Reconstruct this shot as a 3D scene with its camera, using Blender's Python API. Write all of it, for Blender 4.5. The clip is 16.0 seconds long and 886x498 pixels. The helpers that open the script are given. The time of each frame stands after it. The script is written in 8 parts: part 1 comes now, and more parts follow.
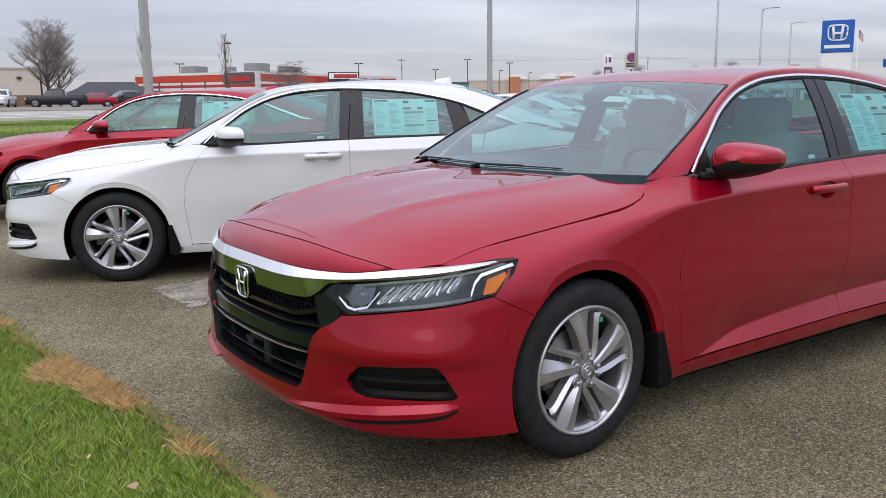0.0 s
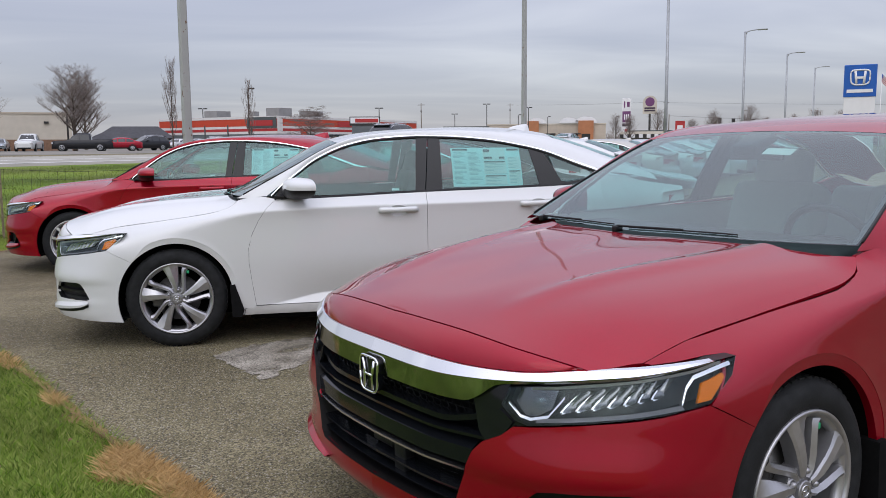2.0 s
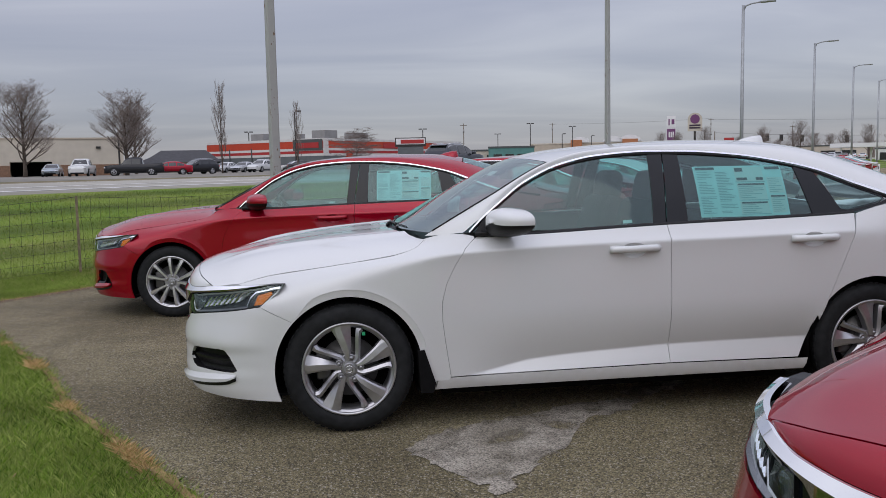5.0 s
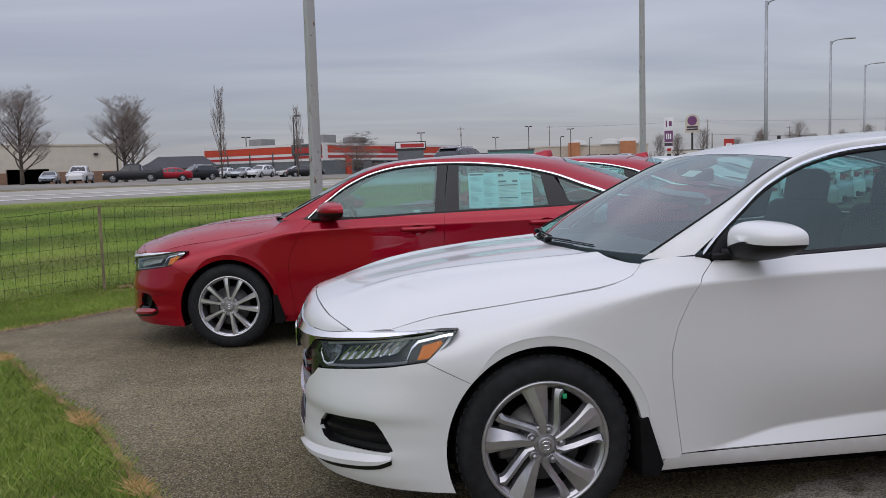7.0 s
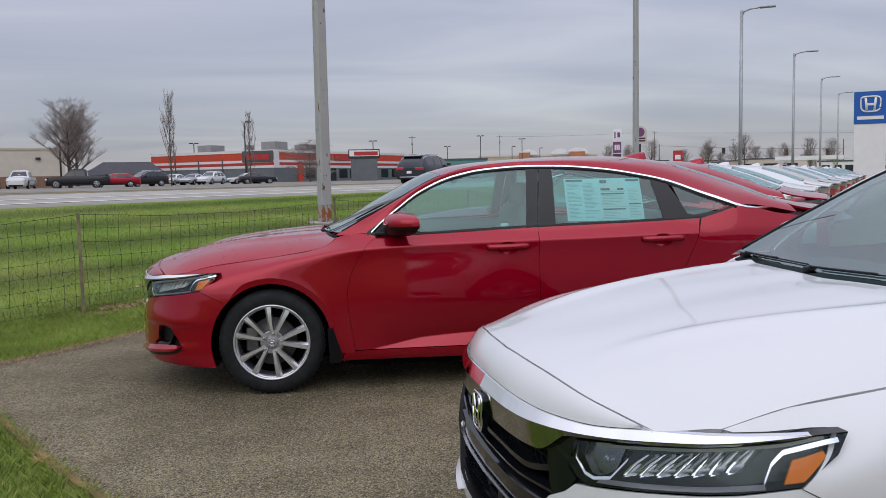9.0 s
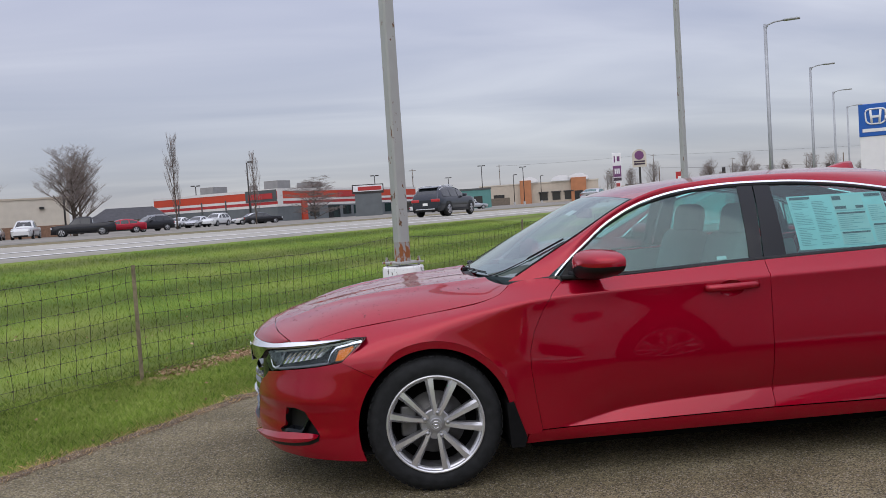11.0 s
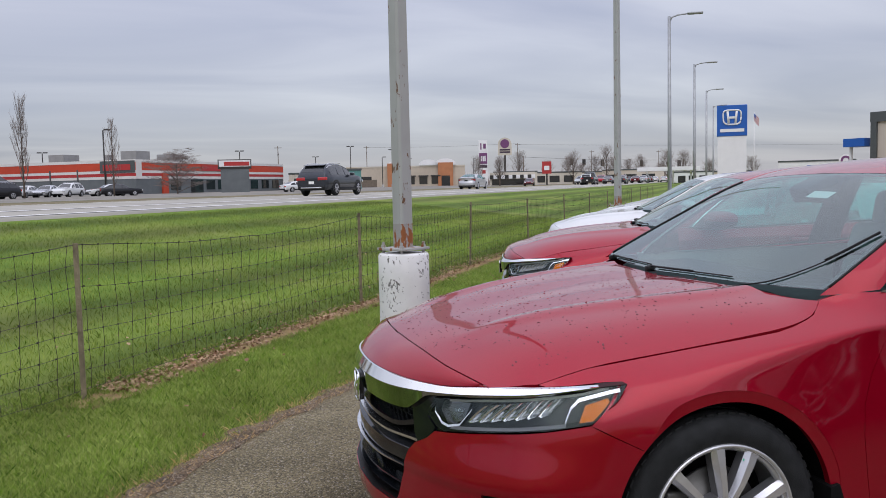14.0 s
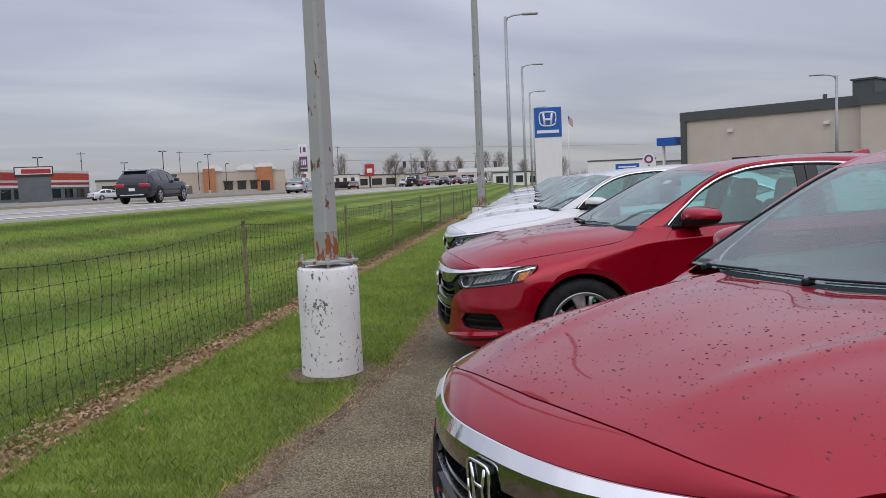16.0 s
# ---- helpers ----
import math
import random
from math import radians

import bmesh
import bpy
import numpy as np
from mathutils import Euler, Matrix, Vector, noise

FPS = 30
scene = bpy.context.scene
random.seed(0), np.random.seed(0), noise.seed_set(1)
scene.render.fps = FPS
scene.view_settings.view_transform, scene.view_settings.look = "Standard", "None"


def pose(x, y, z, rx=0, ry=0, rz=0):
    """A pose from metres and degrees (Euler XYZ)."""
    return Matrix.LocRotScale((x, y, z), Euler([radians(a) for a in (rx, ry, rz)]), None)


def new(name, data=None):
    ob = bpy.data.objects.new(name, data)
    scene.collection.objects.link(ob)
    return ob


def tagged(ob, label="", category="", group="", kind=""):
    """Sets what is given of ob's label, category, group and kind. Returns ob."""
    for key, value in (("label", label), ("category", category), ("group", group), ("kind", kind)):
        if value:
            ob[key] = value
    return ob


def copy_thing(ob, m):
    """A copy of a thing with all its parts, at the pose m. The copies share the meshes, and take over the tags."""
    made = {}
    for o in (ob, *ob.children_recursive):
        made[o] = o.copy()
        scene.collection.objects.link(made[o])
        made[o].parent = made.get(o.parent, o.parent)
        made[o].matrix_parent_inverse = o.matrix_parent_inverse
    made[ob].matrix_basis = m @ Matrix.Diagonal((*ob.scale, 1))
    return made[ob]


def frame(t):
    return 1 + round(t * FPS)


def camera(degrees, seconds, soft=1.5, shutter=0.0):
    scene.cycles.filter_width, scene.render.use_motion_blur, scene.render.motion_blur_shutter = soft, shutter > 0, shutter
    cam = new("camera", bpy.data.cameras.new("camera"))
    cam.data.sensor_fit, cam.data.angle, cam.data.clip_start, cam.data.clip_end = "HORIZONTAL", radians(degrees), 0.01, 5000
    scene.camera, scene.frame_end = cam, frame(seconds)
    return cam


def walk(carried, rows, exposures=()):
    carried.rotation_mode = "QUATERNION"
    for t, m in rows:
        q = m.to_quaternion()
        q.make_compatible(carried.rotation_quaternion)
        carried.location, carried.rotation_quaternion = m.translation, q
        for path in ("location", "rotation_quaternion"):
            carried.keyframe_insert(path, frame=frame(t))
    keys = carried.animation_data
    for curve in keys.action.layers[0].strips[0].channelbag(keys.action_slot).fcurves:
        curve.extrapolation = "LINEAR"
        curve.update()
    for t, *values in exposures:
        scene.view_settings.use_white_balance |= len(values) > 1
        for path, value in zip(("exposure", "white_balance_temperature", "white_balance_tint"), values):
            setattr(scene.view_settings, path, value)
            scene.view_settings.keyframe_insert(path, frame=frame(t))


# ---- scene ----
cam = camera(55.31, 16.0, soft=0.8)
# seconds, eye x y z, yaw, pitch, roll
PATH = [
    (0.0, 1.106, -6.383, 1.279, -11.39, -9.90, -0.48),
    (0.5, 1.077, -6.222, 1.266, -10.99, -9.70, -0.45),
    (1.0, 1.059, -6.000, 1.301, -9.87, -8.55, -0.37),
    (1.5, 0.935, -5.860, 1.299, -9.20, -7.93, -0.20),
    (2.0, 0.755, -5.740, 1.318, -10.23, -6.98, -0.47),
    (2.5, 0.657, -5.523, 1.303, -10.35, -6.20, -0.68),
    (3.0, 0.597, -5.251, 1.321, -8.30, -5.48, -0.93),
    (3.5, 0.424, -5.017, 1.312, -7.48, -5.41, -0.64),
    (3.7, 0.355, -4.930, 1.325, -8.57, -5.28, -0.43),
    (5.8, -0.283, -3.660, 1.332, -6.70, -5.73, -1.80),
    (6.0, -0.332, -3.530, 1.337, -6.71, -5.61, -1.98),
    (6.5, -0.523, -3.226, 1.328, -6.74, -5.32, -1.27),
    (7.0, -0.754, -2.910, 1.330, -7.80, -5.32, -1.66),
    (7.5, -0.917, -2.538, 1.331, -8.06, -5.34, -1.79),
    (8.0, -1.109, -2.250, 1.321, -8.59, -5.23, -1.73),
    (8.2, -1.196, -2.117, 1.327, -10.35, -4.96, -1.64),
    (10.3, -1.914, -0.610, 1.316, -11.67, -4.76, -0.97),
    (10.5, -1.988, -0.477, 1.345, -11.38, -4.71, -0.87),
    (11.0, -2.227, -0.197, 1.349, -11.35, -2.67, -3.68),
    (11.5, -2.426, 0.122, 1.323, -11.36, -2.90, -2.06),
    (12.0, -2.550, 0.498, 1.352, -10.22, -2.94, -1.95),
    (12.5, -2.742, 0.802, 1.331, -10.50, -2.92, -1.78),
    (13.0, -2.882, 1.064, 1.342, -15.70, -3.84, -1.48),
    (13.5, -2.991, 1.410, 1.355, -16.13, -4.16, -1.61),
    (14.0, -3.172, 1.721, 1.351, -20.70, -4.26, -1.30),
    (14.5, -3.308, 2.100, 1.351, -24.44, -4.52, -2.90),
    (15.0, -3.343, 2.465, 1.380, -24.82, -4.41, -2.20),
    (15.5, -3.455, 2.795, 1.348, -28.26, -4.21, -1.76),
    (16.0, -3.512, 3.114, 1.346, -32.78, -4.44, -2.44),
]
walk(cam, [(t, pose(x, y, z, 90 + pitch, 0, yaw) @ pose(0, 0, 0, 0, 0, roll)) for t, x, y, z, yaw, pitch, roll in PATH],
     exposures=[(0, .05), (1, -.15), (2.4, -.23), (3.5, -.49), (7, -.52), (8.2, -.47), (10.3, -.26), (11, -.23), (12.5, -.21), (14.2, -.24), (16, -.40)])

# ---- light ----
SUN_EL, SUN_AZ = 42.0, 200.0
world = bpy.data.worlds.new("overcast_sky")
scene.world = world
world.use_nodes = True


def build_sky(nt):
    """An overcast sky: blue-grey streaky cloud over a faint clear sky, brighter overhead."""
    nt.nodes.clear()
    N, K = nt.nodes.new, nt.links.new
    out, bg = N("ShaderNodeOutputWorld"), N("ShaderNodeBackground")
    sky = N("ShaderNodeTexSky")
    sky.sky_type, sky.sun_disc = "NISHITA", False
    sky.sun_elevation, sky.sun_rotation = radians(SUN_EL), radians(SUN_AZ)
    tc, sep = N("ShaderNodeTexCoord"), N("ShaderNodeSeparateXYZ")
    K(tc.outputs["Generated"], sep.inputs[0])

    def mth(op, a, b=None):
        n = N("ShaderNodeMath")
        n.operation = op
        for i, v in enumerate((a, b)):
            if v is None:
                continue
            if isinstance(v, (int, float)):
                n.inputs[i].default_value = v
            else:
                K(v, n.inputs[i])
        return n.outputs[0]
    up = mth("MAXIMUM", sep.outputs[2], 0.0)
    lift = mth("ADD", up, 0.09)
    # the cloud sheet seen in perspective
    comb = N("ShaderNodeCombineXYZ")
    K(mth("DIVIDE", sep.outputs[0], lift), comb.inputs[0])
    K(mth("DIVIDE", sep.outputs[1], lift), comb.inputs[1])
    mp = N("ShaderNodeMapping")
    mp.inputs["Rotation"].default_value = (0, 0, radians(35))
    mp.inputs["Scale"].default_value = (0.33, 0.62, 1)
    K(comb.outputs[0], mp.inputs[0])
    nz = N("ShaderNodeTexNoise")
    nz.inputs["Scale"].default_value, nz.inputs["Detail"].default_value, nz.inputs["Roughness"].default_value = 1.15, 5.0, 0.46
    nz.inputs["Distortion"].default_value = 0.6
    K(mp.outputs[0], nz.inputs["Vector"])
    rp = N("ShaderNodeValToRGB")
    rp.color_ramp.elements[0].position, rp.color_ramp.elements[0].color = 0.33, (0.415, 0.425, 0.540, 1)
    rp.color_ramp.elements[1].position, rp.color_ramp.elements[1].color = 0.70, (0.69, 0.690, 0.772, 1)
    e = rp.color_ramp.elements.new(0.50)
    e.color = (0.525, 0.527, 0.628, 1)
    K(nz.outputs["Fac"], rp.inputs[0])
    # towards the zenith the sheet is brighter
    gain = mth("ADD", mth("MULTIPLY", mth("POWER", up, 1.25), 2.55), 0.70)
    mul = N("ShaderNodeMix")
    mul.data_type, mul.blend_type = "RGBA", "MULTIPLY"
    mul.inputs["Factor"].default_value = 1.0
    K(rp.outputs[0], mul.inputs[6])
    K(gain, mul.inputs[7])
    mixn = N("ShaderNodeMix")
    mixn.data_type, mixn.blend_type = "RGBA", "ADD"
    mixn.inputs["Factor"].default_value = 0.03
    K(mul.outputs[2], mixn.inputs[6])
    K(sky.outputs[0], mixn.inputs[7])
    K(mixn.outputs[2], bg.inputs[0])
    bg.inputs[1].default_value = 1.0
    K(bg.outputs[0], out.inputs[0])


build_sky(world.node_tree)
sun = new("sun", bpy.data.lights.new("sun", "SUN"))
sun.data.energy, sun.data.angle, sun.data.color = 0.7, radians(66), (1.0, 0.96, 0.9)
sun.matrix_world = pose(0, 0, 30, 90 - SUN_EL, 0, 180 - SUN_AZ)


# ---- materials ----
def shader(name):
    m = bpy.data.materials.new(name)
    m.use_nodes = True
    nt = m.node_tree
    return m, nt, nt.nodes["Principled BSDF"]


def plain(name, color, rough=0.5, metal=0.0, coat=0.0, grain=0.0, scale=8.0, bump=0.0, bump_scale=60.0, big=0.0, emit=0.0, spec=0.5):
    """A surface with noise in its colour at two scales and fine relief."""
    m, nt, b = shader(name)
    N, K = nt.nodes.new, nt.links.new
    b.inputs["Base Color"].default_value = (*color, 1)
    b.inputs["Roughness"].default_value, b.inputs["Metallic"].default_value = rough, metal
    b.inputs["Coat Weight"].default_value = coat
    b.inputs["Specular IOR Level"].default_value = spec
    b.inputs["Coat Roughness"].default_value = 0.03
    tc = N("ShaderNodeTexCoord")
    if grain or big:
        src = None
        for amount, sc in ((grain, scale), (big, scale * 0.13)):
            if not amount:
                continue
            nz = N("ShaderNodeTexNoise")
            nz.inputs["Scale"].default_value, nz.inputs["Detail"].default_value = sc, 5.0
            K(tc.outputs["Object"], nz.inputs["Vector"])
            rp = N("ShaderNodeMapRange")
            rp.inputs[1].default_value, rp.inputs[2].default_value = 0.3, 0.7
            rp.inputs[3].default_value, rp.inputs[4].default_value = 1 - amount, 1 + amount
            K(nz.outputs["Fac"], rp.inputs[0])
            mx = N("ShaderNodeMix")
            mx.data_type, mx.blend_type = "RGBA", "MULTIPLY"
            mx.inputs["Factor"].default_value = 1.0
            if src is None:
                mx.inputs[6].default_value = (*color, 1)
            else:
                K(src, mx.inputs[6])
            K(rp.outputs[0], mx.inputs[7])
            src = mx.outputs[2]
        K(src, b.inputs["Base Color"])
    if bump:
        nz = N("ShaderNodeTexNoise")
        nz.inputs["Scale"].default_value, nz.inputs["Detail"].default_value = bump_scale, 4.0
        K(tc.outputs["Object"], nz.inputs["Vector"])
        bp = N("ShaderNodeBump")
        bp.inputs["Strength"].default_value, bp.inputs["Distance"].default_value = bump, 0.01
        K(nz.outputs["Fac"], bp.inputs["Height"])
        K(bp.outputs[0], b.inputs["Normal"])
    if emit:
        b.inputs["Emission Color"].default_value = (*color, 1)
        b.inputs["Emission Strength"].default_value = emit
    return m


def car_paint(name, color, flake, metal):
    """Metallic lacquer: flakes under a clear coat."""
    m, nt, b = shader(name)
    N, K = nt.nodes.new, nt.links.new
    tc = N("ShaderNodeTexCoord")
    vo = N("ShaderNodeTexVoronoi")
    vo.inputs["Scale"].default_value = 900
    K(tc.outputs["Object"], vo.inputs["Vector"])
    mx = N("ShaderNodeMix")
    mx.data_type = "RGBA"
    mx.inputs[6].default_value, mx.inputs[7].default_value = (*color, 1), (*flake, 1)
    K(vo.outputs["Color"], mx.inputs["Factor"])
    K(mx.outputs[2], b.inputs["Base Color"])
    b.inputs["Metallic"].default_value, b.inputs["Roughness"].default_value = metal, 0.31
    b.inputs["Specular IOR Level"].default_value = 0.0
    b.inputs["Coat Weight"].default_value, b.inputs["Coat Roughness"].default_value = 1.0, 0.025
    b.inputs["Coat IOR"].default_value = 1.47
    # a thin film of road dust
    nz = N("ShaderNodeTexNoise")
    nz.inputs["Scale"].default_value, nz.inputs["Detail"].default_value = 5.0, 6.0
    K(tc.outputs["Object"], nz.inputs["Vector"])
    mr = N("ShaderNodeMapRange")
    mr.inputs[1].default_value, mr.inputs[2].default_value, mr.inputs[3].default_value, mr.inputs[4].default_value = 0.35, 0.75, 0.02, 0.06
    K(nz.outputs["Fac"], mr.inputs[0])
    K(mr.outputs[0], b.inputs["Coat Roughness"])
    return m


def pane(name, tint, gloss=0.012, base=0.090, sheen=(0.80, 1.0, 0.99)):
    """Thin glass: clear with its reflection by angle."""
    m = bpy.data.materials.new(name)
    m.use_nodes = True
    nt = m.node_tree
    nt.nodes.clear()
    N, K = nt.nodes.new, nt.links.new
    out, tr, gl, mx, fr = N("ShaderNodeOutputMaterial"), N("ShaderNodeBsdfTransparent"), N("ShaderNodeBsdfGlossy"), N("ShaderNodeMixShader"), N("ShaderNodeLayerWeight")
    tr.inputs[0].default_value = (*tint, 1)
    gl.inputs["Roughness"].default_value = gloss
    gl.inputs["Color"].default_value = (*sheen, 1)
    fr.inputs[0].default_value = 0.5
    pw, ml = N("ShaderNodeMath"), N("ShaderNodeMath")
    pw.operation, pw.inputs[1].default_value = "POWER", 4.2
    ml.operation, ml.inputs[1].default_value, ml.inputs[2].default_value = "MULTIPLY_ADD", 0.88, base
    K(fr.outputs["Facing"], pw.inputs[0])
    K(pw.outputs[0], ml.inputs[0])
    K(ml.outputs[0], mx.inputs[0])
    K(tr.outputs[0], mx.inputs[1])
    K(gl.outputs[0], mx.inputs[2])
    K(mx.outputs[0], out.inputs[0])
    return m


def ground_mat(name, cols, scales, rough=0.9, bump=0.4, bump_scale=90.0, stripes=0.0, speckle=0.0, side_tone=None):
    """Ground in world size: three colours by noise at two scales, speckle, mown stripes."""
    m, nt, b = shader(name)
    N, K = nt.nodes.new, nt.links.new
    ge = N("ShaderNodeNewGeometry")

    def noise_at(s, d=6.0):
        nz = N("ShaderNodeTexNoise")
        nz.inputs["Scale"].default_value, nz.inputs["Detail"].default_value = s, d
        K(ge.outputs["Position"], nz.inputs["Vector"])
        return nz.outputs["Fac"]
    rp = N("ShaderNodeValToRGB")
    rp.color_ramp.elements[0].position, rp.color_ramp.elements[0].color = 0.36, (*cols[0], 1)
    rp.color_ramp.elements[1].position, rp.color_ramp.elements[1].color = 0.64, (*cols[1], 1)
    K(noise_at(scales[0]), rp.inputs[0])
    mx = N("ShaderNodeMix")
    mx.data_type = "RGBA"
    mr = N("ShaderNodeMapRange")
    mr.inputs[1].default_value, mr.inputs[2].default_value = 0.45, 0.68
    K(noise_at(scales[1]), mr.inputs[0])
    K(mr.outputs[0], mx.inputs["Factor"])
    K(rp.outputs[0], mx.inputs[6])
    mx.inputs[7].default_value = (*cols[2], 1)
    col = mx.outputs[2]
    if stripes:
        mp = N("ShaderNodeMapping")
        mp.inputs["Rotation"].default_value = (0, 0, radians(-51.2))
        K(ge.outputs["Position"], mp.inputs[0])
        wv = N("ShaderNodeTexWave")
        wv.bands_direction = "Y"
        wv.inputs["Scale"].default_value, wv.inputs["Distortion"].default_value, wv.inputs["Detail"].default_value = 0.16, 1.1, 2.0
        wv.inputs["Detail Scale"].default_value = 1.2
        K(mp.outputs[0], wv.inputs["Vector"])
        m2 = N("ShaderNodeMapRange")
        m2.inputs[3].default_value, m2.inputs[4].default_value = 1 - stripes, 1 + stripes
        K(wv.outputs["Fac"], m2.inputs[0])
        x2 = N("ShaderNodeMix")
        x2.data_type, x2.blend_type = "RGBA", "MULTIPLY"
        x2.inputs["Factor"].default_value = 1.0
        K(col, x2.inputs[6])
        K(m2.outputs[0], x2.inputs[7])
        col = x2.outputs[2]
    if speckle:
        vo = N("ShaderNodeTexVoronoi")
        vo.inputs["Scale"].default_value = 150
        K(ge.outputs["Position"], vo.inputs["Vector"])
        sc = N("ShaderNodeSeparateColor")
        K(vo.outputs["Color"], sc.inputs[0])
        m3 = N("ShaderNodeMapRange")
        m3.inputs[3].default_value, m3.inputs[4].default_value = 1 - speckle, 1 + speckle
        K(sc.outputs[0], m3.inputs[0])
        x3 = N("ShaderNodeMix")
        x3.data_type, x3.blend_type = "RGBA", "MULTIPLY"
        x3.inputs["Factor"].default_value = 1.0
        K(col, x3.inputs[6])
        K(m3.outputs[0], x3.inputs[7])
        col = x3.outputs[2]
        # single pale chips among the stones, and dark pits
        for lo, hi, gain in ((0.90, 0.94, (0.50, 0.46, 0.39)), (0.22, 0.15, (0.032, 0.027, 0.021))):
            m5 = N("ShaderNodeMapRange")
            m5.inputs[1].default_value, m5.inputs[2].default_value, m5.inputs[4].default_value = lo, hi, 0.75 * min(1, speckle * 1.6)
            K(sc.outputs[1], m5.inputs[0])
            x5 = N("ShaderNodeMix")
            x5.data_type = "RGBA"
            K(m5.outputs[0], x5.inputs["Factor"])
            K(col, x5.inputs[6])
            x5.inputs[7].default_value = (*gain, 1)
            col = x5.outputs[2]
    if side_tone:
        # slightly darker tone on the +y side of the lot, with a wandering border
        y0, y1, gain = side_tone
        sy, ad, m6, x6 = N("ShaderNodeSeparateXYZ"), N("ShaderNodeMath"), N("ShaderNodeMapRange"), N("ShaderNodeMix")
        K(ge.outputs["Position"], sy.inputs[0])
        ad.operation, ad.inputs[1].default_value = "MULTIPLY_ADD", 2.4
        K(noise_at(0.9), ad.inputs[0])
        K(sy.outputs[1], ad.inputs[2])
        m6.inputs[1].default_value, m6.inputs[2].default_value, m6.inputs[3].default_value, m6.inputs[4].default_value = y0 + 1.2, y1 + 1.2, 0.0, 1.0
        K(ad.outputs[0], m6.inputs[0])
        x6.data_type, x6.blend_type = "RGBA", "MULTIPLY"
        K(m6.outputs[0], x6.inputs["Factor"])
        K(col, x6.inputs[6])
        x6.inputs[7].default_value = (*gain, 1)
        col = x6.outputs[2]
    K(col, b.inputs["Base Color"])
    b.inputs["Roughness"].default_value = rough
    b.inputs["Specular IOR Level"].default_value = 0.3
    bp = N("ShaderNodeBump")
    bp.inputs["Strength"].default_value, bp.inputs["Distance"].default_value = bump, 0.02
    K(noise_at(bump_scale, 3.0), bp.inputs["Height"])
    K(bp.outputs[0], b.inputs["Normal"])
    return m


def blade_mat(name, cols, stripes=0.0):
    """Leaves and blades: colour by island, some light through them."""
    m, nt, b = shader(name)
    N, K = nt.nodes.new, nt.links.new
    ge = N("ShaderNodeNewGeometry")
    rp = N("ShaderNodeValToRGB")
    for i, c in enumerate(cols):
        e = rp.color_ramp.elements[i] if i < 2 else rp.color_ramp.elements.new(0.5)
        e.position, e.color = i / (len(cols) - 1), (*c, 1)
    K(ge.outputs["Random Per Island"], rp.inputs[0])
    col = rp.outputs[0]
    # patches of other tone, and mown stripes
    nz = N("ShaderNodeTexNoise")
    nz.inputs["Scale"].default_value, nz.inputs["Detail"].default_value = 1.3, 4.0
    K(ge.outputs["Position"], nz.inputs["Vector"])
    layers = [(nz.outputs["Fac"], 0.3, 0.7, 0.22)]
    if stripes:
        mp = N("ShaderNodeMapping")
        mp.inputs["Rotation"].default_value = (0, 0, radians(-51.2))
        K(ge.outputs["Position"], mp.inputs[0])
        wv = N("ShaderNodeTexWave")
        wv.bands_direction = "Y"
        wv.inputs["Scale"].default_value, wv.inputs["Distortion"].default_value, wv.inputs["Detail"].default_value = 0.16, 1.1, 2.0
        wv.inputs["Detail Scale"].default_value = 1.2
        K(mp.outputs[0], wv.inputs["Vector"])
        layers.append((wv.outputs["Fac"], 0.0, 1.0, stripes))
    for src, lo, hi, amount in layers:
        mr = N("ShaderNodeMapRange")
        mr.inputs[1].default_value, mr.inputs[2].default_value, mr.inputs[3].default_value, mr.inputs[4].default_value = lo, hi, 1 - amount, 1 + amount
        K(src, mr.inputs[0])
        x = N("ShaderNodeMix")
        x.data_type, x.blend_type = "RGBA", "MULTIPLY"
        x.inputs["Factor"].default_value = 1.0
        K(col, x.inputs[6])
        K(mr.outputs[0], x.inputs[7])
        col = x.outputs[2]
    K(col, b.inputs["Base Color"])
    b.inputs["Roughness"].default_value = 0.6
    b.inputs["Specular IOR Level"].default_value = 0.08
    return m


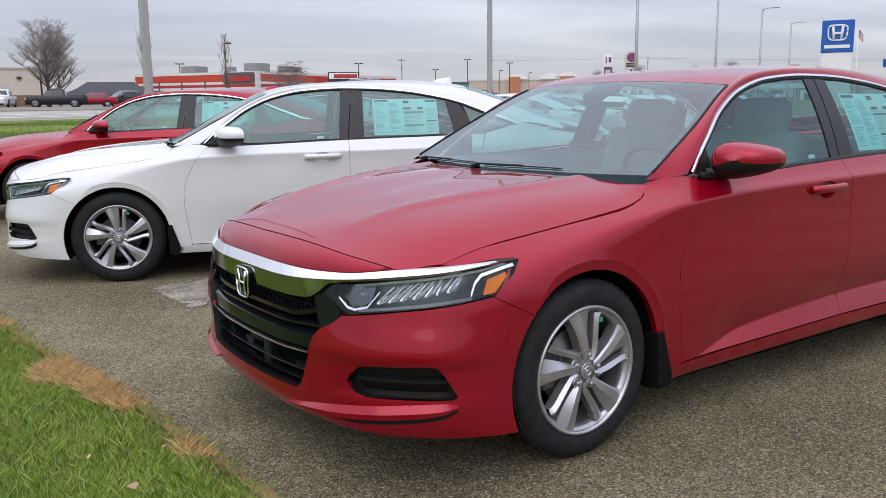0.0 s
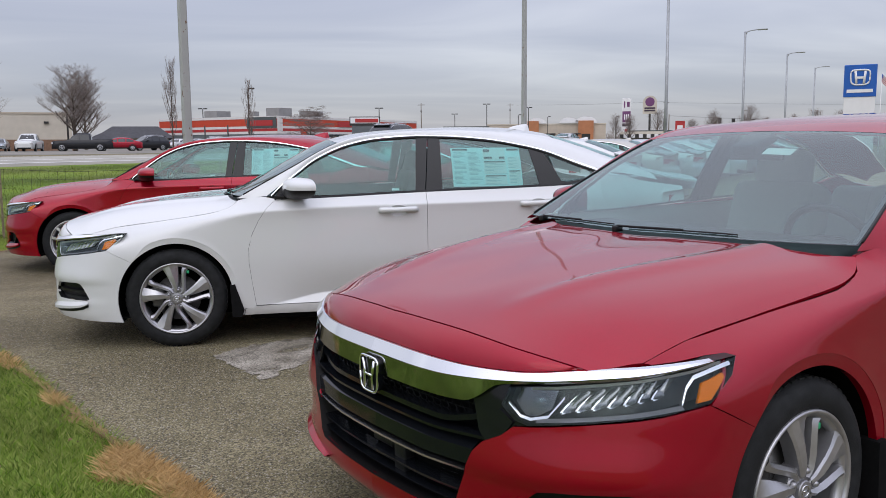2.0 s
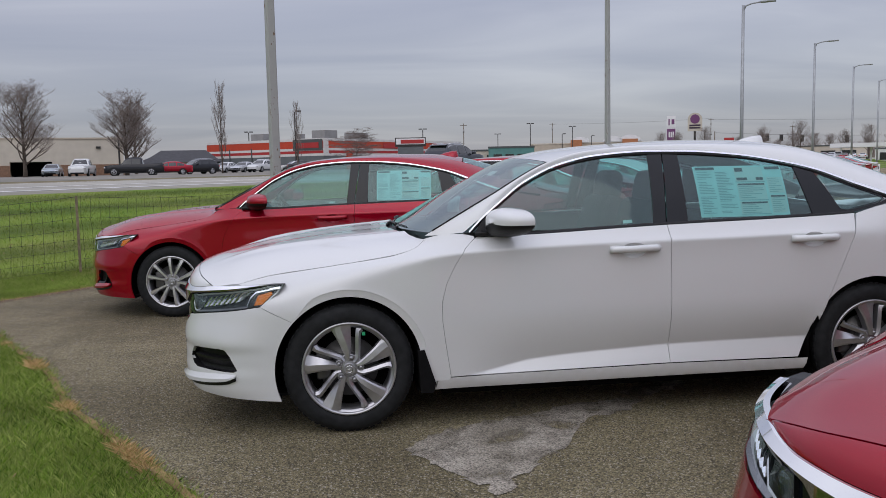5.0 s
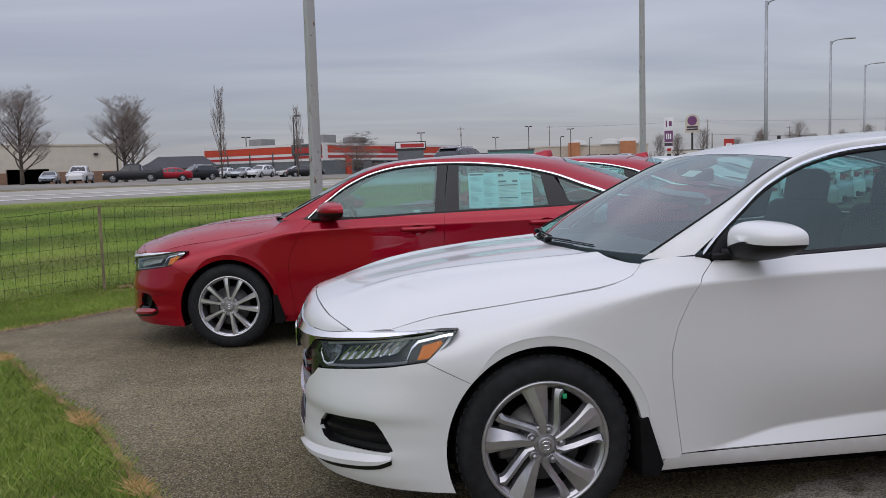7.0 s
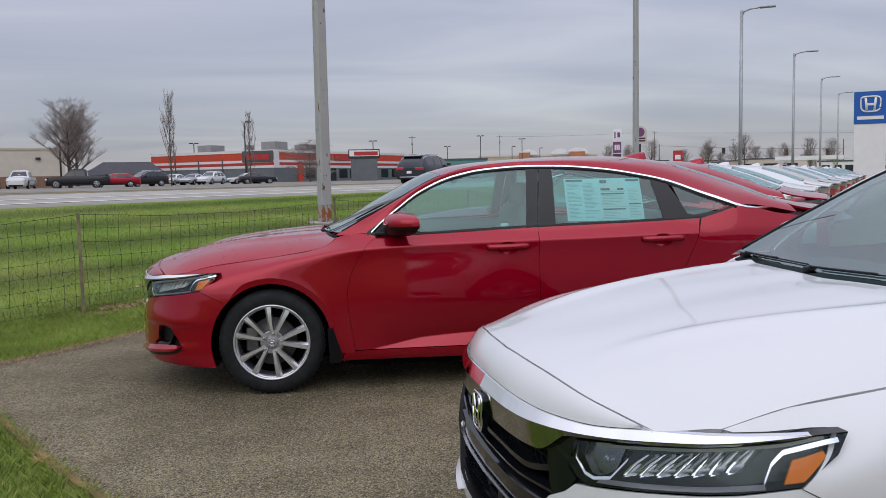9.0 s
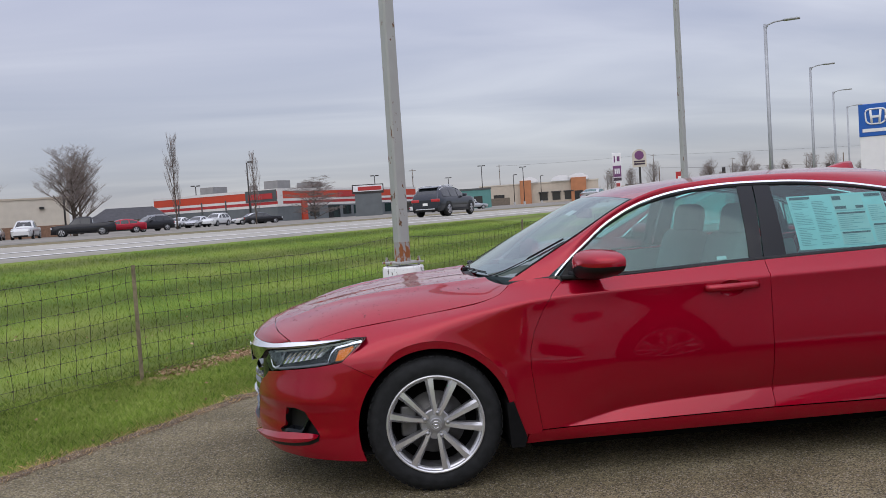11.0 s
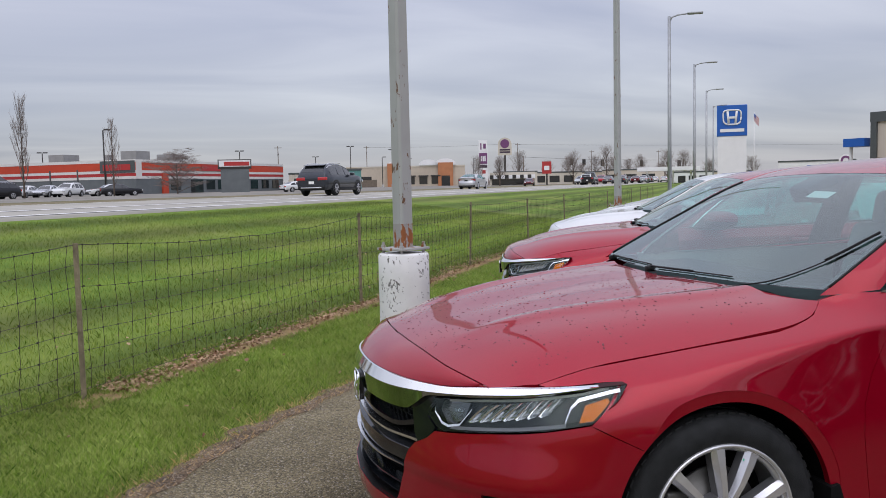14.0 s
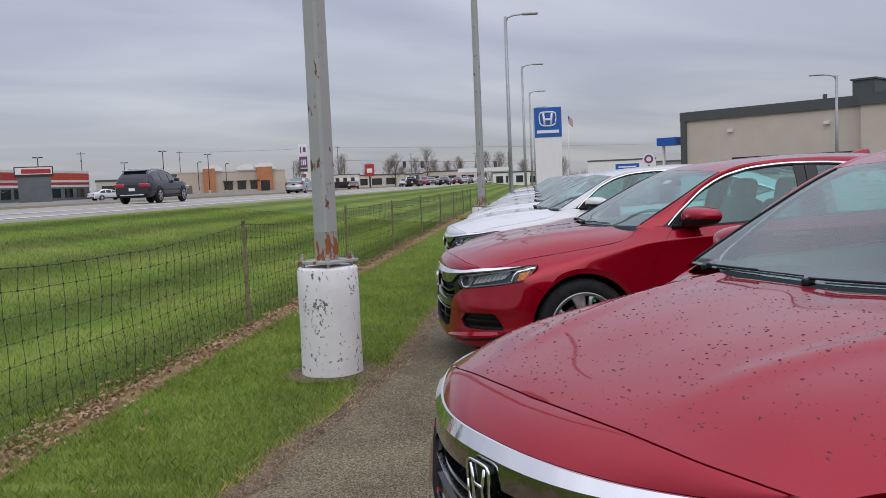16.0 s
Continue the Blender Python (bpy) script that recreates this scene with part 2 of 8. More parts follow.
def rusty(name, base, rust, amount, scale, rough=0.55, stretch=0.45):
    m, nt, b = shader(name)
    N, K = nt.nodes.new, nt.links.new
    tc = N("ShaderNodeTexCoord")
    nz = N("ShaderNodeTexNoise")
    nz.inputs["Scale"].default_value, nz.inputs["Detail"].default_value, nz.inputs["Roughness"].default_value = scale, 7.0, 0.65
    mp = N("ShaderNodeMapping")
    mp.inputs["Scale"].default_value = (1, 1, stretch)
    K(tc.outputs["Object"], mp.inputs[0])
    K(mp.outputs[0], nz.inputs["Vector"])
    mr = N("ShaderNodeMapRange")
    mr.inputs[1].default_value, mr.inputs[2].default_value = amount, amount + 0.03
    n2 = N("ShaderNodeTexNoise")
    n2.inputs["Scale"].default_value = scale * 0.22
    K(tc.outputs["Object"], n2.inputs["Vector"])
    cl = N("ShaderNodeMath")
    cl.operation, cl.inputs[1].default_value = "MULTIPLY_ADD", 0.45
    sb = N("ShaderNodeMath")
    sb.operation, sb.inputs[1].default_value = "SUBTRACT", 0.225
    K(n2.outputs["Fac"], cl.inputs[0])
    K(nz.outputs["Fac"], cl.inputs[2])
    K(cl.outputs[0], sb.inputs[0])
    K(sb.outputs[0], mr.inputs[0])
    m4 = N("ShaderNodeMapRange")
    m4.inputs[3].default_value, m4.inputs[4].default_value = 0.86, 1.12
    K(n2.outputs["Fac"], m4.inputs[0])
    x = N("ShaderNodeMix")
    x.data_type, x.blend_type = "RGBA", "MULTIPLY"
    x.inputs["Factor"].default_value = 1.0
    x.inputs[6].default_value = (*base, 1)
    K(m4.outputs[0], x.inputs[7])
    mx = N("ShaderNodeMix")
    mx.data_type = "RGBA"
    K(mr.outputs[0], mx.inputs["Factor"])
    K(x.outputs[2], mx.inputs[6])
    mx.inputs[7].default_value = (*rust, 1)
    K(mx.outputs[2], b.inputs["Base Color"])
    b.inputs["Roughness"].default_value = rough
    bp = N("ShaderNodeBump")
    bp.inputs["Strength"].default_value, bp.inputs["Distance"].default_value = 0.5, 0.004
    K(mr.outputs[0], bp.inputs["Height"])
    K(bp.outputs[0], b.inputs["Normal"])
    return m


M = {}
M["red"] = car_paint("red_lacquer", (0.262, 0.0009, 0.0115), (0.372, 0.0022, 0.0195), 0.45)
M["white"] = car_paint("white_pearl", (0.645, 0.655, 0.650), (0.695, 0.703, 0.697), 0.08)
M["silver"] = car_paint("silver_lacquer", (0.42, 0.43, 0.44), (0.55, 0.56, 0.58), 0.7)
M["champagne"] = car_paint("champagne_lacquer", (0.42, 0.40, 0.36), (0.52, 0.50, 0.45), 0.6)
M["grey"] = car_paint("grey_lacquer", (0.13, 0.135, 0.14), (0.2, 0.2, 0.21), 0.6)
M["charcoal"] = car_paint("charcoal_lacquer", (0.022, 0.026, 0.034), (0.045, 0.050, 0.062), 0.5)
M["black_paint"] = car_paint("black_lacquer", (0.010, 0.011, 0.013), (0.02, 0.02, 0.025), 0.3)
M["maroon"] = car_paint("maroon_lacquer", (0.09, 0.012, 0.016), (0.14, 0.02, 0.025), 0.4)
M["pale_blue"] = car_paint("pale_blue_lacquer", (0.36, 0.42, 0.46), (0.45, 0.5, 0.55), 0.5)
M["chrome"] = plain("chrome", (0.86, 0.87, 0.88), 0.06, 1.0)
M["satin_chrome"] = plain("satin_chrome", (0.80, 0.81, 0.82), 0.22, 1.0)
M["gloss_black"] = plain("gloss_black", (0.006, 0.007, 0.009), 0.10, 0.0, coat=0.10, spec=0.32)
M["black"] = plain("black_plastic", (0.007, 0.007, 0.0075), 0.42, grain=0.2, scale=60, bump=0.15, bump_scale=400, spec=0.3)
# near-black plastic; in open cavities it also puts the shade into the colour
M["void"] = plain("black_cavity", (0.004, 0.004, 0.004), 0.9, grain=0.2, spec=0.05)
M["rubber"] = plain("tyre_rubber", (0.016, 0.017, 0.018), 0.72, grain=0.3, scale=25, bump=0.2, bump_scale=250, spec=0.22)
M["alloy"] = plain("grey_machined_alloy", (0.47, 0.47, 0.485), 0.30, 0.78, grain=0.06, scale=40)
M["alloy_bright"] = plain("bright_alloy", (0.66, 0.66, 0.675), 0.26, 0.72, grain=0.05, scale=40)
M["alloy_dark"] = plain("grey_alloy", (0.36, 0.36, 0.375), 0.36, 0.7, grain=0.06, scale=40)
# darker copy of chrome: the dim grass reflection is put into the colour
M["chrome_dimmed"] = plain("chrome_dimmed", (0.40, 0.41, 0.40), 0.07, 1.0)
M["disc"] = plain("brake_disc", (0.13, 0.128, 0.125), 0.45, 0.8, grain=0.15, scale=30)
M["lamp_bowl"] = plain("lamp_bowl", (0.17, 0.175, 0.18), 0.16, 0.9)
M["lamp_back"] = plain("lamp_back", (0.022, 0.023, 0.025), 0.3, 0.1, grain=0.1, scale=30)
M["amber"] = plain("amber_reflector", (0.64, 0.165, 0.001), 0.22, spec=0.25)
M["tail_red"] = plain("red_tail_lens", (0.42, 0.008, 0.012), 0.12, 0.0, coat=1.0)
M["glass"] = pane("window_glass", (0.42, 0.70, 0.68))
M["glass_screen"] = pane("windshield_glass", (0.50, 0.70, 0.67), base=0.130, sheen=(0.92, 1.0, 0.97))
M["glass_dark"] = pane("rear_glass", (0.46, 0.66, 0.65))
M["lens"] = pane("lamp_lens", (0.96, 0.98, 0.99), base=0.04)
M["seat_light"] = plain("grey_fabric", (0.34, 0.335, 0.32), 0.85, grain=0.1, scale=50, bump=0.2, bump_scale=300)
M["seat_dark"] = plain("charcoal_fabric", (0.03, 0.03, 0.033), 0.85, grain=0.15, scale=50, bump=0.2, bump_scale=300)
M["cabin"] = plain("cabin_plastic", (0.022, 0.022, 0.024), 0.6, grain=0.15, scale=40)
M["paper"] = plain("price_sheet", (0.70, 0.86, 0.86), 0.7, grain=0.03, scale=20)
M["lamp_grey"] = plain("lamp_housing", (0.30, 0.31, 0.32), 0.20, 0.9)
# opaque: the darker red seen through clear drops is put into the colour
M["water"] = plain("rain_water", (0.13, 0.004, 0.011), 0.05, spec=0.5)
M["flap"] = plain("mud_flap_rubber", (0.006, 0.006, 0.0065), 0.75, grain=0.2, scale=40, spec=0.1)
M["ink"] = plain("price_sheet_ink", (0.36, 0.47, 0.50), 0.8, grain=0.1)
M["ink_dark"] = plain("price_sheet_heading", (0.06, 0.08, 0.09), 0.8, grain=0.1)
M["paper_white"] = plain("white_paper", (0.80, 0.80, 0.78), 0.7, grain=0.03)
M["green_clip"] = plain("green_clip", (0.02, 0.38, 0.16), 0.5)
M["steel_wire"] = plain("fence_wire", (0.040, 0.032, 0.027), 0.7, 0.3, grain=0.3, scale=12)
M["post"] = plain("brown_post", (0.19, 0.155, 0.098), 0.75, grain=0.3, scale=18, big=0.2, bump=0.3)
M["pole"] = rusty("grey_painted_pole", (0.36, 0.37, 0.355), (0.135, 0.066, 0.027), 0.618, 17.0)
M["pole_rust"] = rusty("rusted_pole_foot", (0.36, 0.36, 0.345), (0.22, 0.082, 0.028), 0.56, 13.0, 0.8)
M["foot_rust"] = rusty("rust_eaten_steel", (0.33, 0.32, 0.30), (0.27, 0.092, 0.028), 0.53, 12.0, 0.85)
M["soil"] = ground_mat("edge_soil", ((0.16, 0.108, 0.062), (0.25, 0.18, 0.11), (0.105, 0.074, 0.045)), (14.0, 4.0), 0.95, 1.0, 110, speckle=0.5)
M["galv"] = plain("galvanised_steel", (0.36, 0.375, 0.385), 0.5, 0.55, grain=0.1, scale=6)
M["white_base"] = rusty("white_painted_concrete", (0.74, 0.735, 0.72), (0.16, 0.15, 0.14), 0.602, 34.0, 0.85, 0.8)
M["concrete"] = plain("concrete", (0.38, 0.37, 0.345), 0.9, grain=0.15, scale=14, big=0.15, bump=0.3)
M["grass_ground"] = ground_mat("grass_ground", ((0.084, 0.145, 0.013), (0.123, 0.190, 0.021), (0.166, 0.196, 0.040)), (1.7, 0.35), 0.95, 0.8, 60, stripes=0.30)
M["asphalt"] = ground_mat("lot_asphalt", ((0.216, 0.186, 0.104), (0.292, 0.255, 0.148), (0.154, 0.130, 0.070)), (2.6, 0.7), 0.84, 1.0, 120, speckle=0.56, side_tone=(-.9, 3.6, (0.94, 0.91, 0.91)))
M["patch"] = ground_mat("pale_asphalt", ((0.37, 0.335, 0.275), (0.46, 0.42, 0.35), (0.29, 0.26, 0.205)), (5.0, 2.0), 0.88, 0.8, 150, speckle=0.45)
def patchy(m, scale, lo, hi):
    """Lets a thin layer fade out in patches over what it lies on."""
    nt = m.node_tree
    N, K = nt.nodes.new, nt.links.new
    out, b = nt.nodes["Material Output"], nt.nodes["Principled BSDF"]
    ge, nz, mr, tr, mx = N("ShaderNodeNewGeometry"), N("ShaderNodeTexNoise"), N("ShaderNodeMapRange"), N("ShaderNodeBsdfTransparent"), N("ShaderNodeMixShader")
    nz.inputs["Scale"].default_value, nz.inputs["Detail"].default_value = scale, 7.0
    K(ge.outputs["Position"], nz.inputs["Vector"])
    mr.inputs[1].default_value, mr.inputs[2].default_value = lo, hi
    K(nz.outputs["Fac"], mr.inputs[0])
    K(mr.outputs[0], mx.inputs[0])
    K(tr.outputs[0], mx.inputs[1])
    K(b.outputs[0], mx.inputs[2])
    K(mx.outputs[0], out.inputs[0])


patchy(M["patch"], 4.5, 0.30, 0.55)
M["far_lot"] = ground_mat("far_lot", ((0.205, 0.193, 0.165), (0.275, 0.258, 0.222), (0.165, 0.153, 0.130)), (0.5, 0.12), 0.9, 0.2, 40)
M["road"] = ground_mat("road_surface", ((0.345, 0.330, 0.285), (0.415, 0.395, 0.342), (0.305, 0.290, 0.250)), (0.6, 0.15), 0.85, 0.2, 60)
M["road_paint"] = plain("road_paint", (0.72, 0.72, 0.70), 0.8, grain=0.15, scale=2)
M["verge"] = ground_mat("brown_verge", ((0.155, 0.130, 0.070), (0.235, 0.195, 0.115), (0.13, 0.125, 0.050)), (1.2, 0.3), 0.95, 0.5, 40)
M["blade"] = blade_mat("grass_blade", ((0.040, 0.106, 0.007), (0.370, 0.420, 0.122), (0.150, 0.278, 0.020)))
M["blade_mown"] = blade_mat("mown_blade", ((0.062, 0.122, 0.010), (0.262, 0.310, 0.074), (0.127, 0.202, 0.019)), stripes=0.28)
M["straw"] = ground_mat("straw_ground", ((0.26, 0.175, 0.072), (0.38, 0.270, 0.120), (0.17, 0.12, 0.055)), (9.0, 3.0), 0.95, 0.9, 120)
M["blade_dry"] = blade_mat("dry_blade", ((0.34, 0.205, 0.075), (0.76, 0.55, 0.28), (0.54, 0.35, 0.145)))
M["leaf"] = blade_mat("dead_leaf", ((0.17, 0.085, 0.045), (0.46, 0.33, 0.21), (0.30, 0.18, 0.10)))
M["crumb"] = blade_mat("edge_crumbs", ((0.10, 0.070, 0.045), (0.30, 0.24, 0.16), (0.16, 0.11, 0.07)))
M["bark"] = plain("bark", (0.105, 0.082, 0.064), 0.9, grain=0.25, scale=5)
M["twig"] = plain("twigs", (0.235, 0.195, 0.172), 0.9, grain=0.2, scale=3)

# ---- surfaces of the sedan ----
def spl(xs, ys):
    xs, ys = np.array(xs, float), np.array(ys, float)
    h = np.diff(xs); dl = np.diff(ys) / h
    m = np.empty_like(ys); m[0], m[-1] = dl[0], dl[-1]
    for i in range(1, len(xs) - 1):
        m[i] = 0 if dl[i-1] * dl[i] <= 0 else 3 * (h[i-1] + h[i]) / ((2*h[i] + h[i-1]) / dl[i-1] + (h[i] + 2*h[i-1]) / dl[i])
    def f(x):
        x = np.asarray(x, float)
        i = np.clip(np.searchsorted(xs, x) - 1, 0, len(h) - 1)
        t = (x - xs[i]) / h[i]; t = np.clip(t, -.5, 1.5)
        a, b = 2*t**3 - 3*t**2 + 1, t**3 - 2*t**2 + t
        v = a*ys[i] + b*h[i]*m[i] + (1-a)*ys[i+1] + (t**3 - t**2)*h[i]*m[i+1]
        lo, hi = ys[0] + (x - xs[0]) * m[0], ys[-1] + (x - xs[-1]) * m[-1]
        return np.where(x < xs[0], lo, np.where(x > xs[-1], hi, v))
    return f
def step(a, b, x):
    t = np.clip((np.asarray(x, float) - a) / (b - a), 0, 1); return t*t*(3 - 2*t)
# nose plan
PY = [0, .2, .4, .55, .68, .78, .86, .905, .93, .935]
PX = [-.900, -.894, -.872, -.836, -.776, -.695, -.60, -.49, -.37, -.2]
_y = np.array(PY); _x = np.array(PX)
_s = np.r_[0, np.cumsum(np.hypot(np.diff(_x), np.diff(_y)))]
plan_x, plan_y = spl(_s, _x), spl(_s, _y)
SMAX = _s[-1]
_px, _py = plan_x(np.linspace(0, SMAX, 300)), plan_y(np.linspace(0, SMAX, 300))
REACH = [0.0]
def nose(s, z):
    s = np.asarray(s, float); z = np.asarray(z, float)
    a = np.abs(s)
    x, y = plan_x(a), plan_y(a)
    dx, dy = plan_x(a + .004) - plan_x(a - .004), plan_y(a + .004) - plan_y(a - .004)
    dx = np.where(a < .01, 0, dx)
    l = np.hypot(dx, dy); nx, ny = dy / l, -dx / l       # inward: +x, -y
    c = spl([.12, .19, .25, .35, .45, .60, .70, .745, .80, .9], [.07, .035, .0, -.004, .0, .012, .014, .030, .085, .25])(z)
    k = spl([.12, .19, .25, .35, .45, .60, .70, .745, .80, .9], [.05, .02, .0, .0, .0, .015, .04, .06, .11, .25])(z)
    e = spl([.12, .19, .25, .35, .45, .60, .70, .745, .80, .9], [.02, .0, .0, .0, .0, .003, .018, .034, .07, .2])(z)
    w1, w2 = step(.15, .75, a), step(.9, 1.25, a)
    k = k - .011 * step(.60, .455, z) * step(.24, .40, z) + .013 * step(.462, .425, z) * step(.30, .36, z)
    d = c * (1 - w1) + (k * (1 - w2) + e * w2) * w1
    x = x - REACH[0] * step(.68, .05, a)
    return x + nx * d, (y + ny * d) * np.where(s < 0, -1, 1), z
hood_c = spl([-.90, -.76, -.6, -.31, -.02, .25, .45], [.765, .828, .866, .922, .957, .976, .986])
hood_e = spl([-.70, -.62, -.545, -.46, -.383, -.1, .12, .28, .36, .41, .5], [.743, .750, .758, .780, .798, .834, .865, .894, .922, .962, .985])
hood_y = spl([-.70, -.62, -.545, -.46, -.383, -.1, .12, .28, .36, .41, .5], [.70, .752, .785, .789, .792, .803, .822, .838, .830, .797, .79])
def hood(x, y):
    a = np.abs(y) / hood_y(x); c, e = hood_c(x), hood_e(x)
    ridge = .012 * np.exp(-((np.abs(y) - (.36 + .17 * step(-.75, .3, x))) / .042) ** 2) - .004 * step(.2, .0, np.abs(y))
    return c - (c - e) * a ** (2.6 + 2.3 * step(-.74, -.45, x)) + ridge * step(-.76, -.4, x)
crest_z = spl([-.70, -.62, -.545, -.46, -.383, -.034, .26, .41, .62, .8], [.743, .750, .758, .780, .798, .852, .909, .940, .975, .99])
crest_y = spl([-.70, -.62, -.545, -.46, -.383, -.034, .26, .41, .62, .8], [.70, .752, .784, .786, .788, .797, .810, .822, .846, .85])
belt = spl([.4, .64, .85, 1.65, 2.5, 2.75, 3.0, 3.3, 3.9], [.975, .978, .982, 1.012, 1.036, 1.048, 1.09, 1.06, 1.02])
wide = spl([-.2, .2, .6, 1.2, 2.0, 2.6, 2.9, 3.3, 3.6, 3.8, 3.95], [.935, .933, .926, .924, .925, .93, .932, .92, .885, .82, .70])
ledge_z = spl([.50, .60, .70, .80, .94, 1.2, 1.48, 1.65, 2.4, 2.6], [.254, .266, .280, .298, .324, .346, .360, .368, .378, .38])
shoulder_z = spl([-.6, -.4, -.2, .056, .275, .495, 1.1, 2.0, 2.6, 3.2, 3.9], [.66, .70, .765, .825, .857, .889, .917, .930, .942, .945, .94])
shoulder_r = spl([-.6, -.2, .1, .35, .6, 2.6, 3.2, 3.9], [.05, .032, .014, .007, .0045, .0045, .02, .04])
corner_in = spl([.12, .19, .25, .35, .45, .60, .70, .745, .80, .9], [.02, .0, .0, .0, .0, .003, .018, .034, .07, .2])
def side(x, z):
    x = np.asarray(x, float); z = np.asarray(z, float)
    # one skin from the lamp to the tail: plan width, shoulder, lower body
    b = step(.42, .72, x)
    zb = belt(x)
    w = np.where(x < -.2, np.interp(x, _px, _py), wide(x))
    zh = crest_z(x) * (1 - b) + zb * b
    yh = crest_y(x) * (1 - b) + (w - .078) * b
    # a shoulder crease that grows out of the front fender and runs to the tail
    zc, soft = shoulder_z(x), shoulder_r(x)
    lim = zh + .25 * (zh - zc) * (1 - b)
    zz = np.minimum(z, lim)
    share = .15 + .19 * b
    barrel = np.clip((zz - .50) / (zh - .50), 0, 1.3) ** 1.9
    sh = -(w - yh) * (share * barrel + (1 - share) * np.log1p(np.exp((zz - zc) / soft)) / np.log1p(np.exp((zh - zc) / soft)))
    dz = z - zc
    sh = sh + .014 * step(.05, .65, x) * step(3.0, 2.4, x) * np.where(dz > 0, np.exp(-dz / .020), np.exp(dz / .060))
    q = np.clip((z - .56) / (zh - .56), 0, 1)
    lipq = np.clip(1 - np.abs(np.hypot(x, z - .328) - .385) / .04, 0, 1) * step(.5, .38, x)
    f = step(.25, .60, x)
    zl = ledge_z(x)
    tuck = step(.52, .92, x) * step(2.62, 2.40, x) * .046 * np.where(z > zl, np.clip((.62 - z) / (.62 - zl), 0, 1) ** 2.2, np.clip((z - .25) / np.maximum(zl - .25, .01), 0, 1) ** 1.2)
    lo = -.02 * (1 - f) * step(.35, .15, z) + f * (-.040 * step(.25, .16, z) - .008 * step(.6, .3, z)) - tuck
    h = np.maximum(z - zb, 0)
    gr = (-.36 * h - .42 * h ** 2) * b
    y = w + sh + lo + .003 * lipq * step(.95, .6, q) + gr
    t = step(-.02, -.32, x) * step(.745, .66, z)
    return y * (1 - t) + (w - corner_in(z)) * t
top_c = spl([.1, .25, .38, .743, 1.06, 1.277, 1.6, 2.03, 2.35, 2.65, 3.1, 3.45, 3.7, 3.86, 3.93], [.89, .966, 1.02, 1.22, 1.372, 1.418, 1.444, 1.460, 1.456, 1.425, 1.30, 1.165, 1.105, 1.085, 1.06])
edge_y = spl([.2, .42, .75, 1.09, 1.4, 2.0, 2.5, 2.9, 3.25, 3.6, 3.9], [.825, .80, .742, .652, .598, .57, .565, .58, .66, .70, .66])
edge_z = spl([.2, .42, .75, 1.09, 1.25, 1.6, 2.0, 2.4, 2.6, 2.9, 3.2, 3.5, 3.9], [.86, .985, 1.165, 1.338, 1.385, 1.418, 1.428, 1.41, 1.385, 1.30, 1.185, 1.085, 1.03])
def top(x, y):
    a = np.abs(y) / edge_y(x); return top_c(x) - (top_c(x) - edge_z(x)) * a ** 2.3


# ---- building helpers ----
from mathutils.geometry import delaunay_2d_cdt


def mesh_of(name, verts, faces, mats, smooth=True, face_mats=None):
    me = bpy.data.meshes.new(name)
    me.from_pydata([tuple(map(float, v)) for v in verts], [], [tuple(map(int, f)) for f in faces])
    for m in (mats if isinstance(mats, (list, tuple)) else [mats]):
        me.materials.append(m)
    if smooth:
        me.polygons.foreach_set("use_smooth", [True] * len(me.polygons))
    if face_mats:
        me.polygons.foreach_set("material_index", face_mats)
    me.update()
    return me


def thing(name, label, category, m=None, group="", kind=""):
    ob = new(name)
    ob.empty_display_size = 0.2
    if m is not None:
        ob.matrix_basis = m
    return tagged(ob, label, category, group, kind)


def part(name, geo, mat, parent, label="", smooth=True, m=None):
    """Links (verts, faces), a bmesh or a mesh as one mesh object under a thing or a part."""
    if isinstance(geo, bmesh.types.BMesh):
        me = bpy.data.meshes.new(name)
        geo.to_mesh(me)
        geo.free()
        me.materials.append(mat)
        if smooth:
            me.polygons.foreach_set("use_smooth", [True] * len(me.polygons))
    elif isinstance(geo, tuple):
        me = mesh_of(name, geo[0], geo[1], mat, smooth)
    else:
        me = geo
    ob = new(name, me)
    if parent is not None:
        ob.parent = parent
    if m is not None:
        ob.matrix_basis = m
    return tagged(ob, label)


def joined(*geos):
    vs, fs = [], []
    for v, f in geos:
        k = len(vs)
        vs += [tuple(p) for p in v]
        fs += [tuple(i + k for i in q) for q in f]
    return vs, fs


def moved(geo, m):
    return [tuple(m @ Vector(v)) for v in geo[0]], geo[1]


def mirrored(geo):
    return [(v[0], -v[1], v[2]) for v in geo[0]], [tuple(reversed(f)) for f in geo[1]]


def box(x0, x1, y0, y1, z0, z1, r=0.0):
    """A box with its edges chamfered by r."""
    if r <= 0:
        v = [(x, y, z) for z in (z0, z1) for y in (y0, y1) for x in (x0, x1)]
        return v, [(0, 2, 3, 1), (4, 5, 7, 6), (0, 1, 5, 4), (2, 6, 7, 3), (0, 4, 6, 2), (1, 3, 7, 5)]
    bm = bmesh.new()
    bmesh.ops.create_cube(bm, size=1)
    bmesh.ops.scale(bm, vec=(x1 - x0, y1 - y0, z1 - z0), verts=bm.verts)
    bmesh.ops.translate(bm, vec=((x0 + x1) / 2, (y0 + y1) / 2, (z0 + z1) / 2), verts=bm.verts)
    bmesh.ops.bevel(bm, geom=bm.edges[:], offset=r, segments=3, affect="EDGES", profile=0.5)
    out = [tuple(v.co) for v in bm.verts], [tuple(v.index for v in f.verts) for f in bm.faces]
    bm.free()
    return out


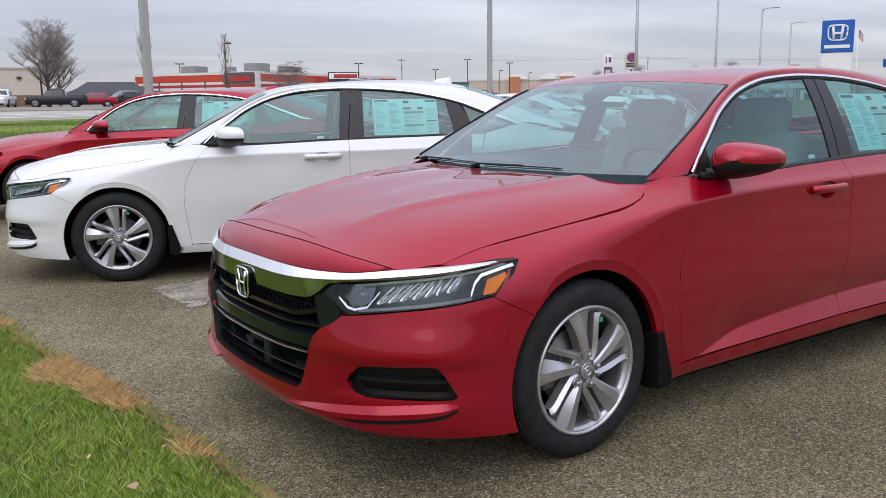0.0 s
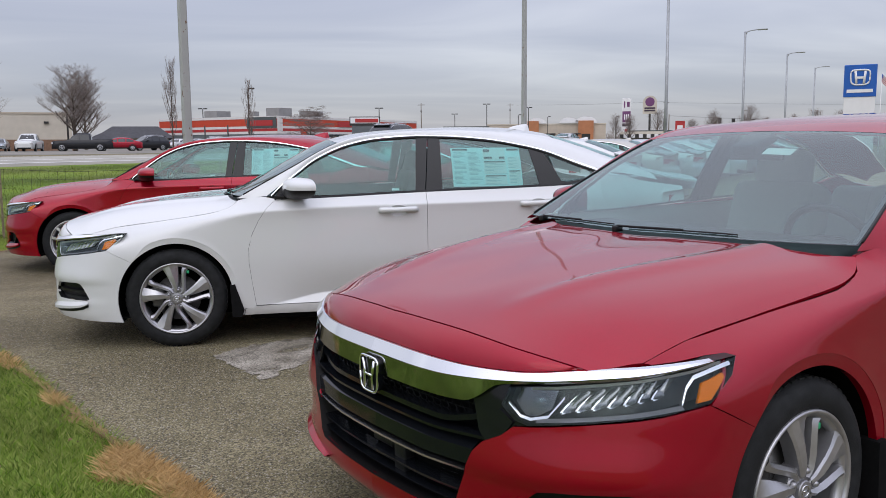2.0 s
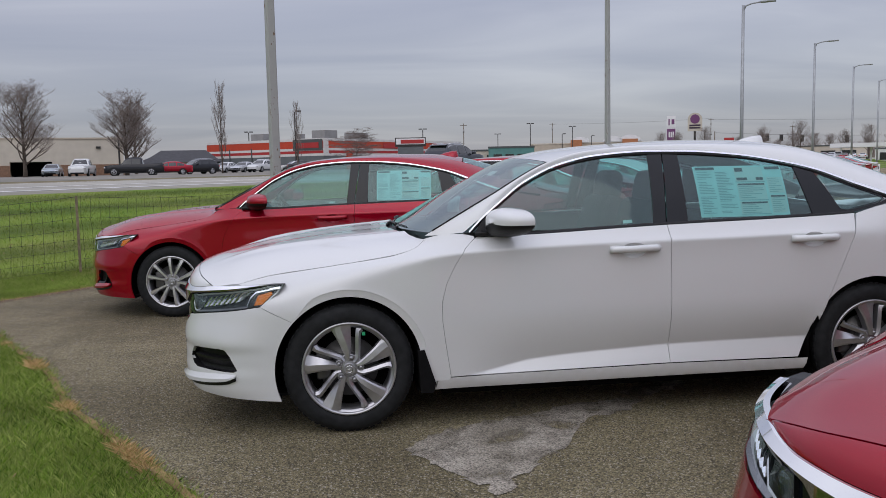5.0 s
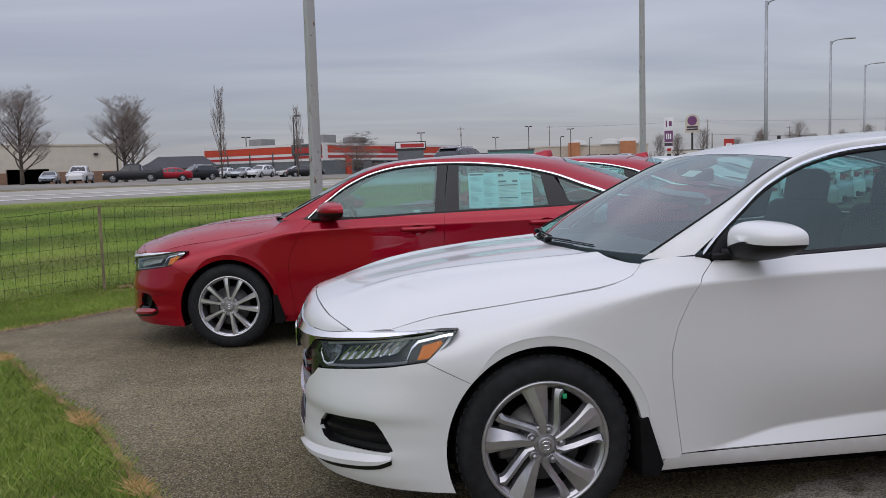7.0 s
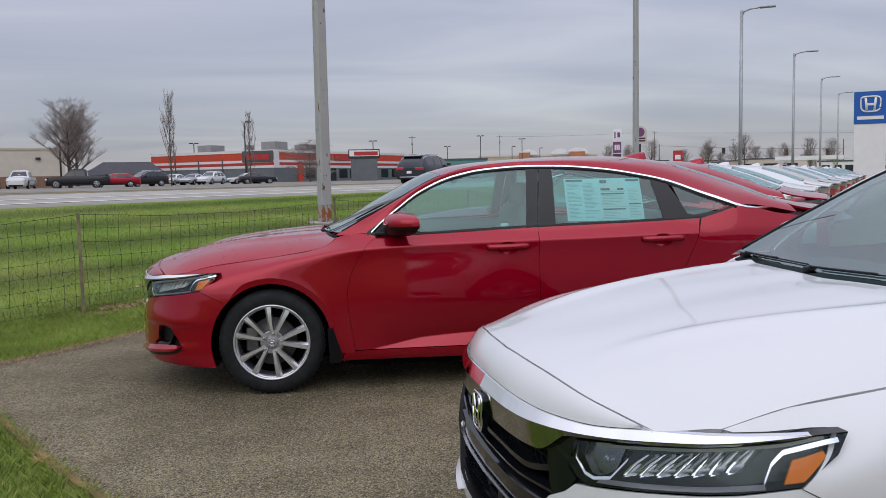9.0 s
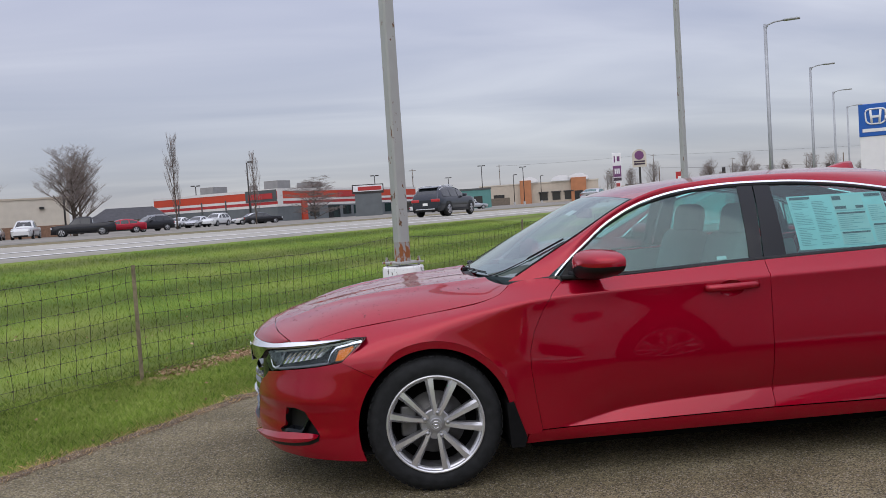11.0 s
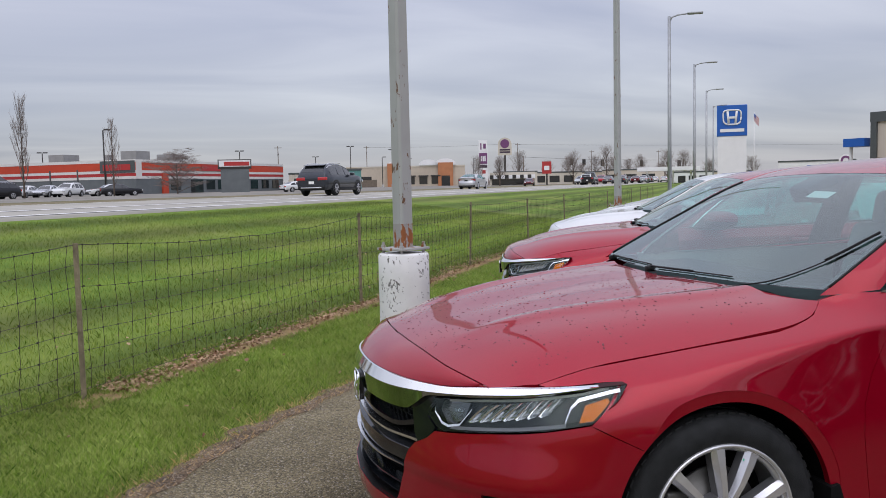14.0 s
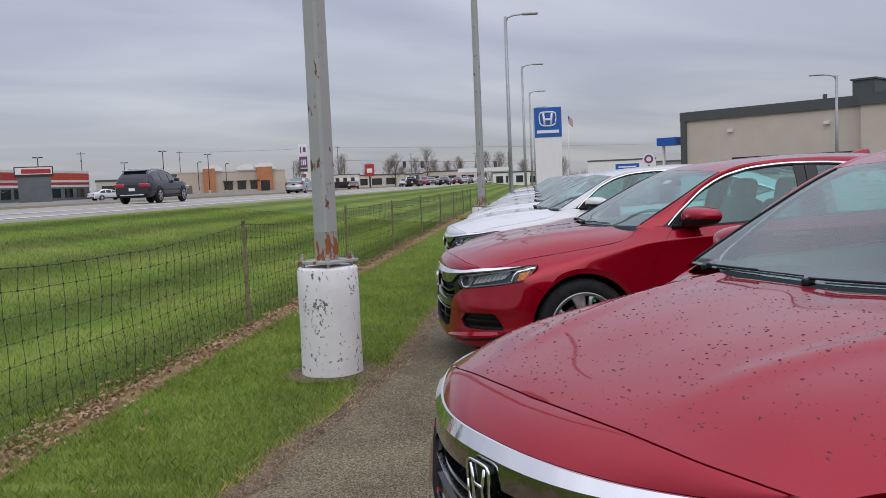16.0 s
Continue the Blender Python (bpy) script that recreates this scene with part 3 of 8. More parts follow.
def lathe(profile, n=48, axis="y", caps=False):
    """Turns (radius, along) pairs round an axis."""
    vs, fs = [], []
    for i in range(n):
        a = 2 * math.pi * i / n
        for r, h in profile:
            c, s = r * math.cos(a), r * math.sin(a)
            vs.append((c, h, s) if axis == "y" else ((c, s, h) if axis == "z" else (h, c, s)))
    k = len(profile)
    for i in range(n):
        j = (i + 1) % n
        for q in range(k - 1):
            fs.append((i * k + q, i * k + q + 1, j * k + q + 1, j * k + q))
    if caps:
        fs.append(tuple(i * k for i in range(n)))
        fs.append(tuple(i * k + k - 1 for i in reversed(range(n))))
    return vs, fs


def tube(points, radius, n=6, closed=False, taper=None):
    """A round bar along points."""
    pts = [Vector(p) for p in points]
    vs, fs, L = [], [], len(pts)
    up0 = Vector((0.13, 0.21, 0.97))
    for i, p in enumerate(pts):
        d = (pts[min(i + 1, L - 1)] - pts[max(i - 1, 0)])
        d = d.normalized() if d.length > 1e-9 else Vector((1, 0, 0))
        a = d.cross(up0 if abs(d.dot(up0)) < 0.95 else Vector((1, 0, 0))).normalized()
        b = d.cross(a)
        r = radius if taper is None else radius + (taper - radius) * i / max(L - 1, 1)
        for k in range(n):
            t = 2 * math.pi * k / n
            vs.append(tuple(p + a * (r * math.cos(t)) + b * (r * math.sin(t))))
    for i in range(L - 1):
        for k in range(n):
            q = (k + 1) % n
            fs.append((i * n + k, i * n + q, (i + 1) * n + q, (i + 1) * n + k))
    fs.append(tuple(range(n))[::-1])
    fs.append(tuple((L - 1) * n + k for k in range(n)))
    return vs, fs


def strip(curves, smooth_across=True):
    """A sheet through curves of equal length; without smooth_across each band has edges of its own."""
    vs, fs = [], []
    n = len(curves[0])
    if smooth_across:
        for c in curves:
            vs += [tuple(p) for p in c]
        bands = [(i * n, (i + 1) * n) for i in range(len(curves) - 1)]
    else:
        bands = []
        for a, b in zip(curves, curves[1:]):
            k = len(vs)
            vs += [tuple(p) for p in a] + [tuple(p) for p in b]
            bands.append((k, k + n))
    for a, b in bands:
        for i in range(n - 1):
            fs.append((a + i, a + i + 1, b + i + 1, b + i))
    return vs, fs


def resample(pts, step_len, closed=True):
    out = []
    P = [np.array(p, float) for p in pts]
    if closed:
        P.append(P[0])
    for a, b in zip(P, P[1:]):
        k = max(1, int(math.ceil(np.linalg.norm(b - a) / step_len)))
        out += [a + (b - a) * i / k for i in range(k)]
    if not closed:
        out.append(P[-1])
    return np.array(out)


def smooth_line(pts, n=40):
    """A smooth open curve through points (chord-length splines)."""
    P = np.array(pts, float)
    t = np.r_[0, np.cumsum(np.linalg.norm(np.diff(P, axis=0), axis=1))]
    u = np.linspace(0, t[-1], n)
    return np.stack([spl(t, P[:, k])(u) for k in range(P.shape[1])], -1)


def inside(poly, p):
    x, y = p[:, 0], p[:, 1]
    r = np.zeros(len(p), bool)
    a, b = poly, np.roll(poly, -1, 0)
    for (x0, y0), (x1, y1) in zip(a, b):
        if y0 == y1:
            continue
        c = ((y0 > y) != (y1 > y)) & (x < (x1 - x0) * (y - y0) / (y1 - y0) + x0)
        r ^= c
    return r


def near_line(poly, p, d):
    a, b = poly, np.roll(poly, -1, 0)
    m = np.full(len(p), 1e9)
    for q0, q1 in zip(a, b):
        e = q1 - q0
        t = np.clip(((p - q0) @ e) / max(e @ e, 1e-12), 0, 1)
        m = np.minimum(m, np.linalg.norm(p - (q0 + t[:, None] * e), axis=1))
    return m < d


def inset(poly, d):
    """Moves a closed outline inwards."""
    a = 0.5 * np.sum(poly[:, 0] * np.roll(poly[:, 1], -1) - np.roll(poly[:, 0], -1) * poly[:, 1])
    if a < 0:
        poly = poly[::-1]
    e = np.roll(poly, -1, 0) - np.roll(poly, 1, 0)
    e /= np.maximum(np.linalg.norm(e, axis=1), 1e-9)[:, None]
    return poly + np.stack([-e[:, 1], e[:, 0]], -1) * d


def sheet(outline, lift, fine=0.03, gap=0.0014, lip=0.014, holes=(), outward=None, lines=()):
    """A body panel: the outline, in the surface's two parameters, filled with an even net, laid on the surface and folded in at its edge.
    lift(a, b) gives x, y, z; outward: a point that the panel turns its back to;
    lines: creases that the net follows."""
    poly = inset(resample(outline, fine * 0.8), gap)
    rings = [poly] + [inset(resample(h, fine * 0.8), 0.0) for h in holes]
    lo, hi = poly.min(0), poly.max(0)
    ga, gb = np.meshgrid(np.arange(lo[0] + fine / 2, hi[0], fine), np.arange(lo[1] + fine / 2, hi[1], fine))
    gb = gb + (np.arange(ga.shape[1]) % 2)[None, :] * fine * 0.37
    g = np.stack([ga.ravel(), gb.ravel()], -1)
    g = g[inside(poly, g)]
    for h in rings[1:]:
        g = g[~inside(h, g)]
    for h in rings:
        if len(g):
            g = g[~near_line(h, g, fine * 0.45)]
    ridges = []
    for ln in lines:
        p = np.array(resample(ln, fine * 0.45, closed=False))
        p = p[inside(poly, p)]
        for h in rings:
            if len(p):
                p = p[~near_line(h, p, fine * 0.3)]
        if len(p) > 1:
            far_off = np.min(np.linalg.norm(g[:, None, :] - p[None, :, :], axis=2), axis=1) > fine * 0.28
            g = g[far_off]
            ridges.append(p)
    flat, faces, k = [], [], 0
    for h in rings:
        flat += [Vector((float(a), float(b))) for a, b in h]
        faces.append(list(range(k, k + len(h))))
        k += len(h)
    flat += [Vector((float(a), float(b))) for a, b in g]
    edges = []
    for p in ridges:
        k = len(flat)
        flat += [Vector((float(a), float(b))) for a, b in p]
        edges += [(k + i, k + i + 1) for i in range(len(p) - 1) if np.linalg.norm(p[i + 1] - p[i]) < fine]
    vc, _, fc, *_ = delaunay_2d_cdt(flat, edges, faces, 2 if holes else 1, 1e-6)
    A = np.array([tuple(v) for v in vc])
    X = np.stack(lift(A[:, 0], A[:, 1]), -1)
    fc = [tuple(f) for f in fc]
    if holes:
        cen = np.array([A[list(f)].mean(0) for f in fc])
        ok = np.ones(len(fc), bool)
        for h in rings[1:]:
            ok &= ~inside(h, cen)
        fc = [f for f, o in zip(fc, ok) if o]
    # which way is out
    f0 = np.array(fc[:: max(1, len(fc) // 40)])
    nrm = np.cross(X[f0[:, 1]] - X[f0[:, 0]], X[f0[:, 2]] - X[f0[:, 0]])
    core = np.array(outward if outward is not None else (1.5, 0, 0.5))
    if (nrm * (X[f0[:, 0]] - core)).sum() < 0:
        fc = [f[::-1] for f in fc]
    vs, fs = [tuple(x) for x in X], fc
    if lip:
        e = 1e-3
        for h in rings:
            P0 = np.stack(lift(h[:, 0], h[:, 1]), -1)
            da = np.stack(lift(h[:, 0] + e, h[:, 1]), -1) - P0
            db = np.stack(lift(h[:, 0], h[:, 1] + e), -1) - P0
            nn = np.cross(da, db)
            nn /= np.maximum(np.linalg.norm(nn, axis=1), 1e-12)[:, None]
            sgn = np.where((nn * (P0 - core)).sum(1) < 0, -1, 1)
            P1 = P0 - nn * sgn[:, None] * lip
            k, n = len(vs), len(h)
            vs += [tuple(p) for p in P0] + [tuple(p) for p in P1]
            fs += [(k + i, k + (i + 1) % n, k + n + (i + 1) % n, k + n + i) for i in range(n)]
    return vs, fs


def circle_pts(cx, cz, r, a0, a1, n=24):
    return [(cx + r * math.cos(radians(a)), cz + r * math.sin(radians(a))) for a in np.linspace(a0, a1, n)]


# ---- the ground ----
O, D, NV = Vector((-3.47, 7.80)), Vector((.628, .778)), Vector((-.778, .628))   # fence line and the way to the road


def sn(s, n):
    p = O + D * s + NV * n
    return p.x, p.y


def to_sn(x, y):
    q = Vector((x, y)) - O
    return q.dot(D), q.dot(NV)


def rise(s, n):
    """Height of the land: level lot, a bank up to the road, a slow rise beyond."""
    if n < .25:
        z = 0.0
    elif n < 9.4:
        t = (n - .25) / 9.15
        z = .88 * (.55 * t + .45 * t * t * (3 - 2 * t))
    elif n < 31:
        z = .88 + .10 * math.sin(math.pi * (n - 9.4) / 21.6)
    else:
        z = .88 + .25 * (1 - math.exp(-(n - 31) / 40)) 
    far = math.hypot(s, n)
    return z + .0016 * max(0.0, far - 90) * (1 if n > 9 else max(0.0, min(1.0, n / 9)))


def land_axis(near, step_len, far_end):
    a, v, st = [0.0], 0.0, step_len
    while v < far_end:
        v += st
        if v > near:
            st *= 1.22
        a.append(v)
    return a


def sheet_of(name, ss, ns, dz, mat, zfun=rise):
    vs, fs = [], []
    for n in ns:
        for s in ss:
            x, y = sn(s, n)
            vs.append((x, y, zfun(s, n) + dz))
    w = len(ss)
    for j in range(len(ns) - 1):
        for i in range(w - 1):
            fs.append((j * w + i, j * w + i + 1, (j + 1) * w + i + 1, (j + 1) * w + i))
    return mesh_of(name, vs, fs, mat)


sa = land_axis(40, 1.0, 2600)
ss = [-v for v in reversed(sa[1:])] + sa
na = land_axis(34, .6, 2600)
nb = land_axis(20, 1.5, 2600)
ns = [-v for v in reversed(nb[1:])] + na
ground = new("ground", sheet_of("ground", ss, ns, -.03, M["grass_ground"]))
tagged(ground, "mown winter grass bank rising to a highway", "ground", kind="structure")

# the lot: its outline runs along the verge by the fence and round the grass tongue that the camera walks on
VERGE_EDGE = [(-3.95, 4.62), (-3.80, 4.88), (-3.31, 5.45), (-2.88, 6.02), (-2.30, 6.74), (-1.60, 7.44), (-.61, 8.40), (.70, 9.95)]
TONGUE_EDGE = [(-3.95, 4.62), (-3.75, 4.40), (-3.34, 4.02), (-3.05, 3.55), (-2.62, 2.76), (-2.02, 1.74), (-1.60, .80), (-1.05, -.10), (-.68, -.74), (-.10, -1.79), (.36, -2.48), (.66, -3.03), (1.04, -3.72), (1.5, -4.7), (2.4, -7.0), (4.0, -12.0)]


def ragged(pts, amp, stepl, seed):
    """An open line with an uneven edge."""
    rnd = random.Random(seed)
    P = resample(pts, stepl, closed=False)
    return [(float(x) + noise.noise((x * 2.3, y * 2.3, seed)) * amp + rnd.uniform(-.3, .3) * amp, float(y) + noise.noise((x * 2.3, y * 2.3, seed + 9)) * amp + rnd.uniform(-.3, .3) * amp) for x, y in P]


v_edge = ragged(smooth_line(VERGE_EDGE, 60), .06, .05, 3)
t_edge = ragged(smooth_line(TONGUE_EDGE, 90), .045, .06, 5)
row_edge = [sn(s, -1.9 + .06 * math.sin(s)) for s in np.arange(7, 200, 2.0)]
lot_out = t_edge[::-1] + v_edge[1:] + row_edge + [sn(200, -150), (60, -90), (8, -60)]
vc, _, fc, *_ = delaunay_2d_cdt([Vector(p) for p in lot_out], [], [list(range(len(lot_out)))], 1, 1e-5)
lot = new("lot_asphalt", mesh_of("lot_asphalt", [(v.x, v.y, 0.0) for v in vc], [tuple(f) for f in fc], M["asphalt"], smooth=False))
tagged(lot, "worn brown-grey asphalt car lot", "asphalt", kind="structure")


def blob(cx, cy, pts, seed, z, amp=.05):
    P = ragged([*pts, pts[0]], amp, .05, seed)
    v, _, f, *_ = delaunay_2d_cdt([Vector((x + cx, y + cy)) for x, y in P[:-1]], [], [list(range(len(P) - 1))], 1, 1e-5)
    return [(p.x, p.y, z) for p in v], [tuple(q) for q in f]


pt = blob(0, 0, [(.26, -.30), (.34, -.50), (.46, -.78), (.56, -.92), (.68, -.76), (.80, -.72), (.98, -.46), (1.27, -.01), (1.7, .30), (2.2, .75), (3.4, 1.25), (3.3, 1.45), (2.2, 1.0), (1.45, .36), (1.1, .22), (.75, .08), (.44, -.05)], 12, .004, .10)
patch = new("asphalt_patch", mesh_of("asphalt_patch", *pt, M["patch"], smooth=False))
tagged(patch, "pale grey worn patch in the asphalt", "asphalt patch", kind="structure")

# road with edge lines
road_s = [-260 + 5 * i for i in range(150)]
road = new("road", sheet_of("road", road_s, [9.36, 9.4, 10.5, 12, 13, 14, 15, 16, 17.5, 18.6, 19.8], .02, M["road"], lambda s, n: rise(s, n) - (.12 if n < 9.38 else 0)))
tagged(road, "pale grey highway with white edge lines", "road", kind="structure")
for n0, nm in ((10.0, "road_line"), (13.0, "road_line"), (19.0, "road_line")):
    ln = new(nm, sheet_of(nm, road_s, [n0, n0 + .30], .032, M["road_paint"]))
    tagged(ln, "white painted road line", "road line", kind="structure")
vg = new("verge", sheet_of("verge", road_s, [19.8, 21, 23, 25, 27, 29, 31, 32, 33.4, 34.6, 35.6], .018, M["verge"]))
tagged(vg, "brown grass verge past the road", "verge", kind="structure")


fl_s = [-90 + 10 * i for i in range(56)]
flot = new("far_lot", sheet_of("far_lot", fl_s, [35.6, 38, 41, 45, 50, 56, 63, 72, 84, 100, 125, 160, 200], .03, M["far_lot"]))
tagged(flot, "grey parking asphalt before the stores", "asphalt", kind="structure")


def scatter(name, count, place, build, mat, label, category, seed):
    """One object of many small pieces. place(rnd) gives x, y or None; build(rnd, x, y, z) gives verts and faces."""
    rnd = random.Random(seed)
    vs, fs = [], []
    for _ in range(count):
        p = place(rnd)
        if p is None:
            continue
        v, f = build(rnd, *p)
        k = len(vs)
        vs += v
        fs += [tuple(i + k for i in q) for q in f]
    ob = new(name, mesh_of(name, vs, fs, mat, smooth=False))
    return tagged(ob, label, category, kind="stuff")




def blade(h0, h1, w, lean):
    def f(rnd, x, y, z):
        h, a = rnd.uniform(h0, h1), rnd.uniform(0, 2 * math.pi)
        l, b = rnd.uniform(0, lean), rnd.uniform(0, 2 * math.pi)
        c, s = math.cos(a) * w, math.sin(a) * w
        tx, ty = x + math.cos(b) * l * h, y + math.sin(b) * l * h
        return [(x - c, y - s, z), (x + c, y + s, z), (x * .5 + tx * .5 + c * .7, y * .5 + ty * .5 + s * .7, z + h * .62), (tx, ty, z + h)], [(0, 1, 2), (0, 2, 3)]
    return f


t_line = np.array(smooth_line(TONGUE_EDGE, 90))
v_line = np.array(smooth_line(VERGE_EDGE + [sn(s, -1.9) for s in (9, 14, 20, 28)], 90))
t_cum = np.r_[0, np.cumsum(np.linalg.norm(np.diff(t_line, axis=0), axis=1))]
v_cum = np.r_[0, np.cumsum(np.linalg.norm(np.diff(v_line, axis=0), axis=1))]


def off_line(line, cum, a, d):
    """A point d metres beside a line, a metres along it (to its left)."""
    i = min(max(int(np.searchsorted(cum, a)) - 1, 0), len(line) - 2)
    t = (a - cum[i]) / (cum[i + 1] - cum[i])
    p = line[i] * (1 - t) + line[i + 1] * t
    e = line[i + 1] - line[i]
    e = e / np.linalg.norm(e)
    return float(p[0] - e[1] * d), float(p[1] + e[0] * d)


def bare(x, y):
    return noise.noise((x * .9, y * .9, 3.0)) + .5 * noise.noise((x * 2.7, y * 2.7, 8.0))


def dry_width(a):
    """Width of the straw-coloured strip at the asphalt edge, a metres along the tongue."""
    clump = float(step(7.62, 7.95, a) * step(8.80, 8.30, a))
    return max(0.0, .015 + .10 * clump + .035 * noise.noise((a * 1.35, 1.7, 0)) + (.03 + .06 * clump) * noise.noise((a * 4.1, 4.7, 0)) + .05 * clump * noise.noise((a * 11.0, 2.0, 0)))


def thin(rnd, x, y):
    """Thinner, lower spots between clumps of grass."""
    return noise.noise((x * 6.5, y * 6.5, 2.0)) + .6 * noise.noise((x * 17.0, y * 17.0, 5.0)) < rnd.uniform(-.75, .05)


def on_tongue(rnd):
    a, d = rnd.uniform(.2, 12.5), (rnd.uniform(0, 1) ** 1.3) * 2.6 - .045
    if d > 1.6 and rnd.random() < .5:
        d = 1.6 + rnd.expovariate(.7)
    if d < dry_width(a) * rnd.uniform(.2, 1.15) and dry_width(a) > .05:
        return None
    x, y = off_line(t_line, t_cum, a, -d)
    return None if thin(rnd, x, y) else (x, y, -.03)


def tongue_dry(rnd):
    a = rnd.uniform(.3, 12.3)
    w = dry_width(a)
    if w < .02 or rnd.random() > w / .12 + .03:
        return None
    x, y = off_line(t_line, t_cum, a, -(rnd.random() ** 1.2 * 1.5 - .12) * w)
    return (x, y, -.03 + .012 * rnd.random())


def on_verge(rnd):
    a = min(rnd.expovariate(.11), v_cum[-1] - .1)
    x, y = off_line(v_line, v_cum, a, rnd.uniform(.02, 2.05))
    if math.hypot(x + .87, y - 8.80) < .25 + .12 * rnd.random() or -.20 < to_sn(x, y)[1] < .0 and to_sn(x, y)[0] > .9 or thin(rnd, x, y):
        return None
    return (x, y, -.03)


def verge_dry(rnd):
    a = min(rnd.expovariate(.13), v_cum[-1] - .1)
    x, y = off_line(v_line, v_cum, a, abs(rnd.gauss(0, .10)) - .05)
    return (x, y, -.025)


def on_bank(rnd):
    s, n = rnd.uniform(-6, 26), .0 + 8.8 * rnd.random() ** 1.5
    x, y = sn(s, n)
    return (x, y, rise(s, n) - .03)


sa3 = np.arange(.2, 12.4, .08)
straw = new("straw_strip", mesh_of("straw_strip", *strip([[(*off_line(t_line, t_cum, a, .035 + .03 * noise.noise((a * 9.0, 3.0, 0))), .003) for a in sa3], [(*off_line(t_line, t_cum, a, -.01), .004) for a in sa3], [(*off_line(t_line, t_cum, a, -.5 * dry_width(a)), -.010) for a in sa3], [(*off_line(t_line, t_cum, a, -dry_width(a) - .03), -.032) for a in sa3]]), M["straw"]))
tagged(straw, "bare straw-coloured strip between grass and asphalt", "dead grass", kind="structure")
sa4 = np.arange(.05, float(v_cum[-1]) - .2, .05)


def soil_in(a):
    return .09 + .11 * noise.noise((a * 1.1, 6.0, 0)) + .09 * noise.noise((a * 5.3, 2.0, 0))


soil = new("soil_strip", mesh_of("soil_strip", *strip([[(*off_line(v_line, v_cum, a, -.05 - .06 * noise.noise((a * 3.7, 9.0, 0)) - .03 * noise.noise((a * 11.0, 3.0, 0))), .003) for a in sa4], [(*off_line(v_line, v_cum, a, .02), .010) for a in sa4], [(*off_line(v_line, v_cum, a, soil_in(a)), -.005) for a in sa4], [(*off_line(v_line, v_cum, a, soil_in(a) + .05), -.032) for a in sa4]]), M["soil"]))
tagged(soil, "crumbly brown soil along the asphalt edge", "soil", kind="structure")
ring_s = blob(-.87, 8.80, [(.36 * math.cos(t), .36 * math.sin(t)) for t in np.linspace(0, 2 * math.pi, 20)[:-1]], 44, -.012, .06)
soil_ring = new("soil_ring", mesh_of("soil_ring", *ring_s, M["soil"], smooth=False))
tagged(soil_ring, "bare brown soil round the drum's foot", "soil", kind="structure")


def crumb(rnd, x, y, z):
    r = rnd.uniform(.002, .008)
    a, b = rnd.uniform(0, 6.28), rnd.uniform(.5, 1.1)
    q = [(r * math.cos(a + t), r * b * math.sin(a + t)) for t in (0, 1.6, 3.1, 4.6)]
    return [(x + u, y + v, z) for u, v in q] + [(x, y, z + r * rnd.uniform(.5, 1.0))], [(0, 1, 4), (1, 2, 4), (2, 3, 4), (3, 0, 4)]


def edge_crumb(rnd):
    a = min(rnd.expovariate(.16), v_cum[-1] - .1)
    return (*off_line(v_line, v_cum, a, rnd.gauss(.0, .07)), .002)


def tongue_crumb(rnd):
    return (*off_line(t_line, t_cum, rnd.uniform(.2, 12), rnd.gauss(.05, .08)), .001)


scatter("gravel", 3000, edge_crumb, crumb, M["crumb"], "bits of soil, leaf and gravel along the asphalt edge", "debris", 61)
scatter("gravel", 1200, tongue_crumb, crumb, M["crumb"], "bits of straw and gravel along the grass tongue", "debris", 62)
scatter("grass", 300000, on_tongue, blade(.018, .058, .0018, 1.2), M["blade"], "short green grass blades on the tongue beside the lot", "grass", 21)
scatter("dry_grass", 120000, tongue_dry, blade(.024, .060, .0011, 1.6), M["blade_dry"], "dry straw-coloured grass along the asphalt edge", "grass", 22)
scatter("grass", 260000, on_verge, blade(.018, .052, .0016, 1.2), M["blade"], "short green grass strip between lot and fence", "grass", 23)
scatter("dry_grass", 9000, verge_dry, blade(.02, .05, .0016, 1.4), M["blade_dry"], "dry grass along the asphalt edge", "grass", 24)
scatter("grass", 170000, on_bank, blade(.022, .058, .0030, 1.1), M["blade_mown"], "mown grass on the bank behind the fence", "grass", 25)


def leaf(rnd, x, y, z):
    r, a, t = rnd.uniform(.009, .021), rnd.uniform(0, 6.28), rnd.uniform(-1.1, 1.1)
    c, s = math.cos(a), math.sin(a)
    q = [(-r, 0), (-.3 * r, .6 * r), (.6 * r, .5 * r), (1.1 * r, 0), (.5 * r, -.55 * r), (-.4 * r, -.5 * r)]
    return [(x + c * u - s * v, y + s * u + c * v, z + .012 + rnd.uniform(0, .02) + t * v + .25 * abs(u)) for u, v in q], [(0, 1, 2, 3), (0, 3, 4, 5)]


def by_fence(rnd):
    s = .2 + 31 * rnd.random() ** 1.25
    x, y = sn(s, rnd.gauss(-.06 + .05 * math.sin(s * .8), .10) + (.16 * rnd.random() if s > 8 else 0))
    return (x, y, -.026)


def stray(rnd):
    s = rnd.uniform(-6, 20)
    n = rnd.uniform(-1.6, 4)
    x, y = sn(s, n)
    return (x, y, rise(s, n))


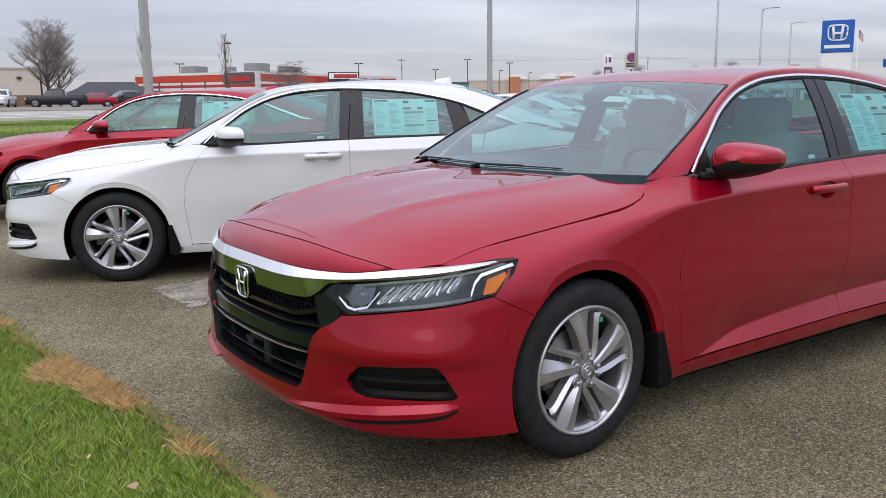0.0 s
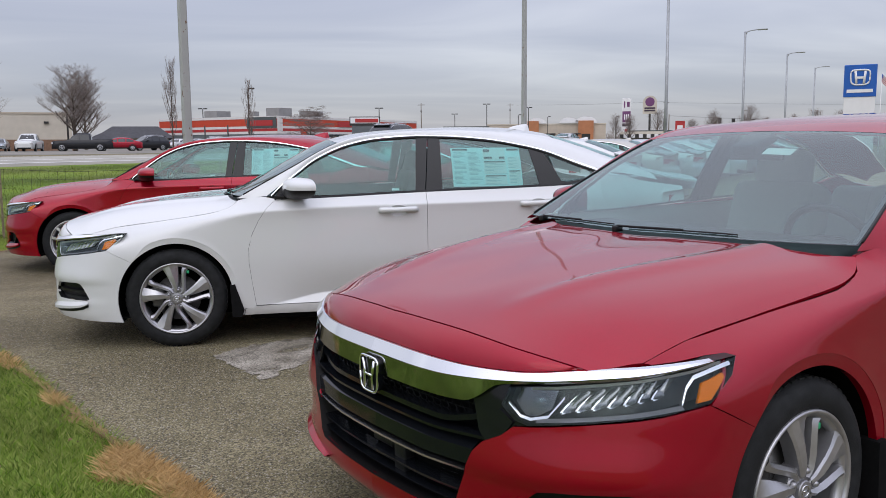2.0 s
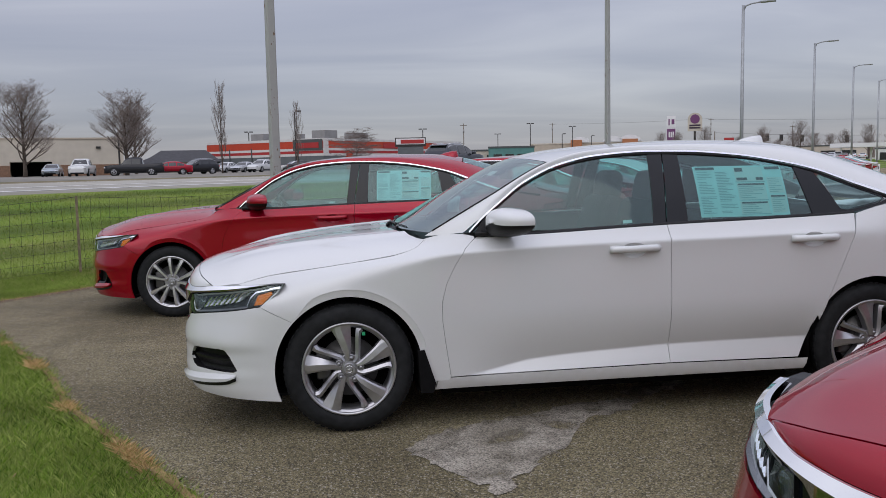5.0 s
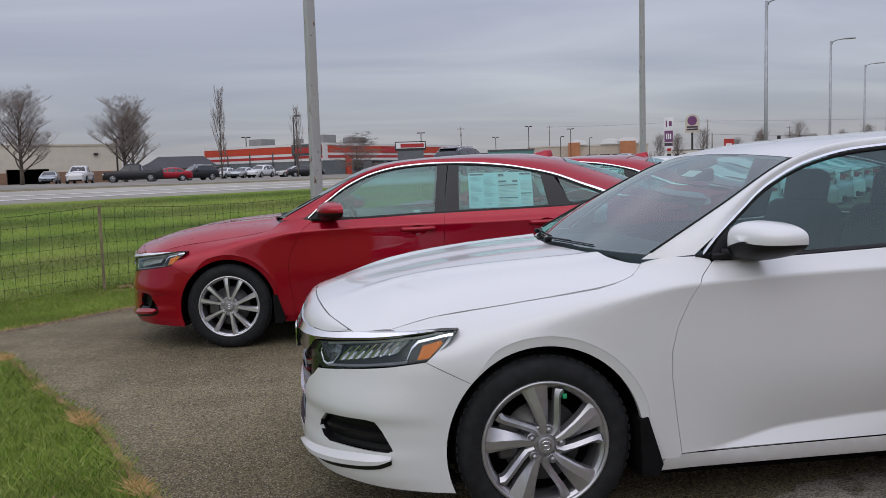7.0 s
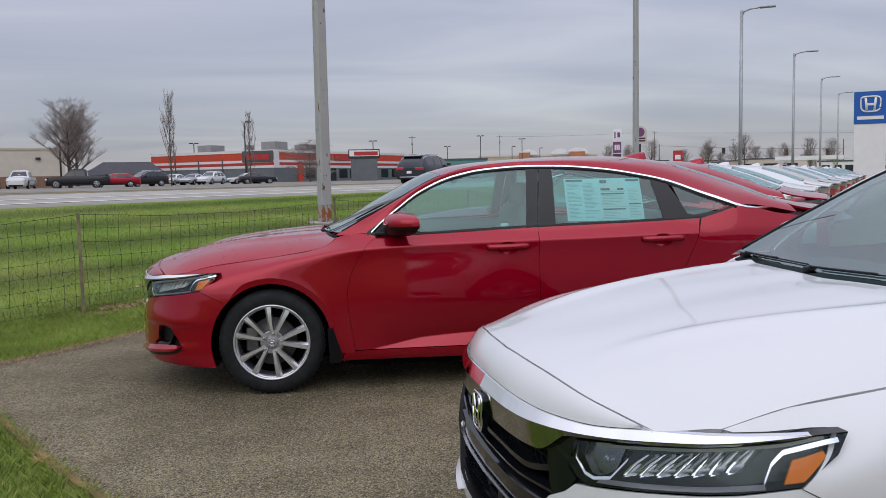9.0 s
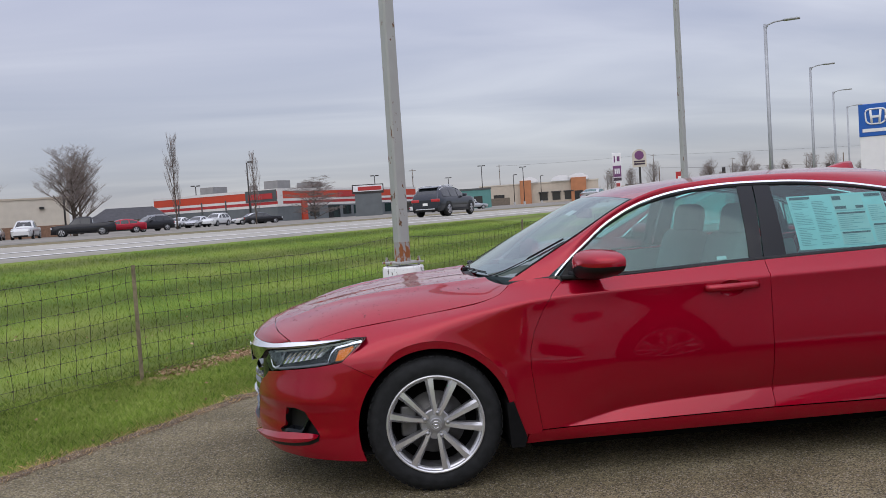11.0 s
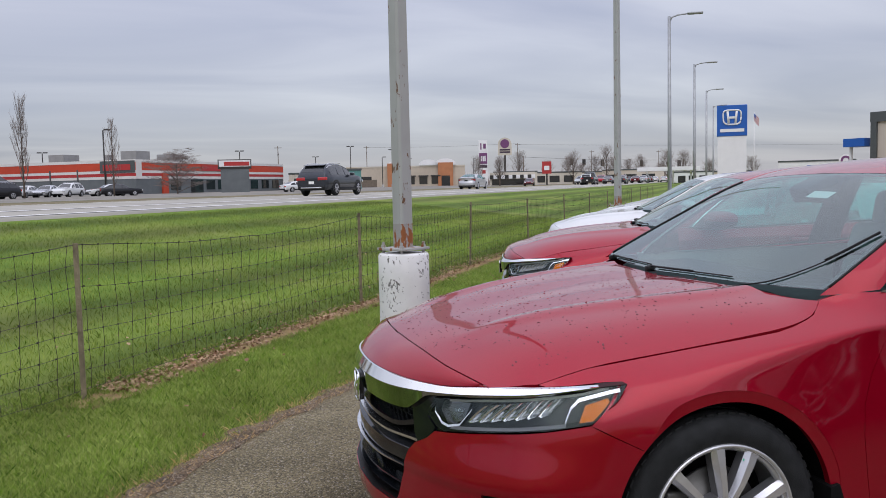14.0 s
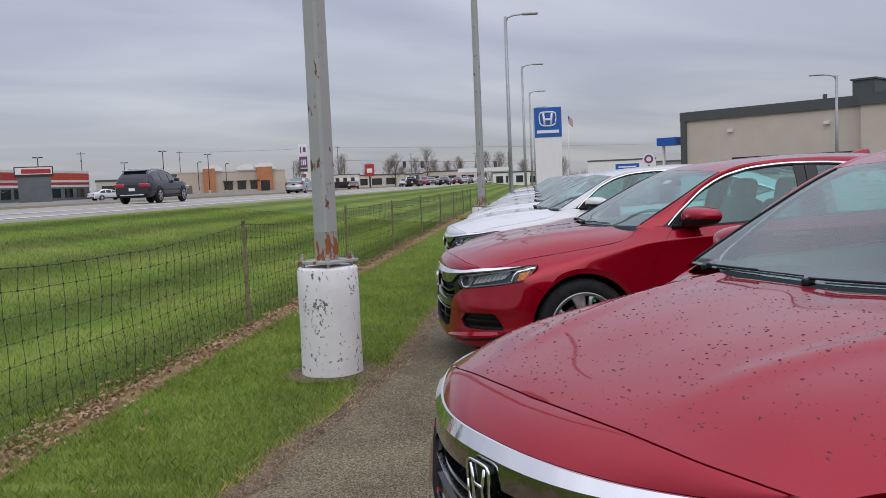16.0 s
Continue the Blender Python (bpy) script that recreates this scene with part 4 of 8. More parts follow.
sb = np.arange(-.2, 34, .15)
bed = new("leaf_bed", mesh_of("leaf_bed", *strip([[(*sn(s, -.24 - .05 * noise.noise((s * 2.1, 1.0, 0)) - .05 * noise.noise((s * 7.0, 2.0, 0))), -.022) for s in sb], [(*sn(s, -.10), -.016) for s in sb], [(*sn(s, .06 + .07 * noise.noise((s * 1.7, 4.0, 0))), -.022) for s in sb]]), M["straw"]))
tagged(bed, "tan bare soil trough along the fence foot", "soil", kind="structure")
scatter("dead_leaves", 6000, by_fence, leaf, M["leaf"], "brown dead leaves drifted along the fence foot", "leaves", 31)
scatter("dead_leaves", 420, stray, leaf, M["leaf"], "scattered dead leaves in the grass", "leaves", 32)


def on_tongue_stray(rnd):
    x, y = off_line(t_line, t_cum, rnd.uniform(.5, 12), -rnd.uniform(.1, 2.2))
    return (x, y, .02)


scatter("dead_leaves", 60, on_tongue_stray, leaf, M["leaf"], "a few dead leaves on the grass tongue", "leaves", 33)


# ---- fence ----
POST_STEP = 4.62
fence = thing("wire_fence", "low rusty woven-wire fence on thin brown steel posts", "fence", Matrix.Identity(4))
rf = random.Random(7)
post_s = [POST_STEP * i for i in range(-3, 12)]
tops = []
for s in post_s:
    x, y = sn(s, 0)
    lx, ly = rf.uniform(-.02, .02), rf.uniform(-.02, .02)
    h = 1.10 + rf.uniform(-.03, .03)
    g = joined(box(-.017, .017, -.004, .004, 0, h), box(-.004, .004, 0, .024, 0, h), *[box(-.006, .006, -.010, -.004, z, z + .02) for z in np.arange(.1, h, .055)])
    mt = Matrix(((1, 0, lx, x), (0, 1, ly, y), (0, 0, 1, -.05), (0, 0, 0, 1))) @ Matrix.Rotation(rf.uniform(-.5, .9), 4, "Z")
    part("post", moved(g, mt), M["post"], fence, smooth=False)
    tops.append((x + lx * h, y + ly * h, h - .06))
LEVELS = [.04, .17, .30, .44, .58, .73, .88, 1.02]
for (s0, a), (s1, b) in zip(zip(post_s, tops), zip(post_s[1:], tops[1:])):
    if s0 > 36:
        nv = 12
    else:
        nv = 31
    sag = rf.uniform(.03, .12) if s0 < 5 else rf.uniform(.01, .05)

    def wire_at(t, lv, a=a, b=b, sag=sag, s0=s0):
        x, y = a[0] + (b[0] - a[0]) * t, a[1] + (b[1] - a[1]) * t
        w = .03 * noise.noise((x * 1.3, y * 1.3, lv * 3))
        q = lv / 1.02
        return (x + NV.x * w, y + NV.y * w, lv - sag * 4 * t * (1 - t) * q + .012 * noise.noise((x * 4, y * 4, lv * 5)))
    g = []
    for lv in LEVELS:
        g.append(tube([wire_at(t, lv) for t in np.linspace(0, 1, 16)], .0021 if lv < 1 else .0031, 3))
    for k in range(nv):
        t = (k + .5) / nv
        g.append(tube([wire_at(t + .006 * noise.noise((k, lv * 9, s0)), lv) for lv in LEVELS], .0019, 3))
        if s0 < 20:
            for lv in LEVELS[1:]:
                c = wire_at(t, lv)
                g.append(box(c[0] - .005, c[0] + .005, c[1] - .005, c[1] + .005, c[2] - .005, c[2] + .005))
    part("wire_mesh", joined(*g), M["steel_wire"], fence, smooth=False)


# ---- lamp posts ----
def old_pole(x, y, turn, lab):
    """Square painted steel pole bolted on a white concrete drum."""
    p = thing("lamp_pole", lab, "lamp pole", pose(x, y, 0, 0, 0, turn), "old poles by the fence")
    R = .222
    drum = lathe([(R + .006, -.1), (R + .004, .05), (R, .30), (R + .002, .55), (R, .755), (R - .012, .772), (0, .776)], 40, "z")
    part("concrete_base", drum, M["white_base"], p, "chipped white-painted concrete drum")
    part("base_plate", box(-.165, .165, -.165, .165, .800, .822, .004), M["pole_rust"], p)
    for sx in (-1, 1):
        for sy in (-1, 1):
            b = part("anchor_bolt", moved(joined(lathe([(.012, .77), (.012, .87), (0, .872)], 8, "z"), lathe([(.022, .822), (.022, .842), (.013, .843)], 6, "z")), Matrix.Translation((sx * .125, sy * .125, 0))), M["pole_rust"], p, smooth=False)

    def ring(z, w, c=.02):
        return [(w, w - c, z), (w - c, w, z), (-w + c, w, z), (-w, w - c, z), (-w, -w + c, z), (-w + c, -w, z), (w - c, -w, z), (w, -w + c, z)]

    def column(zs):
        vs, fs = [], []
        for z in zs:
            vs += ring(z, .072 - .0022 * z)
        for i in range(len(zs) - 1):
            for k in range(8):
                q = (k + 1) % 8
                fs.append((i * 8 + k, i * 8 + q, i * 8 + 8 + q, i * 8 + 8 + k))
        return vs, fs
    part("pole_foot", column([.82, 1.03]), M["foot_rust"], p, "rust-eaten pole foot", smooth=False)
    part("pole", column([1.03, 3, 5, 7, 9.5]), M["pole"], p, smooth=False)
    part("hand_hole_cover", box(.068, .078, -.035, .035, 1.12, 1.32, .003), M["galv"], p)
    return p


old_pole(-.87, 8.80, 22, "grey rust-streaked steel lamp pole on a white concrete drum")
old_pole(7.64, 18.73, 22, "grey steel lamp pole on a white concrete drum")


def lot_lamp(x, y, h, turn, z=0.0):
    p = thing("street_lamp", "tall galvanised lamp post with one curved arm", "street lamp", pose(x, y, z, 0, 0, turn), "lamps along the lot")
    part("concrete_base", lathe([(.30, -.1), (.30, .72), (.28, .74), (0, .74)], 24, "z"), M["white_base"], p)
    part("pole", joined(lathe([(.085, .74), (.075, 3), (.062, h)], 14, "z", True), box(-.16, .16, -.16, .16, .74, .77)), M["galv"], p)
    part("arm", tube([(0, 0, h - .25), (.10, 0, h - .04), (.35, 0, h + .04), (.75, 0, h + .07)], .035, 8), M["galv"], p)
    part("lamp_head", box(.70, 1.30, -.13, .13, h + .03, h + .10, .02), M["galv"], p)


for lx, ly, lh in ((17.62, 30.59, 7.9), (28.9, 43.8, 8.2), (40.1, 57.0, 8.35), (52.2, 71.4, 8.65)):
    lot_lamp(lx, ly, lh, -35)


# ---- the sedan: x runs back from the front axle, the driver's side is -y ----
def side_at(x, z):
    return x, -side(x, z), z


def side_off(d):
    return lambda x, z: (x, -(side(x, z) + d), z)


def nose_off(d):
    """The nose surface moved inwards by d."""
    def f(s, z):
        x, y, zz = nose(s, z)
        x1, y1, _ = nose(np.asarray(s) + 0.004, z)
        x0, y0, _ = nose(np.asarray(s) - 0.004, z)
        tx, ty = x1 - x0, y1 - y0
        l = np.hypot(tx, ty)
        return x + ty / l * d, -(y - tx / l * d), zz
    return f


def hood_at(x, y):
    return x, -np.asarray(y), hood(x, y)


def top_at(x, y):
    return x, -np.asarray(y), top(x, y)


tail_plan = spl([0, .2, .4, .6, .74, .84, .90, .925], [3.955, 3.945, 3.915, 3.85, 3.74, 3.60, 3.42, 3.25])


def tail_at(y, z):
    y = np.asarray(y, float)
    z = np.asarray(z, float)
    d = spl([.15, .25, .45, .68, .72, .95, 1.06], [.10, .02, 0, .015, .07, .085, .05])(z)
    return tail_plan(np.abs(y)) - d * step(.93, .75, np.abs(y)), -y, z


HOODLINE = [(-.54, .759), (-.46, .780), (-.383, .798), (-.1, .834), (.12, .865), (.22, .880), (.28, .894), (.33, .910), (.36, .922), (.39, .944), (.409, .962)]
DOORCUT = [(.655, .962), (.60, .915), (.545, .835), (.498, .74), (.474, .648), (.474, .55), (.487, .443), (.513, .262)]
REARCUT = [(2.745, 1.03), (2.70, .90), (2.63, .74), (2.56, .58), (2.515, .47)]
LAMP_TOP = [(.575, .690), (.66, .700), (.80, .716), (.96, .732), (1.10, .748), (1.18, .7625), (1.258, .7655)]
LAMP_BOT = [(1.258, .7655), (1.222, .724), (1.135, .661), (1.0, .640), (.81, .619), (.64, .5975), (.60, .607), (.556, .640), (.575, .690)]
WIN_TOP = [(.63, .985), (.70, 1.052), (.80, 1.130), (.937, 1.228), (1.153, 1.322), (1.371, 1.366), (1.653, 1.383), (1.85, 1.380), (2.134, 1.358), (2.427, 1.307), (2.56, 1.272), (2.78, 1.185), (2.99, 1.106)]
CHROME_TOP = ([0, .2, .4, .58, .80, .986, 1.165], [.728, .726, .722, .726, .746, .7545, .764])
CHROME_RIDGE = ([0, .31, .49, .59, .84, 1.0, 1.165], [.690, .688, .697, .705, .728, .742, .762])
CHROME_LOW = ([0, .31, .44, .48, .54, .60, .84, 1.0, 1.165], [.624, .624, .632, .650, .690, .699, .722, .737, .760])


def cup_ring(cx, cz):
    return [(cx + .068 * math.cos(t), cz + .040 * math.sin(t)) for t in np.linspace(0, 2 * math.pi, 24, endpoint=False)]


def twin(name, geo, mat, parent, label="", smooth=True):
    """The same part on either side of the car."""
    part(name, geo, mat, parent, label, smooth)
    return part(name, mirrored(geo), mat, parent, label, smooth)


def both(geo):
    return joined(geo, mirrored(geo))


def rim_a():
    """Five broad folded blades, each paired with a slim hooked bar. Outer face at y = 0, facing -y."""
    bright, dark = [], []
    for k in range(5):
        c, w = math.cos(radians(72 * k)), math.sin(radians(72 * k))

        def P(u, v, y):
            return (u * c - v * w, y, u * w + v * c)

        def down(line, d):
            return [(p[0], p[1] + d, p[2]) for p in line]
        # broad blade: a ridge off its middle, one half sinking towards the slot
        out = [P(-.013, .042, .0), P(-.021, .066, -.001), P(-.033, .095, -.002), P(-.045, .125, -.002), P(-.062, .160, .0), P(-.083, .197, .006), P(-.086, .214, .003)]
        out_r = [P(-.008, .042, -.004), P(-.013, .066, -.007), P(-.026, .095, -.008), P(-.037, .126, -.008), P(-.053, .162, -.006), P(-.067, .198, .0), P(-.060, .224, -.002)]
        mid = [P(.001, .042, -.005), P(.002, .066, -.009), P(-.001, .095, -.011), P(-.010, .126, -.011), P(-.022, .162, -.009), P(-.036, .200, -.005), P(-.041, .229, -.003)]
        slot = [P(.004, .042, .003), P(.009, .066, .006), P(.012, .095, .008), P(.013, .126, .010), P(.013, .162, .011), P(.012, .202, .009), P(.012, .231, .0)]
        bright += [strip([out, out_r], False), strip([out_r, mid], False), strip([mid, slot], False)]
        dark += [strip([down(out, .045), out]), strip([slot, down(slot, .038)])]
        # slim bar with a ridge, hooking over at the rim
        left = [P(.018, .036, .003), P(.029, .058, .004), P(.033, .095, .003), P(.034, .130, .002), P(.035, .165, .002), P(.037, .192, .003), P(.041, .206, .004)]
        ridge = [P(.027, .033, -.004), P(.044, .056, -.006), P(.048, .095, -.009), P(.049, .130, -.009), P(.050, .165, -.008), P(.053, .190, -.007), P(.066, .203, -.005)]
        right = [P(.034, .030, .002), P(.056, .055, .002), P(.058, .095, .005), P(.060, .130, .006), P(.061, .162, .007), P(.064, .178, .007), P(.074, .191, .006)]
        bright += [strip([left, ridge], False), strip([ridge, right], False)]
        dark += [strip([down(left, .036), left]), strip([right, down(right, .036)])]
    flange = lathe([(.207, .030), (.209, .016), (.214, .008), (.226, .000), (.235, -.003)], 64)
    return joined(*bright, flange), joined(*dark)


def rim_b():
    """Ten slim straight spokes in five pairs, each with a bevelled flank."""
    bright, dark = [], []
    for k in range(10):
        a = radians(72 * (k // 2) + 79 + (15.5 if k % 2 else -15.5))
        lean = -.006 if k % 2 else .006

        def P(r, off, y):
            off = off + lean * max(0, (.15 - r) / .1)
            return (r * math.cos(a) - off * math.sin(a), y, r * math.sin(a) + off * math.cos(a))
        l = [P(.045, -.012, -.004), P(.12, -.0125, -.011), P(.190, -.0155, -.007), P(.229, -.018, -.002)]
        r = [P(.045, .005, -.004), P(.12, .006, -.011), P(.190, .008, -.007), P(.229, .010, -.002)]
        q = [P(.045, .012, .006), P(.12, .016, .008), P(.190, .021, .010), P(.229, .024, .008)]
        bright.append(strip([l, r], False))
        bright.append(strip([r, q], False))
        lo = [(p[0], .045, p[2]) for p in l]
        lq = [(p[0], .045, p[2]) for p in q]
        dark += [strip([lo, l]), strip([q, lq])]
    flange = lathe([(.211, .020), (.214, .012), (.219, .006), (.228, -.001), (.235, -.003)], 64)
    return joined(*bright, flange), joined(*dark)


def wheel_parts(car, x, style, left):
    """Tyre, rim, disc and cap of one wheel."""
    flip = 1 if left else -1
    m = pose(x, -.905 * flip, .3275) @ (Matrix.Identity(4) if left else pose(0, 0, 0, 0, 0, 180))
    prof = [(.228, .012), (.236, .000), (.243, -.005), (.262, -.012), (.292, -.010), (.310, .000), (.321, .014), (.3265, .032)]
    for i in range(4):
        y = .045 + i * .038
        prof += [(.3275, y), (.3275, y + .030), (.320, y + .031), (.320, y + .037)]
    prof += [(.3275, .197), (.318, .212), (.29, .222), (.225, .210)]
    tyre = part("tyre", lathe(prof, 72), M["rubber"], car, "black tyre with a plain side wall", m=m)
    # shoulder tread blocks
    blocks = []
    for k in range(56):
        a = 2 * math.pi * k / 56
        c, s = math.cos(a), math.sin(a)
        g = box(-.0115, .0115, .017, .036, .312, .3274)
        blocks.append(moved(g, Matrix.Rotation(-a, 4, "Y")))
    part("tread", joined(*blocks), M["rubber"], tyre, smooth=False)
    br, dk = (rim_a if style == "a" else rim_b)()
    shine = M["alloy" if style == "a" else "alloy_bright"]
    rim = part("rim", br, shine, tyre, "machined alloy rim")
    barrel = lathe([(.2355, -.005), (.231, -.008), (.225, -.003), (.220, .012), (.214, .05), (.208, .10), (.212, .19)], 64)
    hub = lathe([(.0, -.009), (.028, -.0085), (.0305, -.006), (.0315, .004), (.045, .006), (.068, .006), (.073, .010), (.076, .05)], 48)
    part("rim_lip", lathe([(.2385, .004), (.2375, -.006), (.234, -.010), (.229, -.0095), (.224, -.005), (.2225, .004)], 64), shine, tyre)
    part("rim_barrel", joined(barrel, dk), M["alloy_dark"], tyre)
    part("hub", hub, M["alloy_dark"], tyre, smooth=False)
    nuts = [moved(joined(lathe([(.0, -.008), (.006, -.0075), (.0095, -.003), (.0095, .010)], 12), lathe([(.0125, .010), (.0135, .004), (.0165, .004), (.0185, .010)], 16)), Matrix.Translation((.058 * math.cos(radians(79 + 72 * k)), -.004, .058 * math.sin(radians(79 + 72 * k))))) for k in range(5)]
    for nut in nuts:
        part("wheel_nut", nut, M["alloy_dark"], tyre)
    ring = tube([(.017 * math.cos(t), -.014, .017 * math.sin(t)) for t in np.linspace(0, 2 * math.pi, 13)], .0022, 5)
    bar = box(-.010, .010, -.0155, -.013, -.002, .002)
    part("cap_mark", moved(joined(ring, bar), Matrix.Translation((0, .005, 0))), M["chrome"], tyre)
    part("brake_disc", lathe([(.0, .055), (.07, .055), (.072, .062), (.150, .062), (.150, .075)], 40), M["disc"], tyre)
    part("brake_caliper", box(-.165, -.085, .045, .105, -.06, .09, .012), M["disc"], tyre)
    if left and x < 1:
        part("clip", box(.068, .084, .004, .012, .165, .183, .002), M["green_clip"], tyre, "small green plastic clip")
    # black disc behind the spokes, painted as the shaded depth of the wheel
    part("well", lathe([(.0, .12), (.216, .12)], 24), M["void"], tyre)


def seat(car, x, y, mat, w=.50):
    base = part("seat", joined(box(x - .28, x + .24, y - w / 2, y + w / 2, .42, .60, .05), moved(box(-.09, .09, y - w / 2, y + w / 2, 0, .62, .06), Matrix.Translation((x + .27, 0, .52)) @ Matrix.Rotation(radians(17), 4, "Y"))), mat, car)
    part("headrest", moved(box(-.06, .06, y - .15, y + .15, 0, .21, .055), Matrix.Translation((x + .435, 0, 1.075)) @ Matrix.Rotation(radians(10), 4, "Y")), mat, base)


def sedan(name, paint, label, m, rim="a", fascia="a", seats="seat_light", sheet_on=True, wet=False, group="cars in the front row", raised=False):
    """A four-door sedan, built panel by panel. fascia: two kinds of lower bumper corner."""
    car = thing(name, label, "car", m, group)
    body, glass = M[paint], M["glass"]
    F = .03
    REACH[0] = .065 if fascia == "b" else 0.0
    crx = np.linspace(.10, 2.75, 90)
    creases = [[(x, float(shoulder_z(x)) + d) for x in crx] for d in (-.014, -.003, .004, .015)]
    ledges = [[(x, float(ledge_z(x)) + d) for x in np.linspace(.56, 2.58, 60)] for d in (-.007, .0, .007)]
    # --- front: bumper, grille, lamps
    S_END = 1.285
    arch = circle_pts(0, .328, .366, 137.5, 203, 16)          # front half of the arch, top to bottom
    hole_edge = [(.598, .590), (.565, .563), (.505, .534), (.474, .502), (.455, .46), (.435, .405), (.405, .325), (.375, .302), (.20, .298), (0, .296)]
    s_of_x = lambda x: float(np.interp(x, PX, nose_len))
    lampline = LAMP_BOT[2:6]
    bump = [(0, .205), (.25, .205), (.45, .212), (.62, .205), (.92, .197), (s_of_x(-.372), .187)]
    bump += [(s_of_x(x), z) for x, z in reversed(arch)]
    bump += [(1.132, .658), (1.0, .638), (.81, .617), (.645, .5955)] + hole_edge
    if fascia == "a":
        fog = [(.622, .372), (.636, .40), (.672, .430), (.72, .437), (.90, .445), (.935, .440), (.965, .405), (1.004, .338), (.985, .330), (.70, .330), (.655, .340)]
    else:
        fog = [(.735, .325), (.775, .345), (.785, .40), (.80, .436), (.87, .440), (.925, .425), (.955, .385), (1.005, .318), (1.0, .300), (.95, .292), (.84, .292), (.76, .305)]
    bumper = part("front_bumper", both(sheet(bump, nose_off(0.0), .02, gap=.0006, holes=[fog])), body, car)
    # lower lip blade and its dark slot
    lip_s = np.linspace(.34, 1.0, 30)
    hz = spl([.34, .55, .7, .95, 1.0], [.247, .285, .304, .322, .318])
    lz = spl([.34, .55, .7, .95, 1.0], [.243, .246, .258, .288, .308])
    ed = nose_off(-.018)
    crv = [np.stack(nose_off(.002)(lip_s, hz(lip_s)), -1), np.stack(ed(lip_s, (hz(lip_s) * .4 + lz(lip_s) * .6)), -1), np.stack(ed(lip_s, lz(lip_s)), -1), np.stack(nose_off(.006)(lip_s, lz(lip_s) - .004), -1)]
    twin("bumper_blade", (strip(crv, smooth_across=False)), body, bumper)
    sl = np.linspace(.5, 1.0, 26)
    twin("bumper_slot", (strip([np.stack(nose_off(-.0035)(sl, lz(sl) - .003), -1), np.stack(nose_off(-.0035)(sl, lz(sl) - .003 - .016 * step(.5, .7, sl)), -1)])), M["black"], bumper)
    # corner vents
    twin("vent", (joined(sheet(fog, nose_off(.035), F, gap=-.004, lip=0), strip([np.stack(nose_off(.0)(*np.array(fog + fog[:1]).T), -1), np.stack(nose_off(.036)(*np.array(fog + fog[:1]).T), -1)]))), M["black"], bumper, "black corner vent")
    if fascia == "a":
        bs = np.linspace(.665, .975, 16)
        twin("vent_bar", (strip([np.stack(nose_off(d)(bs, z + .0 * bs), -1) for d, z in ((.030, .402), (.010, .394), (.010, .384), (.030, .350))], False)), M["black"], bumper)
    else:
        bs = np.linspace(.745, .955, 18)
        hk = .305 + .016 * step(.745, .80, bs) + .075 * step(.885, .955, bs)
        twin("vent_bar", (strip([np.stack(nose_off(d)(bs, hk + z), -1) for d, z in ((.030, .020), (.004, .012), (.002, -.004), (.030, -.012))], False)), M["gloss_black"], bumper)
    # grille
    cav = [(0, .70), (.62, .72), (.66, .58), (.50, .50), (.44, .28), (0, .27)]
    grille = part("grille", both(sheet(cav, nose_off(.075), .05, gap=0, lip=0)), M["void"], car, "black grille with dark bars")
    he = np.array(hole_edge + [(0, .296)])
    part("grille_surround", both(strip([np.stack(nose_off(.0)(*np.array(hole_edge).T), -1), np.stack(nose_off(.08)(*np.array(hole_edge).T), -1)])), M["black"], grille)

    def bar(nm, s_end, z0, z1, proud, deep, mat, up=0.0, s0=0.0):
        s = np.linspace(s0, s_end, 24)
        k = up * step(s_end * .55, s_end, s)
        c = [np.stack(nose_off(d)(s, z + k), -1) for d, z in ((deep, z1), (proud, z1 - .3 * (z1 - z0)), (proud + .004, z0), (deep, z0 - .002))]
        return part(nm, both(strip(c, False)), mat, grille)
    bar("upper_bar", .56, .548, .572, .016, .07, M["gloss_black"], .045)
    bar("grille_bar", .50, .520, .534, .010, .07, M["satin_chrome"] if fascia == "b" else M["gloss_black"], .012)
    bar("shield_panel", .465, .446, .512, .012, .05, M["gloss_black"], .008)
    bar("grille_bar", .455, .428, .440, .004, .07, M["satin_chrome"], .006)
    bar("grille_bar", .435, .362, .376, .016, .07, M["gloss_black"])
    bar("grille_bar", .42, .328, .338, .016, .07, M["gloss_black"])
    part("tow_cover", joined(box(-.86, -.83, -.06, .06, .385, .425, .006), box(-.868, -.83, -.14, -.08, .33, .42, .006)), M["black"], grille)
    # radiator slats behind the lower opening
    for s0, s1, z0 in ((.055, .135, .352), (.29, .385, .345)):
        fins = []
        for k in range(6):
            q = np.linspace(s0, s1, 5)
            fins.append(strip([np.stack(nose_off(.058)(q, z0 + .011 * k + 0 * q), -1), np.stack(nose_off(.050)(q, z0 + .006 + .011 * k + 0 * q), -1)], False))
        twin("radiator", joined(*fins), M["satin_chrome"], grille)
    # mesh behind the upper opening
    cells = []
    for r in range(3):
        for c in range(13):
            s = .02 + c * .035 + (r % 2) * .017
            z = .578 + r * .018
            P = [np.array(nose_off(.055)(s + .017 * math.cos(t), z + .010 * math.sin(t))) for t in np.linspace(0, 2 * math.pi, 7)]
            cells.append(tube(P, .0022, 3))
    part("grille_mesh", both(joined(*cells)), M["gloss_black"], grille)
    # black wing between grille and lamp
    wing = [(.455, .640), (.50, .676), (.575, .694), (.556, .640), (.602, .605), (.642, .596), (.60, .588), (.565, .561), (.505, .532), (.48, .56)]
    twin("grille_wing", (sheet(wing, nose_off(.012), F, lip=.01, gap=0)), M["gloss_black"], grille)
    wing2 = [(.50, .612), (.55, .628), (.595, .600), (.575, .572), (.53, .575)]
